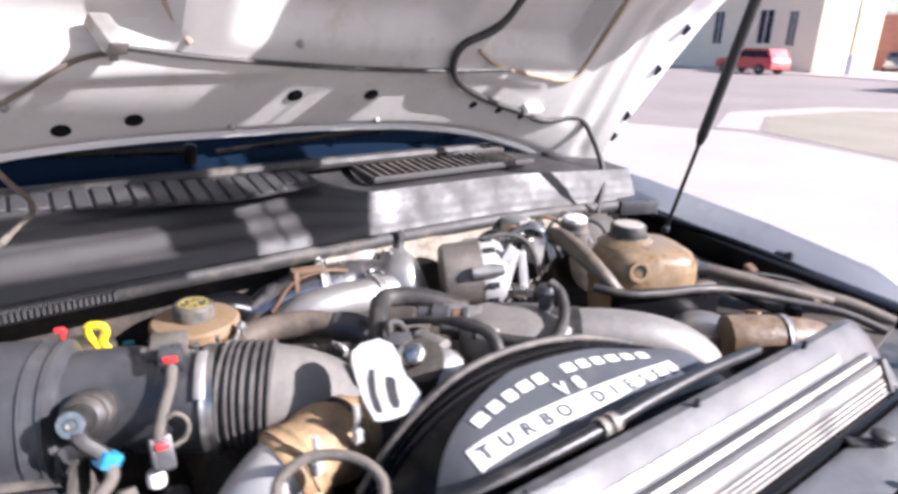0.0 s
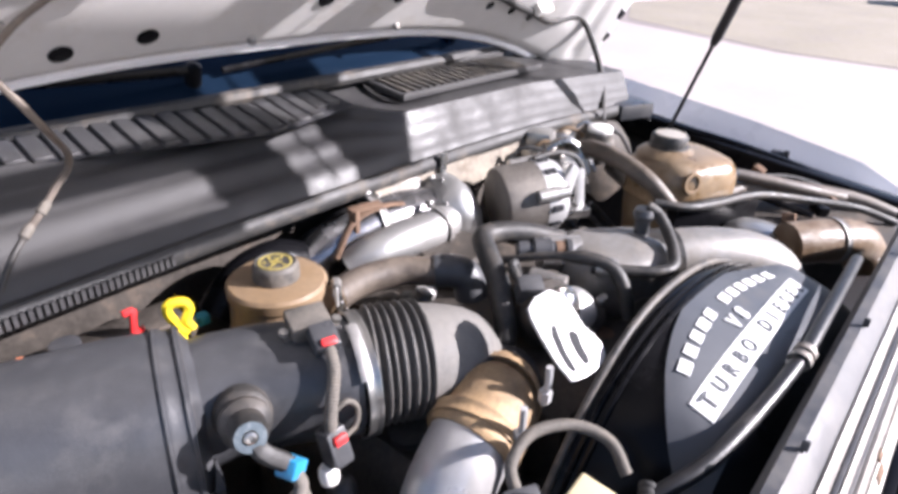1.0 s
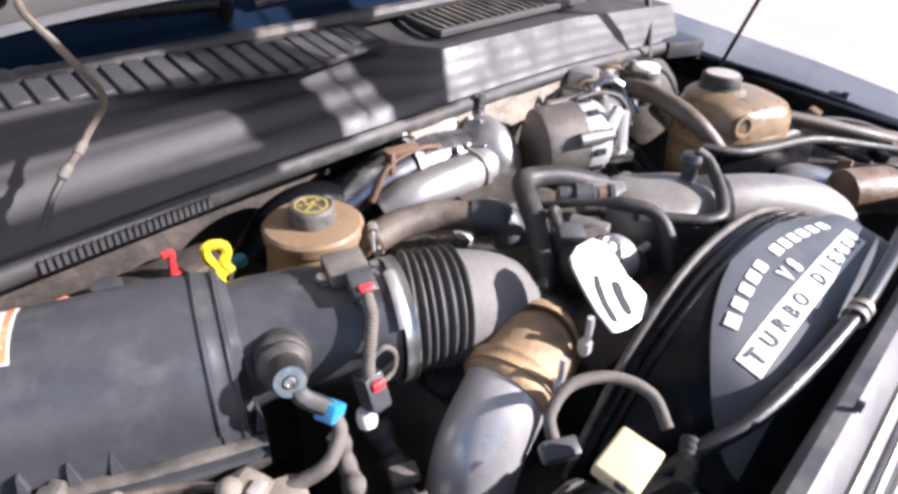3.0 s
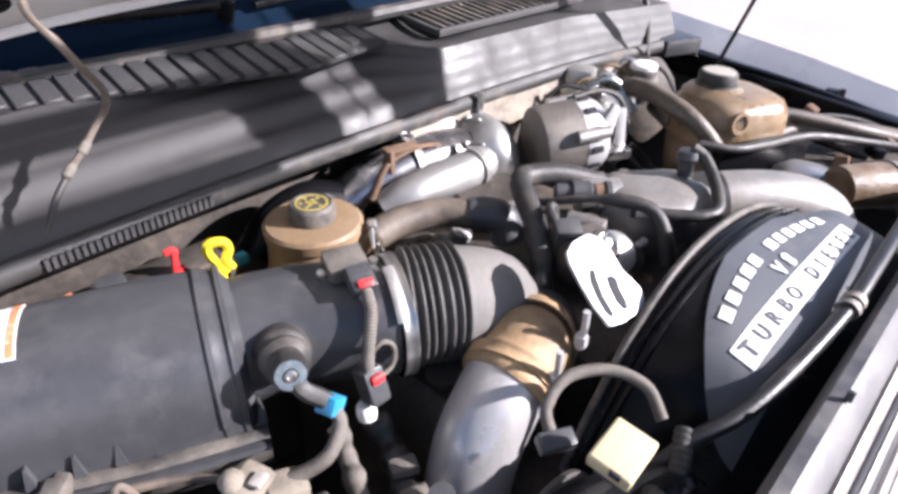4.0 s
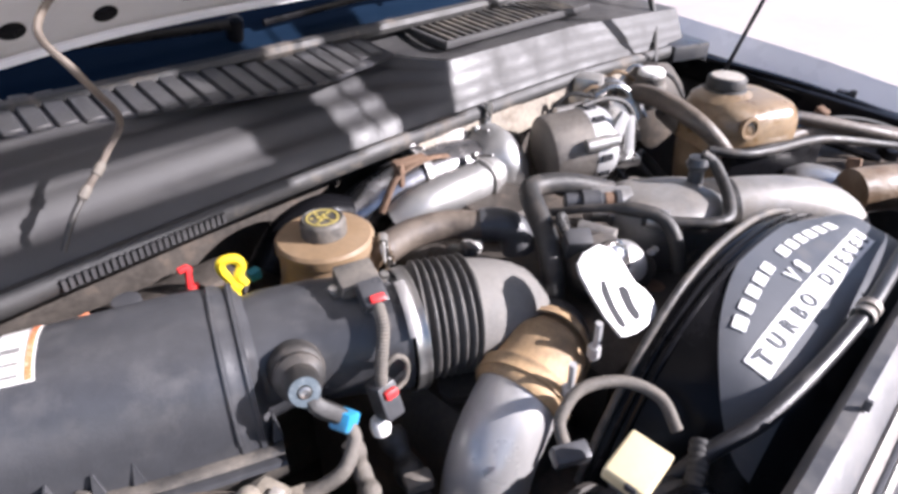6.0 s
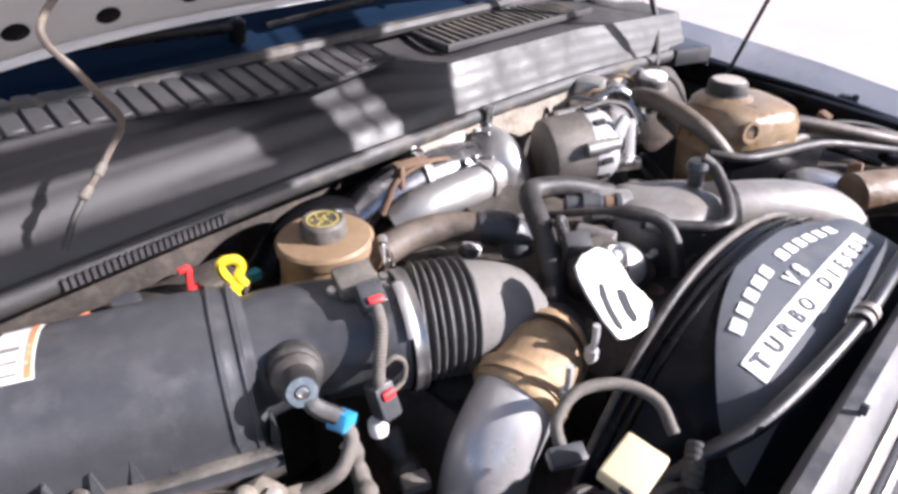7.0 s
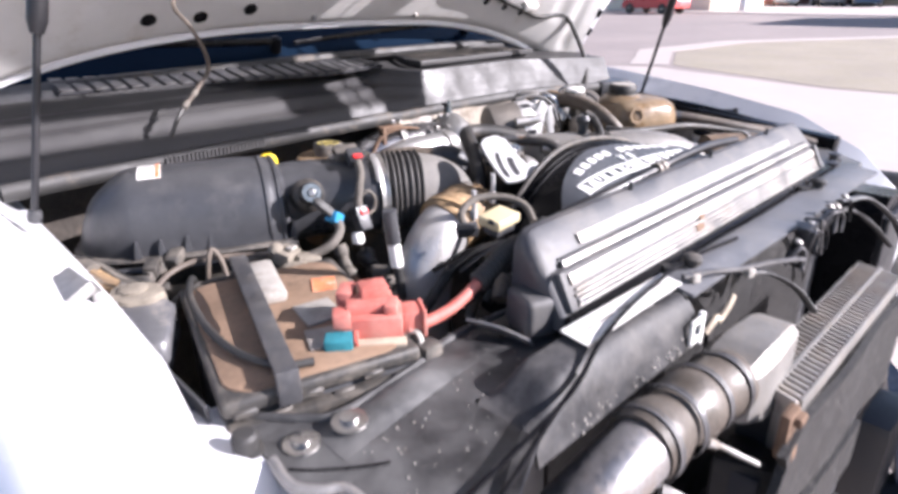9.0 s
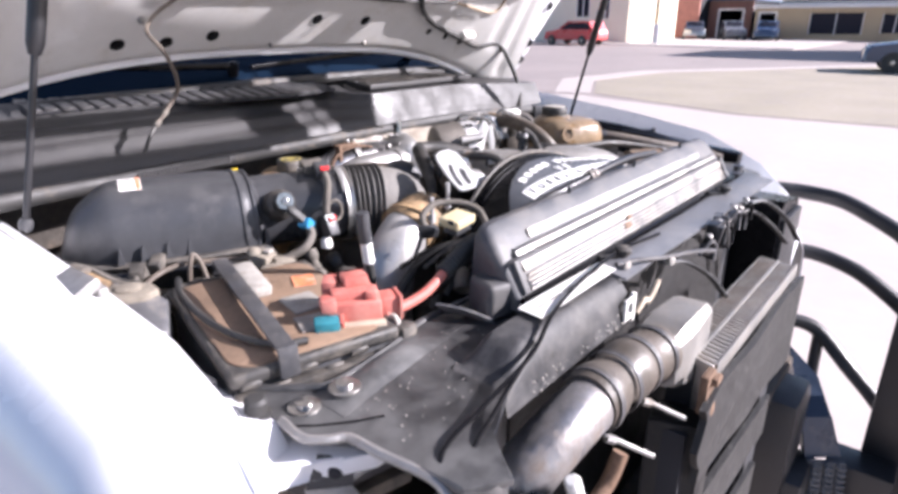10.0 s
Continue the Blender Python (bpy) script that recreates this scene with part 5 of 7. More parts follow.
part("outlet", loft([ring_x(0.000, 0.056, cz=1.243), ring_x(0.022, 0.0585, cz=1.243), ring_x(0.03, 0.0590, cz=1.243), ring_x(0.058, 0.0588, cz=1.244), ring_x(0.09, 0.0583, cz=1.245), ring_x(0.12, 0.0580, cz=1.246), ring_x(0.14, 0.0580, cz=1.247), ring_x(0.162, 0.0580, cz=1.247)]), "plastic", air, angle=28)
for u in (0.0115, 0.0285):
    part("band_edge", sweep([tuple(can_pt(u, 4 + 172 * i / 24, 0.0012)) for i in range(25)], 0.0013, 6, 2), "plastic", air, "raised band round the can")
FZ = 1.214
FY = lambda x: 0.643 - 0.42 * x
RIM = [(-0.236, 0.03), (-0.236, 0.0), (-0.224, -0.034), (-0.200, -0.057), (-0.163, -0.070), (-0.11, -0.077), (-0.04, -0.083), (0.045, -0.084)]
part("flange", sweep([AIR @ Vector((u, v, FZ)) for u, v in RIM], 0.0070, 8, 6, squash=0.6), "dusty", air, "seam flange along the housing")
part("lower_flange", sweep([AIR @ Vector((u, v * 1.01, FZ - 0.013)) for u, v in RIM], 0.0080, 8, 6, squash=0.5), "plastic", air)
part("lower_half", loft([[tuple(AIR @ Vector((u, can_side(u) * math.cos(a), 1.208 - 0.10 * abs(math.sin(a)) * k))) for a in [math.pi * i / 12 for i in range(13)]] for u, k in ((-0.228, 0.5), (-0.20, 0.8), (-0.16, 1.0), (0.0, 1.0), (0.045, 0.92))]), "dusty", air)
for x in (-0.175, -0.148, -0.118, -0.091, -0.0645, -0.038, -0.011, 0.010):
    part("gusset", prism([(-0.0045, 0), (0.0045, 0), (0.0008, 0.022), (-0.0008, 0.022)], -0.011, 0.004, pose(x, FY(x) + 0.003, FZ + 0.004, 84, 0, -22)), "plastic", air)


def can_patch(u0, u1, a0, a1, up=0.0008):
    return sheet(lambda u, v: can_pt(u0 + (u1 - u0) * u, a0 + (a1 - a0) * v, up), 4, 10, 0.0005)


lab = part("label", can_patch(-0.146, -0.117, 66, 114), "sticker", air, "white label with an orange stripe")
part("stripe", can_patch(-0.1235, -0.1185, 67, 113, 0.0014), "orange", lab)
for i in range(3):
    part("print_line", can_patch(-0.142, -0.128, 70 + 9 * i, 72.5 + 9 * i, 0.0014), "dull", lab)
# restriction gauge on the near side
sp, sax = Vector((0.0446, 0.6537, 1.2675)), Vector((-0.37, -0.85, 0.36)).normalized()
gauge = part("vacuum_sensor", lathe([(0.0235, -0.045), (0.0245, 0.004), (0.0225, 0.008), (0.0195, 0.010), (0.0195, 0.014), (0.0215, 0.015), (0.0215, 0.022), (0.018, 0.026), (0.0155, 0.028), (0.0150, 0.046), (0.0130, 0.050), (0.0128, 0.052)], sp, sax, 32), "hose", air, "round grommeted sensor")
part("sensor_ring", lathe([(0.0062, 0.0), (0.0126, 0.0), (0.0126, 0.0018), (0.0062, 0.0018)], sp + sax * 0.0512, sax, 24, True), "bluering", gauge, "chalky blue washer")
part("sensor_core", lathe([(0.0052, 0.0), (0.005, 0.003), (0.003, 0.0035), (0.0026, 0.0015), (0, 0.0015)], sp + sax * 0.0515, sax, 16), "steel", gauge, "steel screw")
part("sensor_plug", sweep([sp + sax * 0.038, Vector((0.030, 0.603, 1.272)), Vector((0.042, 0.597, 1.258)), Vector((0.048, 0.594, 1.250))], 0.0078, 8, 3, squash=0.8), "rubber", gauge)
part("plug_collar", box(0.0485, 0.594, 1.248, 0.020, 0.018, 0.016, 0.003, ry=35, rz=20), "blue", gauge, "blue connector collar")
part("sensor_lead", sweep([(0.049, 0.593, 1.246), (0.048, 0.582, 1.234), (0.028, 0.572, 1.222), (0.006, 0.580, 1.211), (-0.012, 0.588, 1.206)], 0.0064, 10, 6), "dustycable", gauge, "dusty corrugated lead")
# air mass meter on the outlet
maf = part("air_mass_meter", merge(box(0.129, 0.671, 1.3125, 0.038, 0.032, 0.014, 0.003, rx=14, rz=-18), box(0.129, 0.671, 1.296, 0.030, 0.024, 0.030, 0.003, rx=14, rz=-18), box(0.129, 0.669, 1.305, 0.054, 0.012, 0.006, 0.002, rx=14, rz=-18)), "dusty", air, "dusty black air mass meter")
for dx in (-0.026, 0.026):
    part("screw", lathe([(0.0045, 0), (0.0045, 0.004), (0, 0.005)], (0.129 + dx * 0.92, 0.668 - 0.30 * dx, 1.308), (0, -0.24, 0.97), 10), "steel", maf)
part("lock_clip", box(0.121, 0.632, 1.314, 0.014, 0.007, 0.008, 0.002, rx=34, rz=-16), "redclip", maf, "red locking clip")
part("plug", box(0.124, 0.643, 1.311, 0.024, 0.026, 0.018, 0.004, rx=30, rz=-16), "plastic", maf)
part("loom", corrugated([(0.122, 0.634, 1.308), (0.116, 0.620, 1.294), (0.106, 0.611, 1.276), (0.098, 0.605, 1.258), (0.095, 0.600, 1.246)], 0.0055, 0.0062, 26, 10), "dustycable", maf, "taped grey wire loom")
part("loop", sweep([(0.100, 0.606, 1.262), (0.114, 0.602, 1.270), (0.124, 0.600, 1.258), (0.120, 0.598, 1.242), (0.106, 0.598, 1.236)], 0.0026, 8, 6), "dustycable", maf)
temp = part("temperature_sensor", merge(box(0.097, 0.601, 1.232, 0.020, 0.024, 0.036, 0.004, rx=-22), box(0.087, 0.598, 1.236, 0.004, 0.02, 0.03, 0.001, rx=-22)), "plastic", air, "black sensor plug")
part("lock_clip", box(0.096, 0.591, 1.2455, 0.013, 0.007, 0.008, 0.002, rx=-22), "redclip", temp, "red locking clip")
part("collar", lathe([(0.0085, -0.010), (0.0095, -0.004), (0.0085, 0.004), (0.007, 0.006)], (0.088, 0.599, 1.208), (0.05, 0.2, 1), 16), "sticker", temp, "white plastic collar")

duct = thing("intake_hose", (0.27, 0.69, 1.17), "ribbed black rubber intake hose with steel hose clamps", "intake hose")
part("bellows", sweep([(0.154, axis_y(0.154), 1.247), (0.170, 0.652, 1.247), (0.188, 0.642, 1.247), (0.207, 0.631, 1.247), (0.226, 0.621, 1.246)],
                      lambda u: 0.0555 + 0.0058 * (ss(0.26, 0.30, u) * (0.5 - 0.5 * math.cos(2 * math.pi * (u - 0.30) * 10.0)) ** 0.8 if u < 0.995 else 0), 40, 40), "ribrubber", duct, angle=60)
part("elbow", sweep([(0.218, 0.624, 1.246), (0.240, 0.614, 1.241), (0.262, 0.612, 1.230), (0.284, 0.622, 1.210), (0.300, 0.650, 1.175)], lambda u: 0.0575 - 0.006 * u, 30, 7), "greyrubber", duct, "dust-greyed elbow")
clamp_band((0.164, axis_y(0.164), 1.247), (1, -0.45, 0), 0.0605, 0.013, "steel", duct, True, 0.4)
part("clamp_tail", sweep([(0.158 + 0.0605 * 0.41 * math.cos(a), axis_y(0.160) + 0.0615 * 0.91 * math.cos(a), 1.247 + 0.0622 * math.sin(a)) for a in [radians(95 + 9 * i) for i in range(7)]], 0.0055, 8, 3, squash=0.25), "dull", duct, "loose end of the steel band")

# ---- reservoirs ----
psr = thing("power_steering_reservoir", (0.19, 0.812, 1.14), "tan plastic power steering reservoir with a black cap", "reservoir")
PX, PY = 0.190, 0.812
part("tank", lathe([(0.048, 1.12), (0.056, 1.125), (0.0565, 1.205), (0.058, 1.208), (0.058, 1.214), (0.056, 1.217), (0.0535, 1.256), (0.0565, 1.259), (0.0570, 1.270), (0.0535, 1.2735), (0.045, 1.2745), (0.036, 1.2755)], (PX, PY, 0), (0, 0, 1), 36), "tan", psr)
part("cap", lathe([(0.0245, 1.274), (0.0262, 1.276), (0.0262, 1.290), (0.0245, 1.294), (0.0225, 1.2955), (0.0215, 1.2945), (0, 1.2945)], (PX, PY, 0), (0, 0, 1), 30), "dusty", psr, "black screw cap")
part("cap_mark", lathe([(0.0165, 1.2948), (0.0188, 1.2948), (0.0188, 1.2956), (0.0165, 1.2956)], (PX, PY, 0), (0, 0, 1), 26, True), "dimyellow", psr, "faded yellow ring mark on the cap")
part("cap_symbol", merge(box(PX, PY, 1.2952, 0.017, 0.004, 0.0008, 0, rz=40), box(PX, PY, 1.2952, 0.004, 0.014, 0.0008, 0, rz=40), *[box(PX + 0.012 * math.cos(a), PY + 0.012 * math.sin(a), 1.2952, 0.004, 0.003, 0.0008, 0, rz=math.degrees(a)) for a in (0.4, 1.6, 2.6, 3.7, 5.0)]), "dimyellow", psr)
part("outlet", sweep([(PX + 0.03, PY - 0.035, 1.235), (0.232, 0.768, 1.248), (0.244, 0.757, 1.252)], 0.015, 14, 3), "tan", psr)
clamp_band((0.240, 0.761, 1.251), (0.7, -0.65, 0.2), 0.0165, 0.010, "steel", psr, True, 2.0)
part("fill_hose", sweep([(0.238, 0.765, 1.250), (0.275, 0.762, 1.256), (0.32, 0.745, 1.258), (0.352, 0.712, 1.258)], 0.0185, 16, 6), "oldhose", psr, "dark brown dusty return hose")
part("hose_elbow", sweep([(0.350, 0.714, 1.258), (0.366, 0.698, 1.259), (0.378, 0.684, 1.25), (0.380, 0.676, 1.225)], lambda u: 0.021, 16, 5), "plastic", psr, "black plastic hose elbow")

deg = thing("coolant_reservoir", (0.901, 0.6325, 1.12), "brown-stained translucent coolant reservoir with a black pressure cap", "reservoir")
DX, DY = 0.901, 0.6325


def rrect(cx, cy, sx, sy, r, z, turn, n=7):
    out = []
    for qx, qy, a0 in ((1, 1, 0), (-1, 1, 90), (-1, -1, 180), (1, -1, 270)):
        for i in range(n):
            a = radians(a0 + 90 * i / (n - 1))
            p = Vector((qx * (sx / 2 - r) + r * math.cos(a), qy * (sy / 2 - r) + r * math.sin(a), 0))
            p.rotate(Euler((0, 0, radians(turn))))
            out.append((cx + p.x, cy + p.y, z))
    return out


part("tank", loft([rrect(DX, DY, 0.166 * k, 0.150 * k, 0.048 * k, z, -25) for k, z in ((0.70, 1.13), (0.90, 1.15), (0.96, 1.20), (0.975, 1.226), (1.01, 1.229), (1.01, 1.234), (0.985, 1.237), (1.0, 1.255), (0.99, 1.272), (0.95, 1.287), (0.87, 1.298), (0.70, 1.306), (0.45, 1.309))]), "degas", deg, angle=50)
part("cradle", box(0.866, 0.5535, 1.192, 0.185, 0.022, 0.124, 0.006, rz=-25), "satin", deg, "grimy dark cradle under the tank")
part("neck", lathe([(0.052, 1.302), (0.044, 1.309), (0.036, 1.313), (0.033, 1.316)], (0.885, 0.658, 0), (0, 0, 1), 30), "degas", deg, "pale flared filler neck")
part("cap", lathe([(0.0335, 1.312), (0.0345, 1.314), (0.0335, 1.317), (0.029, 1.319), (0.0310, 1.3205), (0.0310, 1.332), (0.029, 1.3355), (0.0, 1.3362)], (0.885, 0.658, 0), (0, 0, 1), 36), "rubber", deg, "black ribbed pressure cap")
part("cap_top", lathe([(0.0265, 1.3358), (0.0255, 1.3372), (0, 1.3372)], (0.885, 0.658, 0), (0, 0, 1), 28), "palebox", deg, "pale cap top")
part("gauge_mark", lathe([(0.012, -0.004), (0.018, -0.002), (0.0185, 0.002), (0.0175, 0.0035), (0.0125, 0.0035), (0.0115, 0.002)], (0.8300, 0.5860, 1.281), (-0.42, -0.90, 0.10), 22, True), "tan", deg, "round moulded sight ring")
part("outlet", sweep([(0.950, 0.60, 1.262), (0.970, 0.586, 1.262), (0.992, 0.566, 1.260)], 0.012, 12, 4), "plastic", deg, "black outlet plug")
part("outlet_nut", lathe([(0.017, -0.008), (0.017, 0.008), (0.011, 0.012)], (0.978, 0.585, 1.262), (0.6, -0.75, 0), 8), "plastic", deg)

# ---- radiator shroud with lettering ----
shroud = thing("fan_shroud", (0.47, 0.40, 1.05), "glossy black arched fan shroud with a grey badge and white lettering", "fan shroud")


def drop(x):
    d = x - 0.42
    return 1.9 * d * d + 8.0 * abs(d) ** 3 if d < 0 else 1.06 * d * d * (1 - 0.35 * ss(0.2, 0.45, d))


def arch(x):
    return 1.312 - drop(x)


def shroud_z(x, y):
    flat_top = 0.72 * ss(0.465, 0.385, y) * ss(0.22, 0.33, x) * (1 - ss(0.64, 0.80, x))
    return 1.312 - drop(x) * (1 - flat_top) - 0.28 * (0.47 - y) - 1.2 * max(0.0, 0.345 - y) ** 1.5


part("shell", sheet(lambda u, v: (0.205 + 0.705 * u, 0.454 - 0.147 * v, shroud_z(0.205 + 0.705 * u, 0.454 - 0.147 * v)), 60, 20, 0.004), "satin", shroud)
part("rear_rim", sweep([(0.205 + 0.705 * i / 24, 0.457, arch(0.205 + 0.705 * i / 24) + 0.001) for i in range(25)], 0.0042, 10, 2), "dusty", shroud, "dust-greyed rear rim")
for y in (0.445, 0.436):
    part("edge_ridge", sweep([(0.21 + 0.695 * i / 24, y, shroud_z(0.21 + 0.695 * i / 24, y) + 0.002) for i in range(25)], 0.0028, 8, 2), "satin", shroud)
part("rear_skirt", sheet(lambda u, v: (0.205 + 0.705 * u, 0.457, arch(0.205 + 0.705 * u) - 0.004 - 0.25 * v), 40, 3, 0.004), "satin", shroud)
part("left_skirt", sheet(lambda u, v: (0.207 - 0.035 * v, 0.454 - 0.147 * u, shroud_z(0.205, 0.454 - 0.147 * u) - 0.20 * v), 8, 5, 0.004), "satin", shroud)
BX, BY, BRX, BRY = 0.48, 0.334, 0.222, 0.104


def badge_pt(u, v):
    a = math.pi * u
    k = v
    x, y = BX - BRX * math.cos(a) * k, BY + BRY * math.sin(a) * k
    return (x, y, shroud_z(x, y) + 0.003)


part("badge", sheet(badge_pt, 48, 12, 0.0025), "badge", shroud, "raised grey badge panel")


def on_shroud(x, y, turn=0.0, up=0.0062):
    e = 0.002
    nx, ny = -(shroud_z(x + e, y) - shroud_z(x - e, y)) / (2 * e), -(shroud_z(x, y + e) - shroud_z(x, y - e)) / (2 * e)
    zax = Vector((nx, ny, 1)).normalized()
    xax = Vector((math.cos(turn), math.sin(turn), 0))
    xax = (xax - zax * xax.dot(zax)).normalized()
    yax = zax.cross(xax)
    m = Matrix((xax, yax, zax)).transposed().to_4x4()
    m.translation = Vector((x, y, shroud_z(x, y))) + zax * up
    return m


part("word_plate", sheet(lambda u, v: (0.311 + 0.306 * u, 0.355 + 0.0235 * v, shroud_z(0.311 + 0.306 * u, 0.355 + 0.0235 * v) + 0.0040), 30, 2, 0.002), "white", shroud, "white raised word plate")
for i, ch in enumerate("TURBO DIESEL"):
    if ch != " ":
        letters(ch, 0.0215, on_shroud(0.326 + 0.276 * i / 11, 0.3668, 0, 0.0046), "badge", shroud, 0.0004)
for dx, ch in ((-0.0125, "V"), (0.0115, "8")):
    letters(ch, 0.0228, on_shroud(0.459 + dx, 0.3900, 0, 0.0042), "white", shroud, 0.0009)
for i in range(12):                                      # make's name, drawn as plain blocks along an arc
    if i == 5:
        continue
    x = 0.343 + 0.246 * i / 11
    k = (x - 0.466) / 0.123
    bm = box(0, 0, 0.0006, 0.0150 if i % 3 else 0.0170, 0.0125, 0.0012, 0.0004, seg=1)
    bm.transform(on_shroud(x, 0.3985 + 0.0145 * (1 - k * k), -0.24 * k, 0.0034))
    part("letter_block", bm, "white", shroud)

vent = thing("coolant_hose", (0.4, 0.325, 1.27), "dusty black coolant hose with a clamp behind the radiator cover", "hose")
part("hose", sweep([(0.72, 0.328, 1.285), (0.60, 0.324, 1.296), (0.50, 0.322, 1.296), (0.443, 0.322, 1.292), (0.353, 0.329, 1.282), (0.271, 0.342, 1.268), (0.226, 0.363, 1.250), (0.19, 0.385, 1.21), (0.15, 0.40, 1.15)], 0.0072, 12, 6), "guard", vent)
clamp_band((0.443, 0.322, 1.292), (1, -0.05, 0.08), 0.0092, 0.008, "dull", vent, False)
clamp_band((0.430, 0.3225, 1.291), (1, -0.05, 0.08), 0.0092, 0.007, "dull", vent, False)

# ---- charge pipe on the near side ----
hot = thing("charge_pipe", (0.18, 0.5, 1.0), "polished aluminium charge pipe with a tan silicone boot and T-bolt clamps", "charge pipe")
HP = [(0.262, 0.548, 1.212), (0.236, 0.536, 1.220), (0.195, 0.527, 1.210), (0.155, 0.520, 1.176), (0.134, 0.514, 1.120), (0.132, 0.508, 1.05), (0.15, 0.50, 0.92)]
part("pipe", sweep(HP[1:], 0.041, 30, 8), "hotpipe", hot)
part("boot", sweep([(0.285, 0.560, 1.200), (0.266, 0.550, 1.210), (0.240, 0.538, 1.218), (0.214, 0.530, 1.216), (0.194, 0.527, 1.209)], lambda u: 0.0440 + 0.0022 * math.sin(u * math.pi * 5), 28, 8), "tanboot", hot, "tan silicone boot")
for p, ax, tr in (((0.262, 0.548, 1.212), (0.85, 0.42, -0.32), 2.4), ((0.207, 0.529, 1.214), (0.93, 0.24, 0.27), 2.4)):
    clamp_band(p, ax, 0.0468, 0.014, "tanboot", hot, False)
for p in ((0.259, 0.489, 1.266), (0.212, 0.483, 1.252)):
    part("t_bolt", merge(sweep([(p[0] + 0.001, p[1] + 0.003, p[2] - 0.024), p, (p[0] - 0.001, p[1], p[2] + 0.022)], 0.0036, 8, 3), lathe([(0.0065, -0.006), (0.0065, 0.006), (0.004, 0.007)], (p[0] + 0.001, p[1] + 0.002, p[2] - 0.014), (0, 0, 1), 6)), "bare", hot, "bright T-bolt")
part("outlet_boot", sweep([(0.28, 0.558, 1.20), (0.31, 0.575, 1.185), (0.34, 0.595, 1.16)], 0.046, 24, 5), "plastic", hot, "black boot behind the clamp")

relay = thing("relay_box", (0.175, 0.40, 1.22), "cream plastic relay on its black connector", "relay")
part("case", box(0.161, 0.391, 1.2680, 0.045, 0.035, 0.013, 0.003, rx=6, ry=-4, rz=3, seg=3), "cream", relay)
part("socket", box(0.163, 0.392, 1.258, 0.036, 0.024, 0.016, 0.002, rx=4, ry=-4, rz=3), "plastic", relay)
part("slot", box(0.138, 0.384, 1.2705, 0.003, 0.009, 0.006, 0.001, rx=4, ry=-4, rz=3), "dark", relay)
part("connector", box(0.156, 0.443, 1.240, 0.030, 0.016, 0.016, 0.003, rz=-30, rx=20), "plastic", relay)
part("loom", corrugated([(0.158, 0.450, 1.242), (0.166, 0.462, 1.258), (0.195, 0.463, 1.270), (0.228, 0.443, 1.269), (0.242, 0.415, 1.260), (0.234, 0.392, 1.244)], 0.0052, 0.0055, 60, 10), "dustycable", relay, "corrugated black loom")

brk = thing("lifting_bracket", (0.29, 0.5, 1.25), "bright bare-metal bracket plate with two curved slots", "bracket")
LIFT = Matrix(((0.988, 0.0, -0.157, 0.2940), (-0.097, 0.786, -0.610, 0.4933), (0.123, 0.618, 0.777, 1.2976), (0, 0, 0, 1)))
OUTER = [(-20, -34), (-26, -31), (-27.5, -8), (-25.5, 16), (-23, 35), (-18.5, 45.5), (-5, 50.5), (15, 49), (25.5, 38), (26.5, 22), (24, 7.5), (23, 0.5), (28, -9.5), (29.5, -22), (26, -32), (17.5, -36.5), (4, -37), (-10, -36)]
SLOTS = ([(-4, 18), (-9, 20.5), (-15.5, 11.5), (-20, -4.5), (-21.5, -20), (-19, -26), (-14.5, -26), (-13.5, -20), (-12.5, -6), (-7.5, 9.5)], [(9.5, 4.5), (3, 6.5), (-1, -2.5), (-4, -17), (-3, -27), (3, -28.5), (6, -24), (7.5, -12), (11.5, -1)])
mm = lambda pts: [(a / 1000, b / 1000) for a, b in pts]
part("plate", prism(mm(OUTER), -0.0022, 0.0022, LIFT, bevel=0.0007, seg=1), "bare", brk, "bare metal plate with rounded corners")
# slots aren't cut: black patches on the plate carry their shade
for pts in SLOTS:
    part("slot", prism(mm(pts), 0.0015, 0.0026, LIFT), "dark", brk, "black patch coloured as the shade in a curved slot")
part("spacer", lathe([(0.013, -0.06), (0.013, 0.0), (0.0155, 0.002), (0.0155, 0.010), (0.0125, 0.0125), (0.009, 0.010), (0.007, 0.010), (0.0065, 0.016), (0, 0.017)], (0.356, 0.540, 1.292), (-0.35, -0.62, 0.5), 24), "alubright", brk)

# ---- turbo piping at the back ----
turbo = thing("turbo_pipe", (0.42, 0.87, 1.18), "bright aluminium turbo pipework held by V-band clamps", "turbo pipe")
part("main_pipe", sweep([(0.275, 0.905, 1.155), (0.302, 0.902, 1.205), (0.345, 0.895, 1.232), (0.41, 0.885, 1.243), (0.475, 0.875, 1.243), (0.53, 0.858, 1.236)], 0.038, 26, 7), "polished", turbo)
part("branch_pipe", sweep([(0.330, 0.845, 1.215), (0.360, 0.828, 1.236), (0.405, 0.820, 1.243), (0.455, 0.818, 1.242), (0.50, 0.828, 1.236)], 0.028, 22, 7), "satinalu", turbo, "bright branch pipe")
part("collector", lathe([(0.035, -0.045), (0.050, -0.035), (0.062, -0.01), (0.064, 0.004), (0.058, 0.02), (0.040, 0.032), (0.0, 0.036)], (0.545, 0.855, 1.232), (0.85, -0.25, 0.3), 28), "satinalu", turbo)
part("heat_shield", sheet(lambda u, v: (0.45 + 0.08 * u, 0.900 - 0.03 * v, 1.278 + 0.014 * math.sin(math.pi * u) - 0.03 * v), 10, 6, 0.003), "dull", turbo)
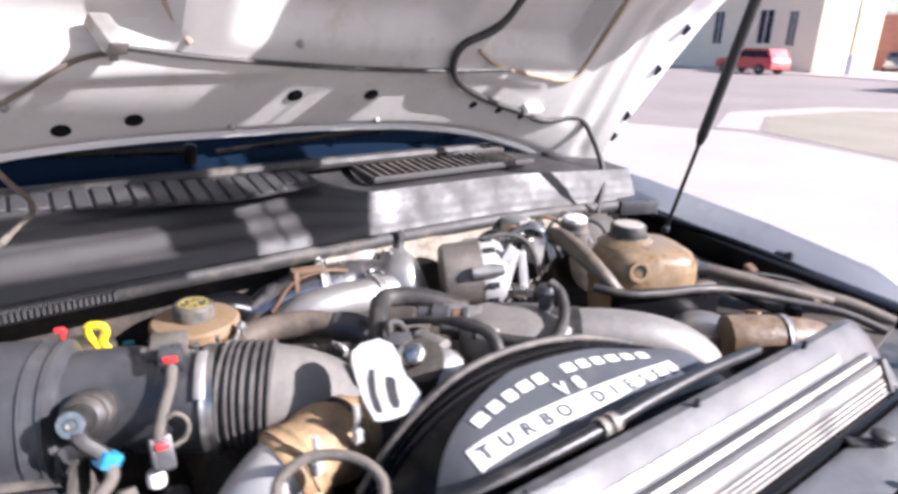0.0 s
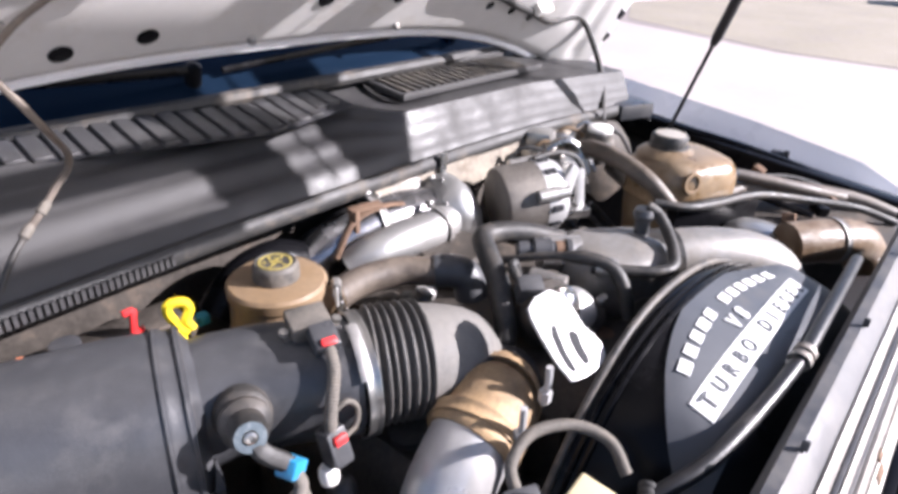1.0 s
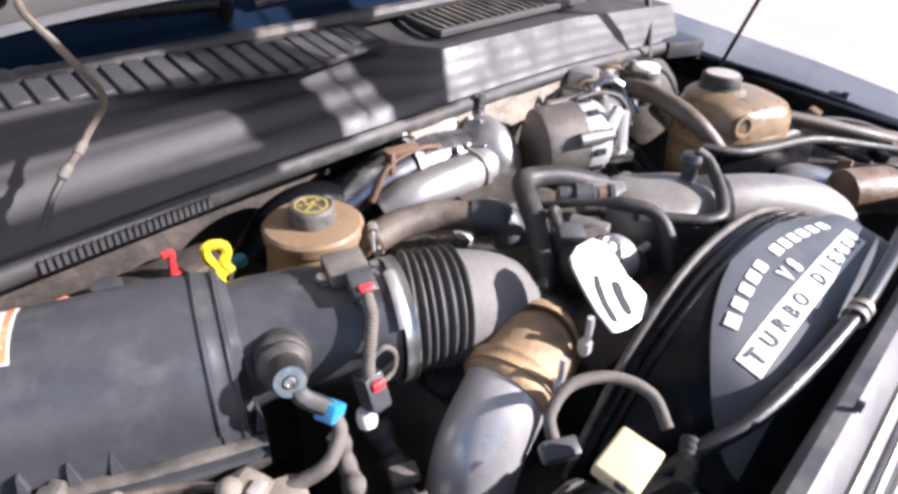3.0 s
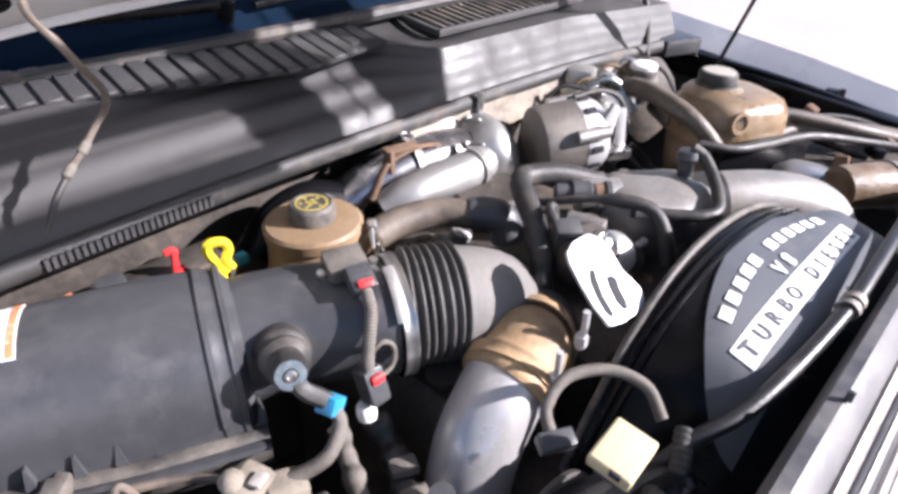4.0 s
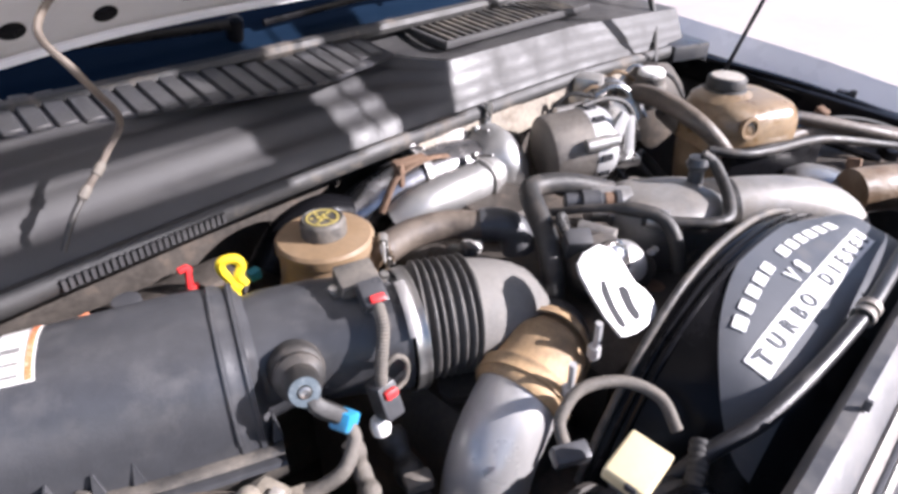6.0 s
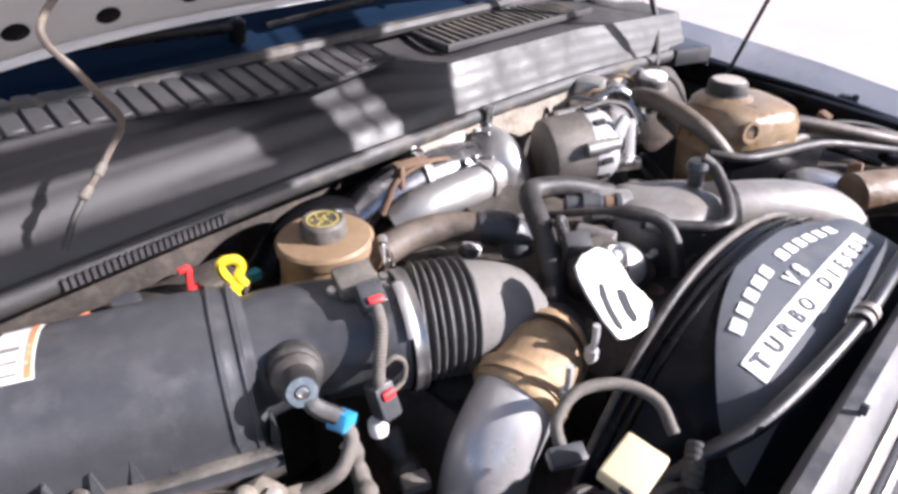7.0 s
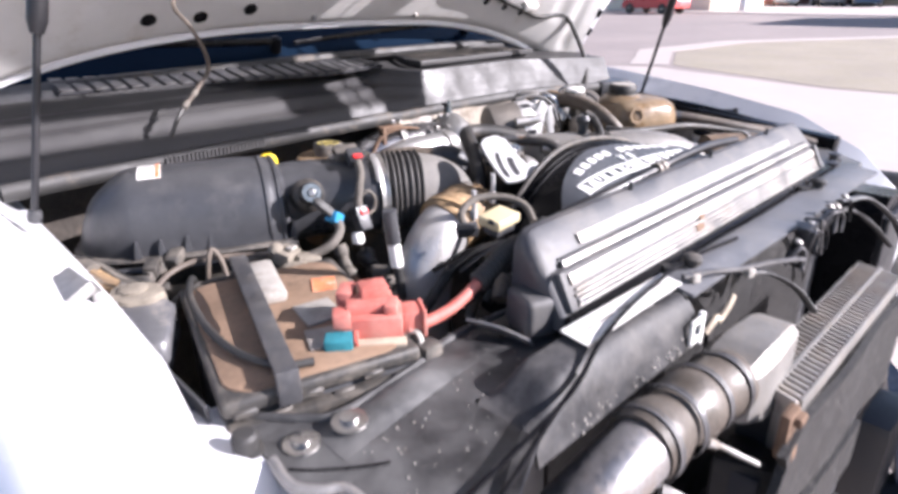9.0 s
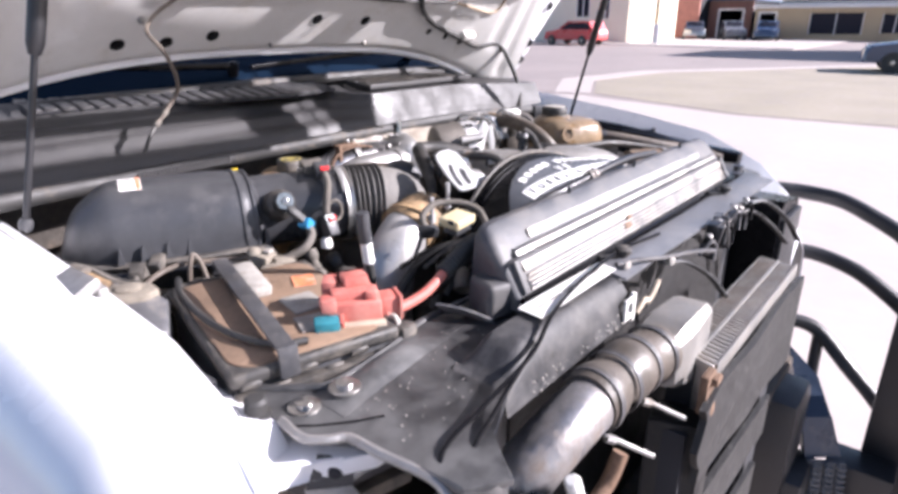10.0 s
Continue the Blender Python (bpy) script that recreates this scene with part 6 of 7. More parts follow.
for at, ax, r in (((0.405, 0.885, 1.243), (1, -0.15, 0), 0.041), ((0.470, 0.82, 1.241), (1, 0.1, 0), 0.031), ((0.515, 0.866, 1.238), (0.9, -0.25, -0.1), 0.045)):
    clamp_band(at, ax, r, 0.012, "dull", turbo, True, 1.3)
part("stud", merge(sweep([(0.555, 0.885, 1.262), (0.560, 0.888, 1.29), (0.563, 0.890, 1.315)], 0.006, 8, 2), lathe([(0.012, -0.004), (0.012, 0.004)], (0.556, 0.886, 1.272), (0, 0, 1), 6)), "steel", turbo)
part("bracket", merge(box(0.375, 0.868, 1.286, 0.05, 0.016, 0.008, 0.002, rz=-12), box(0.355, 0.868, 1.272, 0.008, 0.016, 0.034, 0.002)), "rust", turbo, "rusty support bracket")
part("brown_strap", sweep([(0.310, 0.855, 1.235), (0.350, 0.865, 1.272), (0.40, 0.862, 1.282), (0.44, 0.858, 1.276)], 0.0055, 8, 6, squash=0.4), "rust", turbo)
dn = thing("coolant_pipe", (0.20, 0.90, 1.2), "dark rubber-covered pipe behind the reservoir", "pipe")
part("pipe", sweep([(0.16, 0.905, 1.19), (0.20, 0.91, 1.225), (0.25, 0.908, 1.235), (0.29, 0.905, 1.22)], 0.028, 18, 5), "satin", dn)

alt = thing("alternator", (0.63, 0.76, 1.2), "grey cast alternator with a slotted bright end housing", "alternator")
AX = Vector((0.86, -0.48, 0.10)).normalized()
A0 = Vector((0.632, 0.770, 1.258))
part("case", lathe([(0.0, -0.054), (0.048, -0.056), (0.055, -0.052), (0.057, -0.044), (0.057, 0.012)], A0, AX, 36), "castgrey", alt)
part("end_housing", lathe([(0.0575, 0.010), (0.0575, 0.036), (0.050, 0.048), (0.030, 0.054), (0, 0.055)], A0, AX, 32), "bare", alt, "bright slotted end housing")
q = AX.to_track_quat("Z", "Y").to_matrix()
for i in range(12):
    a = 2 * math.pi * i / 12
    p = A0 + q @ Vector((0.0572 * math.cos(a), 0.0572 * math.sin(a), 0.024))
    bm = box(0, 0, 0, 0.006, 0.010, 0.018, 0.001, seg=1)
    bm.transform(Matrix.Translation(p) @ q.to_4x4() @ pose(0, 0, 0, 0, 0, math.degrees(a)))
    part("vent_slot", bm, "dark", alt)
for i in range(3):
    a = 2 * math.pi * (i + 0.3) / 3
    part("ear", lathe([(0.010, -0.02), (0.010, 0.03), (0.006, 0.034), (0, 0.034)], A0 + q @ Vector((0.062 * math.cos(a), 0.062 * math.sin(a), 0.01)), AX, 12), "alu", alt)
for x, y, z, h, tilt in ((0.668, 0.722, 1.268, 0.085, 12), (0.690, 0.712, 1.272, 0.070, -8), (0.652, 0.716, 1.300, 0.045, 30)):
    part("stay", box(x, y, z, 0.014, 0.010, h, 0.003, ry=tilt, rz=-25), "bare", alt, "bright bolted stay")
part("foot", box(0.675, 0.715, 1.238, 0.060, 0.030, 0.016, 0.004, rz=-28), "alubright", alt)
part("lead", sweep([(0.645, 0.775, 1.318), (0.69, 0.76, 1.322), (0.725, 0.74, 1.305), (0.74, 0.72, 1.25)], 0.0042, 8, 6), "hose", alt)

# ---- intake plenum and its elbow ----
plen = thing("intake_plenum", (0.56, 0.56, 1.2), "dusty cast-aluminium intake plenum", "intake plenum")
part("casting", loft([rrect(0.548, 0.572, w, d, r, z, -38) for w, d, r, z in ((0.10, 0.085, 0.03, 1.17), (0.135, 0.105, 0.045, 1.20), (0.155, 0.12, 0.055, 1.245), (0.158, 0.122, 0.058, 1.262), (0.150, 0.112, 0.05, 1.274), (0.11, 0.075, 0.03, 1.283), (0.05, 0.03, 0.012, 1.286))]), "greyalu", plen, angle=60)
part("sensor_port", lathe([(0.010, 0), (0.010, 0.03), (0.013, 0.032), (0.015, 0.038), (0.012, 0.046), (0, 0.048)], (0.592, 0.560, 1.272), (0, 0.05, 1), 16), "plastic", plen)
part("inlet", lathe([(0.026, -0.02), (0.026, 0.03), (0.023, 0.032)], (0.498, 0.622, 1.262), (-0.7, 0.7, 0.05), 20), "alu", plen)
pipe = thing("intake_pipe", (0.70, 0.46, 1.2), "smooth grey metal charge pipe curving down beside the shroud", "charge pipe")
part("pipe", sweep([(0.600, 0.545, 1.246), (0.64, 0.510, 1.252), (0.685, 0.470, 1.250), (0.725, 0.435, 1.236), (0.752, 0.412, 1.205), (0.765, 0.400, 1.15), (0.768, 0.395, 1.08)], 0.037, 26, 7), "greyalu", pipe)
part("boot", sweep([(0.585, 0.558, 1.240), (0.60, 0.545, 1.246), (0.625, 0.523, 1.250)], 0.040, 24, 4), "hose", pipe, "dusty hose boot")

# ---- hoses and valves over the middle ----
h1 = thing("breather_hose", (0.41, 0.64, 1.25), "dusty black rubber breather hose bent over the valley", "hose")
part("hose", sweep([(0.508, 0.632, 1.276), (0.462, 0.665, 1.292), (0.425, 0.684, 1.296), (0.402, 0.682, 1.296), (0.380, 0.655, 1.290), (0.362, 0.625, 1.274), (0.345, 0.600, 1.245), (0.335, 0.59, 1.215)], 0.0135, 14, 6), "hose", h1)
vl = thing("check_valve", (0.465, 0.636, 1.25), "black plastic inline check valve", "valve")
part("body", lathe([(0.008, -0.032), (0.011, -0.030), (0.011, -0.012), (0.0145, -0.010), (0.0145, 0.012), (0.011, 0.014), (0.011, 0.030), (0.014, 0.032), (0.014, 0.038), (0.009, 0.040)], (0.466, 0.636, 1.276), (0.72, -0.69, 0), 18), "plastic", vl)
part("collar", lathe([(0.0115, -0.006), (0.0115, 0.006), (0.010, 0.007)], (0.483, 0.619, 1.276), (0.72, -0.69, 0), 18), "rust", vl)
h2 = thing("vacuum_hose", (0.46, 0.56, 1.24), "thin dusty rubber hose looping over the engine", "hose")
part("hose", sweep([(0.415, 0.665, 1.268), (0.44, 0.615, 1.284), (0.466, 0.572, 1.288), (0.478, 0.543, 1.282), (0.476, 0.522, 1.262), (0.470, 0.508, 1.23)], lambda u: 0.0050 + 0.0038 * ss(0.35, 0.5, u), 12, 6), "hose", h2)
h3 = thing("vacuum_hose", (0.55, 0.50, 1.24), "bent dusty rubber hose joined to the plenum port", "hose")
part("hose", sweep([(0.470, 0.566, 1.276), (0.496, 0.525, 1.277), (0.518, 0.500, 1.278), (0.540, 0.492, 1.280), (0.566, 0.505, 1.287), (0.590, 0.525, 1.297), (0.600, 0.545, 1.312), (0.594, 0.560, 1.322)], 0.0076, 12, 6), "hose", h3)
part("joint", lathe([(0.012, -0.012), (0.013, 0), (0.012, 0.012)], (0.481, 0.552, 1.277), (0.5, -0.85, 0), 14), "alu", h3)
egr = thing("valve_actuator", (0.40, 0.58, 1.2), "dark cast valve housing with a wired black plug", "valve")
part("housing", merge(lathe([(0.030, -0.03), (0.036, -0.02), (0.036, 0.02), (0.028, 0.034), (0.012, 0.036), (0, 0.036)], (0.392, 0.575, 1.242), (-0.3, -0.5, 0.8), 24), box(0.42, 0.605, 1.238, 0.07, 0.06, 0.05, 0.012, rz=-40)), "grime", egr)
part("plug", box(0.372, 0.590, 1.277, 0.030, 0.024, 0.028, 0.005, rx=20, rz=-40), "plastic", egr)
part("lead", corrugated([(0.365, 0.598, 1.285), (0.372, 0.615, 1.296), (0.392, 0.625, 1.288), (0.41, 0.63, 1.262)], 0.0045, 0.0058, 16, 8), "rubber", egr)
part("cover", lathe([(0.022, -0.02), (0.026, -0.01), (0.026, 0.012), (0.014, 0.02), (0, 0.021)], (0.410, 0.552, 1.248), (-0.2, -0.6, 0.75), 20), "alu", egr)
part("solenoid", sweep([(0.419, 0.618, 1.262), (0.430, 0.576, 1.262)], 0.013, 14, 2), "dull", egr, "dull metal solenoid")
part("gasket", box(0.494, 0.599, 1.250, 0.026, 0.018, 0.006, 0.002, rx=20, rz=-30), "dustylabel", egr, "cream gasket edge")
for at in ((0.472, 0.622, 1.262), (0.477, 0.610, 1.262), (0.509, 0.582, 1.275), (0.525, 0.577, 1.275), (0.464, 0.545, 1.240), (0.474, 0.545, 1.240)):
    part("bolt", lathe([(0.0055, -0.004), (0.0055, 0.004), (0.004, 0.005), (0, 0.005)], at, (-0.2, -0.3, 0.9), 6), "steel", egr)
part("pod", lathe([(0.020, -0.02), (0.024, -0.01), (0.024, 0.006), (0.012, 0.014), (0, 0.015)], (0.447, 0.552, 1.225), (-0.3, -0.4, 0.85), 18), "grime", egr)
h4 = thing("heater_hose", (0.83, 0.66, 1.24), "thick dusty grey heater hose bending to the firewall", "hose")
part("hose", sweep([(0.852, 0.835, 1.25), (0.835, 0.80, 1.283), (0.818, 0.752, 1.297), (0.796, 0.695, 1.296), (0.784, 0.648, 1.286), (0.790, 0.618, 1.266), (0.805, 0.595, 1.235)], lambda u: 0.0160 - 0.003 * ss(0.6, 0.9, u), 14, 6), "oldhose", h4)
h5 = thing("coolant_hose", (0.95, 0.54, 1.22), "long black coolant hose along the fender", "hose")
part("hose", sweep([(0.752, 0.612, 1.262), (0.785, 0.570, 1.258), (0.840, 0.545, 1.256), (0.90, 0.522, 1.257), (0.96, 0.500, 1.250), (1.03, 0.45, 1.236), (1.10, 0.38, 1.222), (1.14, 0.32, 1.20)], 0.0070, 12, 6), "hose", h5)
part("branch", sweep([(0.985, 0.578, 1.262), (1.02, 0.535, 1.254), (1.07, 0.475, 1.240), (1.14, 0.41, 1.22)], 0.0110, 10, 6), "oldhose", h5, "dirty brown branch hose")
bst = thing("brake_booster", (0.93, 0.82, 1.2), "round brake booster and fluid cup by the firewall", "brake booster")
part("drum", lathe([(0.03, -0.05), (0.075, -0.045), (0.085, -0.02), (0.085, 0.01), (0.06, 0.035), (0.02, 0.04)], (1.02, 0.84, 1.205), (0, -1, 0.15), 30), "grime", bst)
part("fluid_cup", lathe([(0.028, -0.04), (0.030, 0.0), (0.026, 0.004), (0.026, 0.016), (0.022, 0.02), (0, 0.021)], (0.905, 0.800, 1.285), (0, 0, 1), 22), "dusty", bst)
part("cup_cap", lathe([(0.024, 0), (0.024, 0.006), (0.020, 0.009), (0, 0.009)], (0.905, 0.800, 1.304), (0, 0, 1), 20), "sticker", bst, "dusty pale cap")
part("cylinder", sweep([(0.93, 0.77, 1.24), (0.905, 0.73, 1.235), (0.885, 0.70, 1.232)], 0.024, 16, 3), "alu", bst)
clut = thing("sensor_block", (0.80, 0.86, 1.25), "cluster of rusty brackets and sensor plugs by the firewall", "bracket")
part("block", merge(box(0.815, 0.872, 1.283, 0.05, 0.05, 0.05, 0.012, rz=20), box(0.78, 0.85, 1.262, 0.06, 0.04, 0.05, 0.01, rz=-15)), "alu", clut)
part("plug", merge(box(0.84, 0.835, 1.275, 0.034, 0.024, 0.026, 0.004, rz=30), box(0.862, 0.86, 1.282, 0.028, 0.022, 0.022, 0.004, rz=-20)), "plastic", clut)
part("bracket", merge(box(0.80, 0.80, 1.262, 0.014, 0.05, 0.05, 0.004, rz=20, ry=15), box(0.835, 0.785, 1.25, 0.016, 0.02, 0.07, 0.004, ry=25), box(0.76, 0.82, 1.285, 0.05, 0.012, 0.012, 0.003, rz=-30)), "alubright", clut)
part("pipe", sweep([(0.77, 0.83, 1.29), (0.795, 0.81, 1.305), (0.815, 0.79, 1.29), (0.82, 0.77, 1.25)], 0.0085, 10, 5), "alubright", clut)
for i in range(7):
    x, y = 0.74 + 0.035 * i, 0.86 - 0.018 * ((i * 5) % 4)
    part("wire", sweep([(x - 0.03, y + 0.02, 1.26), (x, y, 1.292 + 0.008 * (i % 3)), (x + 0.025, y - 0.03, 1.285), (x + 0.03, y - 0.06, 1.25)], 0.0038, 6, 5), ("rubber", "tan", "steel")[i % 3], clut)
far = thing("radiator_inlet", (0.93, 0.43, 1.15), "silver pipe flange and brown dusty hose by the far fender", "pipe")
part("dome", lathe([(0.0, -0.04), (0.045, -0.035), (0.052, -0.005), (0.050, 0.012), (0.034, 0.024), (0, 0.028)], (0.872, 0.480, 1.205), (0.1, 0.0, 1), 28), "alu", far)
part("hose", sweep([(0.838, 0.428, 1.226), (0.870, 0.405, 1.228), (0.915, 0.375, 1.225), (0.955, 0.352, 1.215), (0.99, 0.335, 1.18)], 0.034, 22, 6), "brownhose", far, "brown dusty hose")
clamp_band((0.905, 0.381, 1.2265), (0.82, -0.55, 0), 0.0352, 0.008, "dull", far, False)

tangle = thing("hose_bundle", (1.08, 0.50, 1.2), "tangled black hoses, leads and plugs along the far fender", "hoses")
rnd = random.Random(11)
part("pipe", sweep([(0.955, 0.575, 1.225), (1.02, 0.545, 1.235), (1.09, 0.485, 1.232), (1.16, 0.40, 1.218), (1.20, 0.33, 1.195)], 0.0125, 12, 6), "oldhose", tangle, "dusty brown pipe")
for i in (0, 6):
    x, y = 0.96 + 0.024 * i, 0.60 - 0.022 * (i % 4)
    part("lead", sweep([(x - 0.07, y + 0.03, 1.195 + 0.004 * i), (x - 0.02, y + rnd.uniform(-0.02, 0.02), 1.222 + rnd.uniform(0, 0.022)), (x + 0.05, y - 0.07 + rnd.uniform(-0.02, 0.02), 1.218 + rnd.uniform(0, 0.02)), (x + 0.11, y - 0.16, 1.196)],
                       rnd.choice((0.0038, 0.005, 0.0068)), 8, 6), rnd.choice(("rubber", "hose", "satin")), tangle)
for i in range(9):
    x, y = rnd.uniform(0.95, 1.16), rnd.uniform(0.40, 0.60)
    part("plug", box(x, y, 1.215 + rnd.uniform(0, 0.012), rnd.uniform(0.018, 0.034), rnd.uniform(0.014, 0.024), 0.018, 0.003, rx=rnd.uniform(-20, 20), ry=rnd.uniform(-20, 20), rz=rnd.uniform(0, 90)), rnd.choice(("plastic", "dusty", "hose", "rust", "satin")), tangle)
part("tray", box(1.08, 0.48, 1.185, 0.26, 0.34, 0.02, 0.006, rz=8), "grime", tangle)
part("rubber_strip", sweep([(1.215, 0.83, 1.262), (1.235, 0.66, 1.246), (1.238, 0.50, 1.226), (1.225, 0.36, 1.196)], 0.012, 8, 6, squash=0.6), "satin", tangle, "glossy black rubber strip")

# ---- dipsticks ----
dy = thing("dipstick", (0.074, 0.818, 1.22), "yellow dipstick pull ring", "dipstick")
part("ring", sweep([(0.079, 0.812, 1.254), (0.073, 0.816, 1.265), (0.067, 0.820, 1.278), (0.068, 0.819, 1.290), (0.080, 0.813, 1.291), (0.085, 0.811, 1.282), (0.080, 0.812, 1.269), (0.085, 0.810, 1.258)], 0.0034, 6, 6, squash=1.6), "yellow", dy)
part("stem", sweep([(0.074, 0.816, 1.262), (0.076, 0.82, 1.22), (0.08, 0.83, 1.10)], 0.006, 8, 4), "yellow", dy)
dr = thing("dipstick", (0.04, 0.845, 1.2), "small red plastic dipstick handle", "dipstick")
part("handle", merge(box(0.042, 0.846, 1.270, 0.007, 0.006, 0.026, 0.002, ry=8), box(0.039, 0.847, 1.282, 0.012, 0.006, 0.006, 0.002), box(0.045, 0.845, 1.258, 0.011, 0.006, 0.006, 0.002)), "redclip", dr)
part("stem", sweep([(0.042, 0.846, 1.258), (0.044, 0.85, 1.20), (0.05, 0.855, 1.10)], 0.005, 8, 4), "steel", dr)
fz = thing("fuse_block", (0.0, 0.86, 1.2), "dark wiring block with green and orange plugs behind the air filter", "fuse block")
part("block", box(0.02, 0.872, 1.215, 0.16, 0.05, 0.07, 0.008), "grime", fz)
part("plug", box(0.112, 0.845, 1.240, 0.014, 0.012, 0.012, 0.002), "teal", fz, "dusty green plug")
part("plug", box(-0.075, 0.858, 1.262, 0.05, 0.014, 0.010, 0.003, rz=10), "orange", fz, "orange wire conduit")
part("plug", lathe([(0.015, 0), (0.014, 0.02), (0, 0.022)], (-0.02, 0.852, 1.252), (0, 0, 1), 14), "plastic", fz)

# ---- battery ----
bat = thing("battery", (-0.125, 0.46, 1.02), "dust-caked brown battery with red terminal covers", "battery")
BM = pose(-0.114, 0.453, 0, 0, 0, -15)


def bat_part(name, bm, mat, label=""):
    bm.transform(BM)
    return part(name, bm, mat, bat, label)


bat_part("case", box(0, 0, 1.105, 0.184, 0.256, 0.18, 0.010), "plastic")
bat_part("lid", box(0, 0, 1.204, 0.192, 0.264, 0.016, 0.006, seg=3), "dusty", "dusty black lid rim")
bat_part("lid_top", loft([rrect(0, 0, 0.176, 0.248, 0.03, 1.205, 0), rrect(0, 0, 0.176, 0.248, 0.03, 1.2135, 0), rrect(0, 0, 0.172, 0.244, 0.028, 1.2145, 0)]), "battery", "dust-brown lid")
for i in range(6):
    bat_part("front_slot", box(-0.076 + 0.030 * i, -0.1315, 1.198 - 0.010 * (i % 2), 0.022, 0.006, 0.008, 0.002, seg=1), "dusty")
bat_part("front_ledge", box(0, -0.132, 1.184, 0.188, 0.016, 0.012, 0.004), "dusty")
bat_part("front_ledge", box(0, -0.136, 1.160, 0.190, 0.018, 0.010, 0.004), "dusty")
bat_part("vent_cap", box(-0.004, 0.082, 1.2205, 0.036, 0.102, 0.016, 0.007, rz=-4), "palebox", "pale dust-covered vent cap")
bat_part("orange_label", box(0.058, 0.050, 1.2152, 0.028, 0.034, 0.0015, 0, rz=-14), "orange", "torn orange label")
bat_part("grey_label", box(0.030, -0.015, 1.2155, 0.042, 0.050, 0.003, 0.001, rz=3), "palebox", "pale grey torn label")
bat_part("grey_label", box(0.020, -0.072, 1.2155, 0.040, 0.040, 0.003, 0.001, rz=-8), "dull")
part("stain", prism([(-0.158, 0.586), (-0.160, 0.562), (-0.167, 0.53), (-0.175, 0.504), (-0.178, 0.485), (-0.182, 0.470), (-0.192, 0.457), (-0.193, 0.48), (-0.186, 0.517), (-0.175, 0.553)], 1.2146, 1.2150), "wet", bat, "dark soaked stain")
strap = thing("battery_strap", (-0.15, 0.45, 1.22), "black steel hold-down strap across the battery", "strap")
part("bar", box(-0.1395, 0.4665, 1.2275, 0.021, 0.284, 0.0040, 0.0015, rz=-18.6), "strap", strap)
part("end", box(-0.0940, 0.6035, 1.219, 0.021, 0.005, 0.026, 0.002, rx=12, rz=-18.6), "strap", strap)
part("end", box(-0.1855, 0.3305, 1.215, 0.021, 0.005, 0.034, 0.002, rx=-6, rz=-18.6), "strap", strap)
term = thing("terminal_cover", (-0.06, 0.37, 1.21), "faded red rubber terminal cover with fused cable clamps", "terminal cover")
TC = pose(-0.073, 0.362, 0, 0, 0, -38)                   # the cover's own frame, turned with the battery post


def cover_block(name, x, y, z, sx, sy, sz, bevel=0.003, rx=0, ry=0, rz=0, mat="red", label=""):
    bm = box(x, y, z, sx, sy, sz, bevel, rx, ry, rz, seg=2)
    bm.transform(TC)
    return part(name, bm, mat, term, label)


cover_block("boot", 0.004, 0.002, 1.2215, 0.062, 0.042, 0.030, 0.004)
cover_block("boot_shoulder", 0.002, 0.010, 1.2390, 0.050, 0.034, 0.014, 0.004, rz=6)
cover_block("boot_peak", 0.006, 0.022, 1.2500, 0.030, 0.026, 0.014, 0.004, rz=14)
cover_block("boot_hinge", -0.022, 0.026, 1.2430, 0.018, 0.030, 0.018, 0.004, rz=-8)
cover_block("boot_tab", -0.026, -0.010, 1.2350, 0.018, 0.022, 0.016, 0.003, rz=4)
cover_block("boot_tab", 0.024, 0.000, 1.2400, 0.014, 0.026, 0.012, 0.003, rz=-4)
cover_block("boot_flap", -0.012, -0.024, 1.2140, 0.005, 0.016, 0.020, 0.0015, rx=18)
cover_block("clamp_block", 0.044, 0.007, 1.2210, 0.022, 0.030, 0.026, 0.004, rz=8)
cover_block("clamp_rim", 0.0560, 0.006, 1.2215, 0.004, 0.033, 0.029, 0.0015, rz=8)
cover_block("post_plate", 0.012, -0.026, 1.2110, 0.052, 0.012, 0.010, 0.002, mat="dustylabel", label="pale moulded post plate")
cover_block("washer", -0.029, -0.028, 1.2150, 0.028, 0.022, 0.020, 0.003, mat="teal", label="teal felt corrosion washer")
part("cable_hook", sweep([(-0.046, 0.335, 1.210), (-0.040, 0.326, 1.212), (-0.041, 0.317, 1.204), (-0.047, 0.312, 1.188)], 0.0042, 10, 5, squash=0.7), "palebox", term, "chalky pale cable clamp")
rc = thing("starter_cable", (0.02, 0.31, 1.23), "thick red cable in a black corrugated sleeve", "cable")
part("cable", sweep([(-0.045, 0.335, 1.214), (-0.012, 0.330, 1.215), (0.018, 0.328, 1.220), (0.045, 0.329, 1.229), (0.07, 0.332, 1.238)], 0.0066, 12, 6), "red", rc)
part("sleeve", corrugated([(0.056, 0.3305, 1.233), (0.085, 0.333, 1.243), (0.115, 0.338, 1.250), (0.15, 0.352, 1.246), (0.19, 0.38, 1.215)], 0.0100, 0.0122, 24, 12), "rubber", rc, "black corrugated sleeve")
gcab = thing("battery_cable", (-0.17, 0.42, 1.21), "black rubber cable lying across the battery lid", "cable")
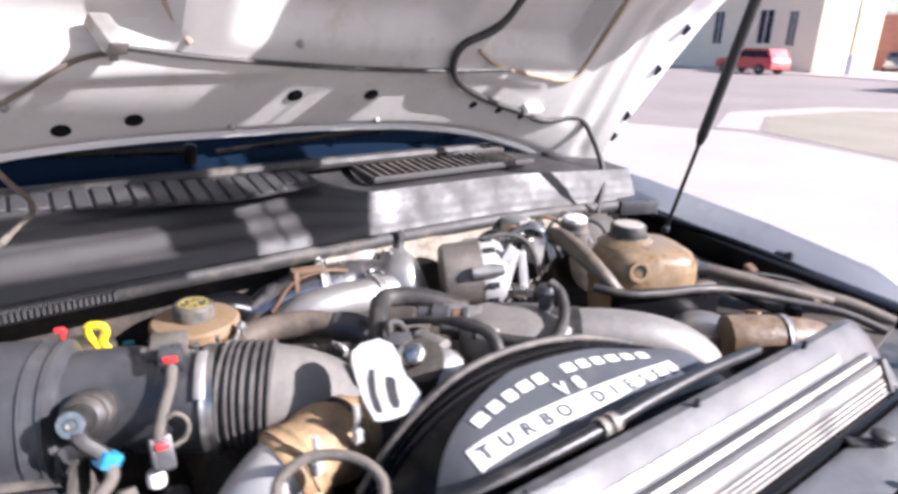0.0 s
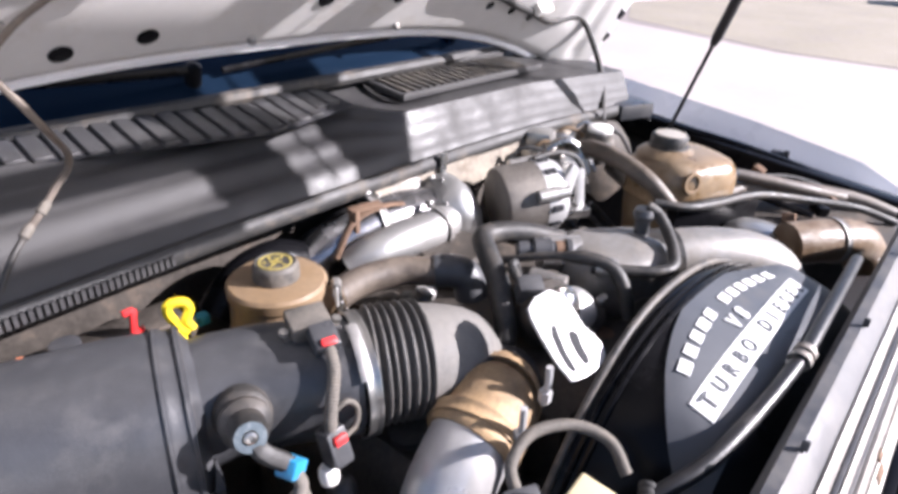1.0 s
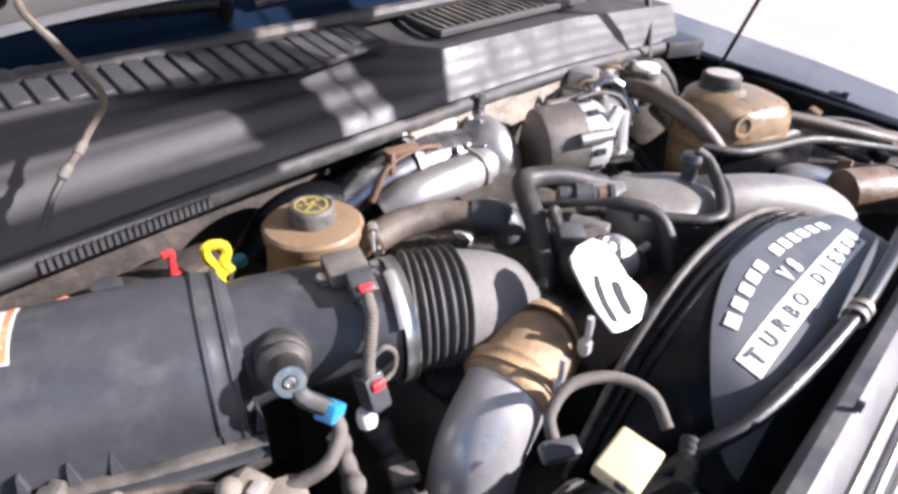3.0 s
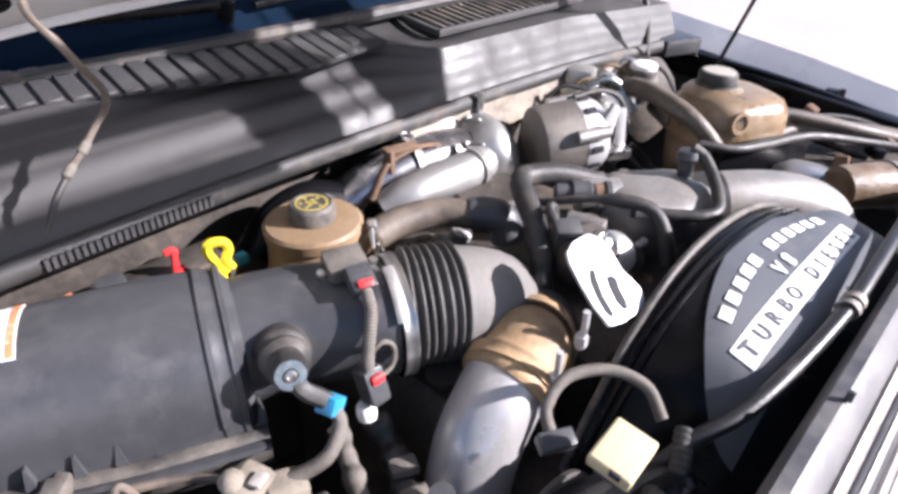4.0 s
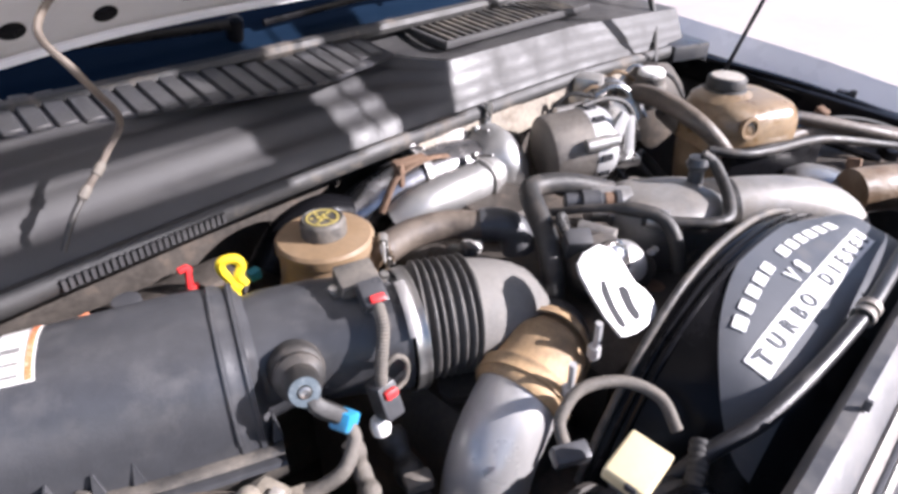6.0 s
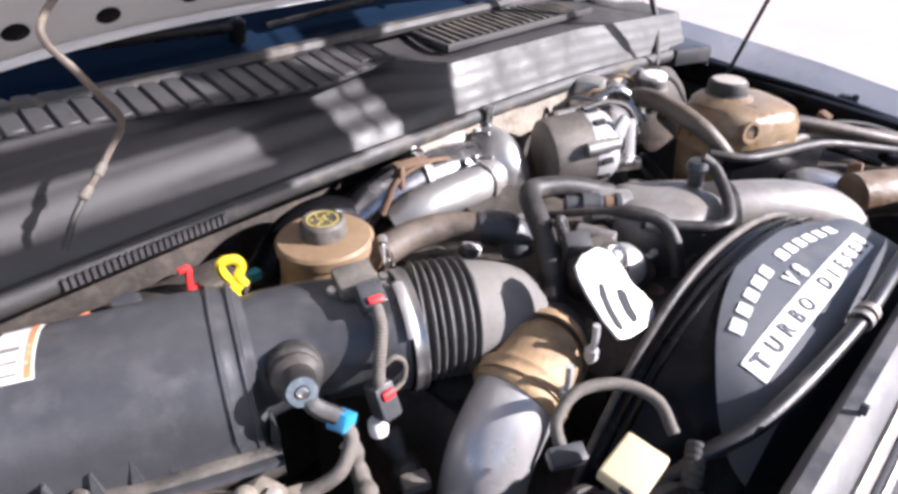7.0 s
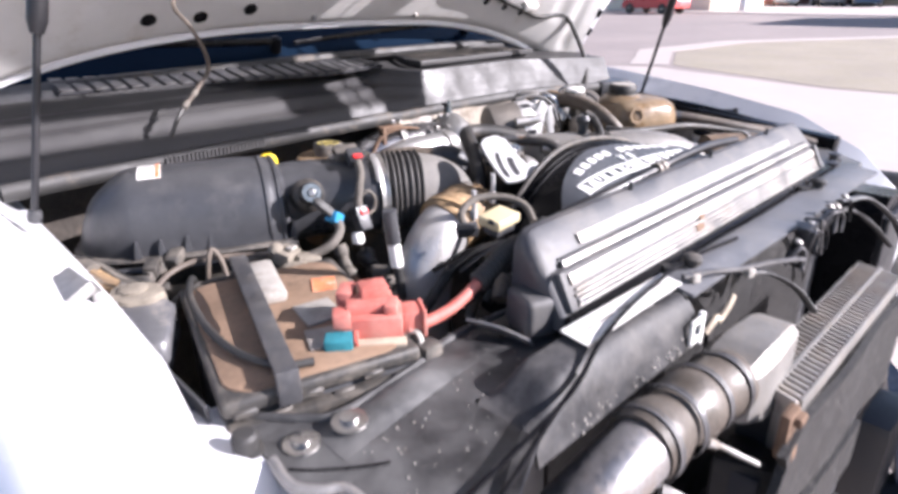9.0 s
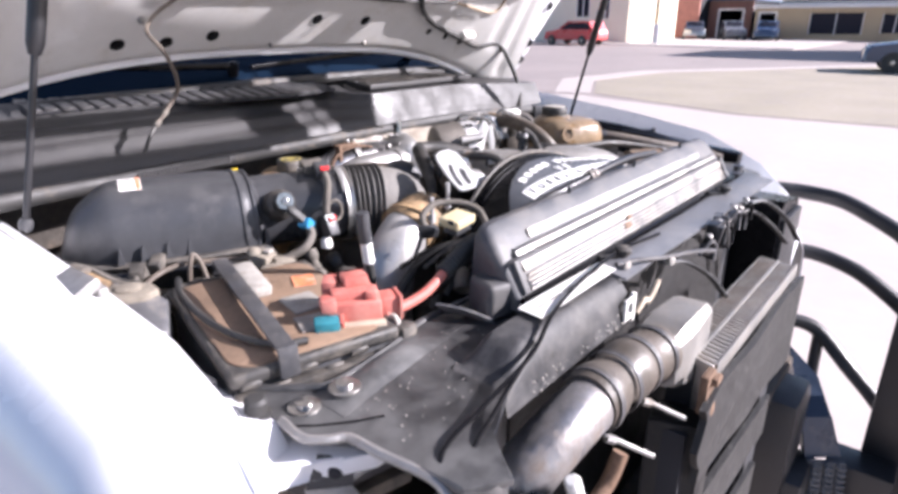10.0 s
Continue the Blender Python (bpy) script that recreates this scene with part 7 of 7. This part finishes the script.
part("sheath", sweep([(-0.140, 0.632, 1.20), (-0.152, 0.61, 1.217), (-0.174, 0.564, 1.2205), (-0.190, 0.50, 1.2205), (-0.196, 0.443, 1.2205), (-0.192, 0.395, 1.2205), (-0.176, 0.358, 1.2205), (-0.150, 0.345, 1.219)], 0.0042, 10, 6), "rubber", gcab)
tray = thing("battery_tray", (-0.13, 0.47, 1.0), "black plastic tray holding the battery", "tray")
part("tray", merge(box(-0.113, 0.459, 1.005, 0.21, 0.29, 0.02, 0.005, rz=-15), box(-0.035, 0.315, 1.13, 0.018, 0.02, 0.11, 0.006), box(-0.036, 0.312, 1.19, 0.026, 0.022, 0.03, 0.008)), "dusty", tray)

RC = [(-0.262, 0.53), (-0.246, 0.486), (-0.232, 0.484), (-0.196, 0.550), (-0.205, 0.605), (-0.226, 0.632), (-0.25, 0.60)]
z0, z1 = 1.186, 1.228
fusebox = thing("relay_cover", (-0.25, 0.50, 1.2), "angular grey plastic relay cover topped with dust", "relay cover")
part("cover", loft([[(x, y, z0) for x, y in RC], [(x, y, z1 - 0.10 * (0.62 - y)) for x, y in RC], [(-0.228 + 0.86 * (x + 0.228), 0.555 + 0.86 * (y - 0.555), z1 + 0.005 - 0.10 * (0.62 - y)) for x, y in RC]]), "greyplastic", fusebox, angle=75)
part("top_cap", prism([(-0.254, 0.588), (-0.240, 0.612), (-0.226, 0.618), (-0.203, 0.602), (-0.195, 0.590), (-0.198, 0.562), (-0.218, 0.556), (-0.242, 0.566)], 1.212, 1.2355, pose(0, 0, 0), bevel=0.006), "drydust", fusebox, "dust-caked raised top")
part("cap_disc", lathe([(0.0150, 0.0), (0.0150, 0.003), (0.012, 0.0045), (0.004, 0.0045), (0, 0.004)], (-0.224, 0.588, 1.2350), (0, 0, 1), 20), "drydust", fusebox, "dust-caked round plug")
ww = thing("wire_bundle", (-0.24, 0.60, 1.2), "tangle of yellow-tan and black wires at the fender's edge", "wires")
for i in range(7):
    d = 0.0062 * (i - 3)
    part("wire", sweep([(-0.266, 0.735 + d, 1.232), (-0.250 + 0.3 * d, 0.702 + d, 1.241 - 0.002 * (i % 3)), (-0.246 + d, 0.674 + 0.4 * d, 1.238 + 0.003 * (i % 2)), (-0.235 + d, 0.648 - 0.6 * d, 1.232), (-0.218 + 1.2 * d, 0.634 - d, 1.222), (-0.205 + d, 0.62 - d, 1.195)], 0.0036 + 0.0012 * (i % 2), 6, 5), ("tanboot", "tan", "dustycable", "tan", "tanboot", "dustycable", "hose")[i], ww)
part("tape", sweep([(-0.247, 0.686, 1.239), (-0.242, 0.664, 1.236)], 0.0125, 10, 2), "dustycable", ww, "dusty tape round the wires")
lm = thing("wire_loom", (-0.12, 0.63, 1.15), "dusty wiring looms and taped plugs in front of the air filter", "wires")
for x, y, z, a, b in ((-0.190, 0.668, 1.205, 20, 30), (-0.172, 0.684, 1.214, -10, 55), (-0.156, 0.696, 1.206, 25, 20), (-0.178, 0.655, 1.190, 5, 70), (-0.140, 0.690, 1.216, -20, 40)):
    part("connector", merge(box(x, y, z, 0.026, 0.017, 0.018, 0.004, ry=a, rz=b), box(x + 0.010, y + 0.007, z + 0.004, 0.012, 0.012, 0.012, 0.003, ry=a, rz=b)), "dusty", lm)
part("loom", sweep([(-0.21, 0.63, 1.18), (-0.176, 0.656, 1.203), (-0.146, 0.670, 1.210), (-0.115, 0.667, 1.214), (-0.088, 0.655, 1.213), (-0.062, 0.640, 1.212), (-0.035, 0.612, 1.212)], 0.0038, 8, 6), "oldhose", lm)
part("loop", sweep([(-0.118, 0.650, 1.185), (-0.112, 0.652, 1.215), (-0.104, 0.655, 1.228), (-0.096, 0.650, 1.212), (-0.094, 0.640, 1.178)], 0.0034, 8, 6), "oldhose", lm)
part("loom", sweep([(-0.20, 0.60, 1.17), (-0.17, 0.615, 1.195), (-0.12, 0.618, 1.20), (-0.06, 0.60, 1.19), (-0.02, 0.585, 1.17)], 0.0055, 8, 6), "dusty", lm)
part("plug_body", merge(box(-0.030, 0.596, 1.214, 0.034, 0.028, 0.022, 0.007, rz=24, rx=12), box(-0.010, 0.582, 1.202, 0.036, 0.030, 0.026, 0.008, rz=-12, ry=15), box(-0.034, 0.572, 1.203, 0.026, 0.026, 0.018, 0.006, rz=30), lathe([(0.008, -0.010), (0.010, -0.004), (0.010, 0.006), (0.006, 0.010), (0.0, 0.011)], (-0.040, 0.603, 1.222), (-0.3, -0.3, 0.9), 12)), "drydust", lm, "dust-caked plug")
part("plug_clip", box(-0.026, 0.588, 1.227, 0.014, 0.010, 0.004, 0.001, rz=24), "palebox", lm)


tb = thing("taped_loom", (0.05, 0.55, 1.1), "taped wiring looms diving beside the battery", "wires")
part("loom", sweep([(0.060, 0.606, 1.20), (0.058, 0.590, 1.172), (0.045, 0.56, 1.168), (0.030, 0.53, 1.160), (0.022, 0.49, 1.14)], lambda u: 0.0095 + 0.002 * math.sin(u * 31) * math.sin(u * 13), 10, 12), "dustycable", tb)
part("loom", sweep([(0.105, 0.61, 1.175), (0.100, 0.58, 1.158), (0.082, 0.54, 1.150), (0.070, 0.49, 1.13)], lambda u: 0.0125 + 0.0025 * math.sin(u * 24), 10, 14), "hose", tb)
part("clip", merge(box(0.090, 0.552, 1.168, 0.026, 0.018, 0.012, 0.004, rz=-25), box(0.080, 0.526, 1.162, 0.026, 0.016, 0.012, 0.004, rz=-20), box(0.074, 0.50, 1.150, 0.026, 0.018, 0.012, 0.004, rz=-15)), "dustycable", tb)
part("tape", sweep([(0.040, 0.550, 1.166), (0.034, 0.536, 1.162)], 0.0125, 10, 2), "rust", tb)
rod = thing("sensor_lead", (0.085, 0.49, 1.2), "black sensor with a white sleeve standing beside the charge pipe", "sensor")
part("sleeve", sweep([(0.027, 0.445, 1.300), (0.028, 0.444, 1.278), (0.030, 0.443, 1.258)], 0.0090, 12, 3), "plastic", rod)
part("white_sleeve", sweep([(0.0295, 0.4432, 1.260), (0.033, 0.442, 1.228)], 0.0080, 12, 2), "sticker", rod, "white sleeve")
part("stem", sweep([(0.033, 0.442, 1.229), (0.036, 0.440, 1.19), (0.04, 0.438, 1.10)], 0.006, 10, 3), "rubber", rod)
wl = thing("wire_loom", (0.2, 0.40, 1.2), "corrugated looms and leads beside the shroud", "wires")
part("loom", sweep([(0.06, 0.44, 1.14), (0.105, 0.43, 1.195), (0.14, 0.425, 1.215), (0.165, 0.42, 1.205), (0.18, 0.41, 1.17)], 0.0075, 8, 6), "hose", wl)
part("loom", sweep([(0.10, 0.385, 1.15), (0.13, 0.39, 1.195), (0.155, 0.40, 1.215)], 0.007, 8, 5), "dusty", wl)
part("loom", corrugated([(0.13, 0.37, 1.195), (0.17, 0.358, 1.215), (0.21, 0.352, 1.226)], 0.0045, 0.006, 16, 8), "alu", wl, "bright corrugated sleeve")
part("loom", corrugated([(0.08, 0.38, 1.18), (0.14, 0.365, 1.21), (0.19, 0.358, 1.235), (0.23, 0.372, 1.252)], 0.0075, 0.0085, 30, 12), "rubber", wl)
part("plug", lathe([(0.012, -0.02), (0.013, 0.0), (0.010, 0.012), (0, 0.014)], (0.125, 0.350, 1.20), (0.5, 0.3, 0.5), 12), "dusty", wl)
for i in range(4):
    part("tape_strip", sweep([(0.085 + 0.012 * i, 0.435 - 0.012 * i, 1.205), (0.125 + 0.01 * i, 0.415 - 0.014 * i, 1.226 + 0.004 * i), (0.17 + 0.008 * i, 0.395 - 0.013 * i, 1.232 + 0.004 * i), (0.215, 0.375 - 0.010 * i, 1.228)], 0.0065, 6, 6, squash=0.25), ("satin", "rubber", "dusty", "satin")[i], wl, "loose flat black tape")
part("steel_tab", prism([(0.088, 0.372), (0.135, 0.386), (0.128, 0.402), (0.112, 0.398)], 1.178, 1.181), "palebox", wl, "pale steel tab")
part("tab_bolt", lathe([(0.008, 0), (0.008, 0.004), (0.005, 0.006), (0, 0.006)], (0.122, 0.388, 1.181), (0, 0, 1), 8), "steel", wl)

# ---- engine below ----
eng = thing("engine_block", (0.42, 0.65, 0.7), "grimy dark engine block and heads below the pipework", "engine")
part("block", box(0.42, 0.66, 0.92, 0.50, 0.48, 0.38, 0.04), "grime", eng)
part("valve_cover", merge(box(0.22, 0.68, 1.115, 0.16, 0.36, 0.08, 0.03, ry=25), lathe([(0.022, 0), (0.022, 0.03), (0, 0.032)], (0.20, 0.60, 1.16), (-0.3, 0, 1), 16)), "grime", eng)
part("valve_cover", box(0.66, 0.66, 1.115, 0.16, 0.36, 0.08, 0.03, ry=-25), "grime", eng)
part("valley", merge(box(0.44, 0.68, 1.14, 0.30, 0.40, 0.12, 0.03), lathe([(0.07, -0.05), (0.075, 0.03), (0.05, 0.05)], (0.46, 0.78, 1.18), (0, 0, 1), 26)), "grime", eng)
for i in range(16):
    a, b = random.uniform(0.18, 0.78), random.uniform(0.50, 0.84)
    part("casting_boss", merge(lathe([(0.016, 0), (0.014, 0.022), (0.008, 0.026), (0, 0.026)], (a, b, 1.165 + random.uniform(0, 0.03)), (random.uniform(-0.3, 0.3), -0.3, 1), 12)), ("grime", "dull", "rust", "dusty")[i % 4], eng)
for i in range(9):
    a, b = random.uniform(0.25, 0.75), random.uniform(0.52, 0.80)
    part("wire", sweep([(a, b, 1.16), (a + 0.04, b - 0.03, 1.205 + 0.01 * (i % 3)), (a + 0.09, b - 0.02, 1.20), (a + 0.12, b - 0.06, 1.15)], 0.0052, 8, 6), ("rubber", "hose", "dusty")[i % 3], eng)
part("undertray", box(0.49, 0.55, 0.66, 1.5, 0.95, 0.04, 0.01), "grime", truck)
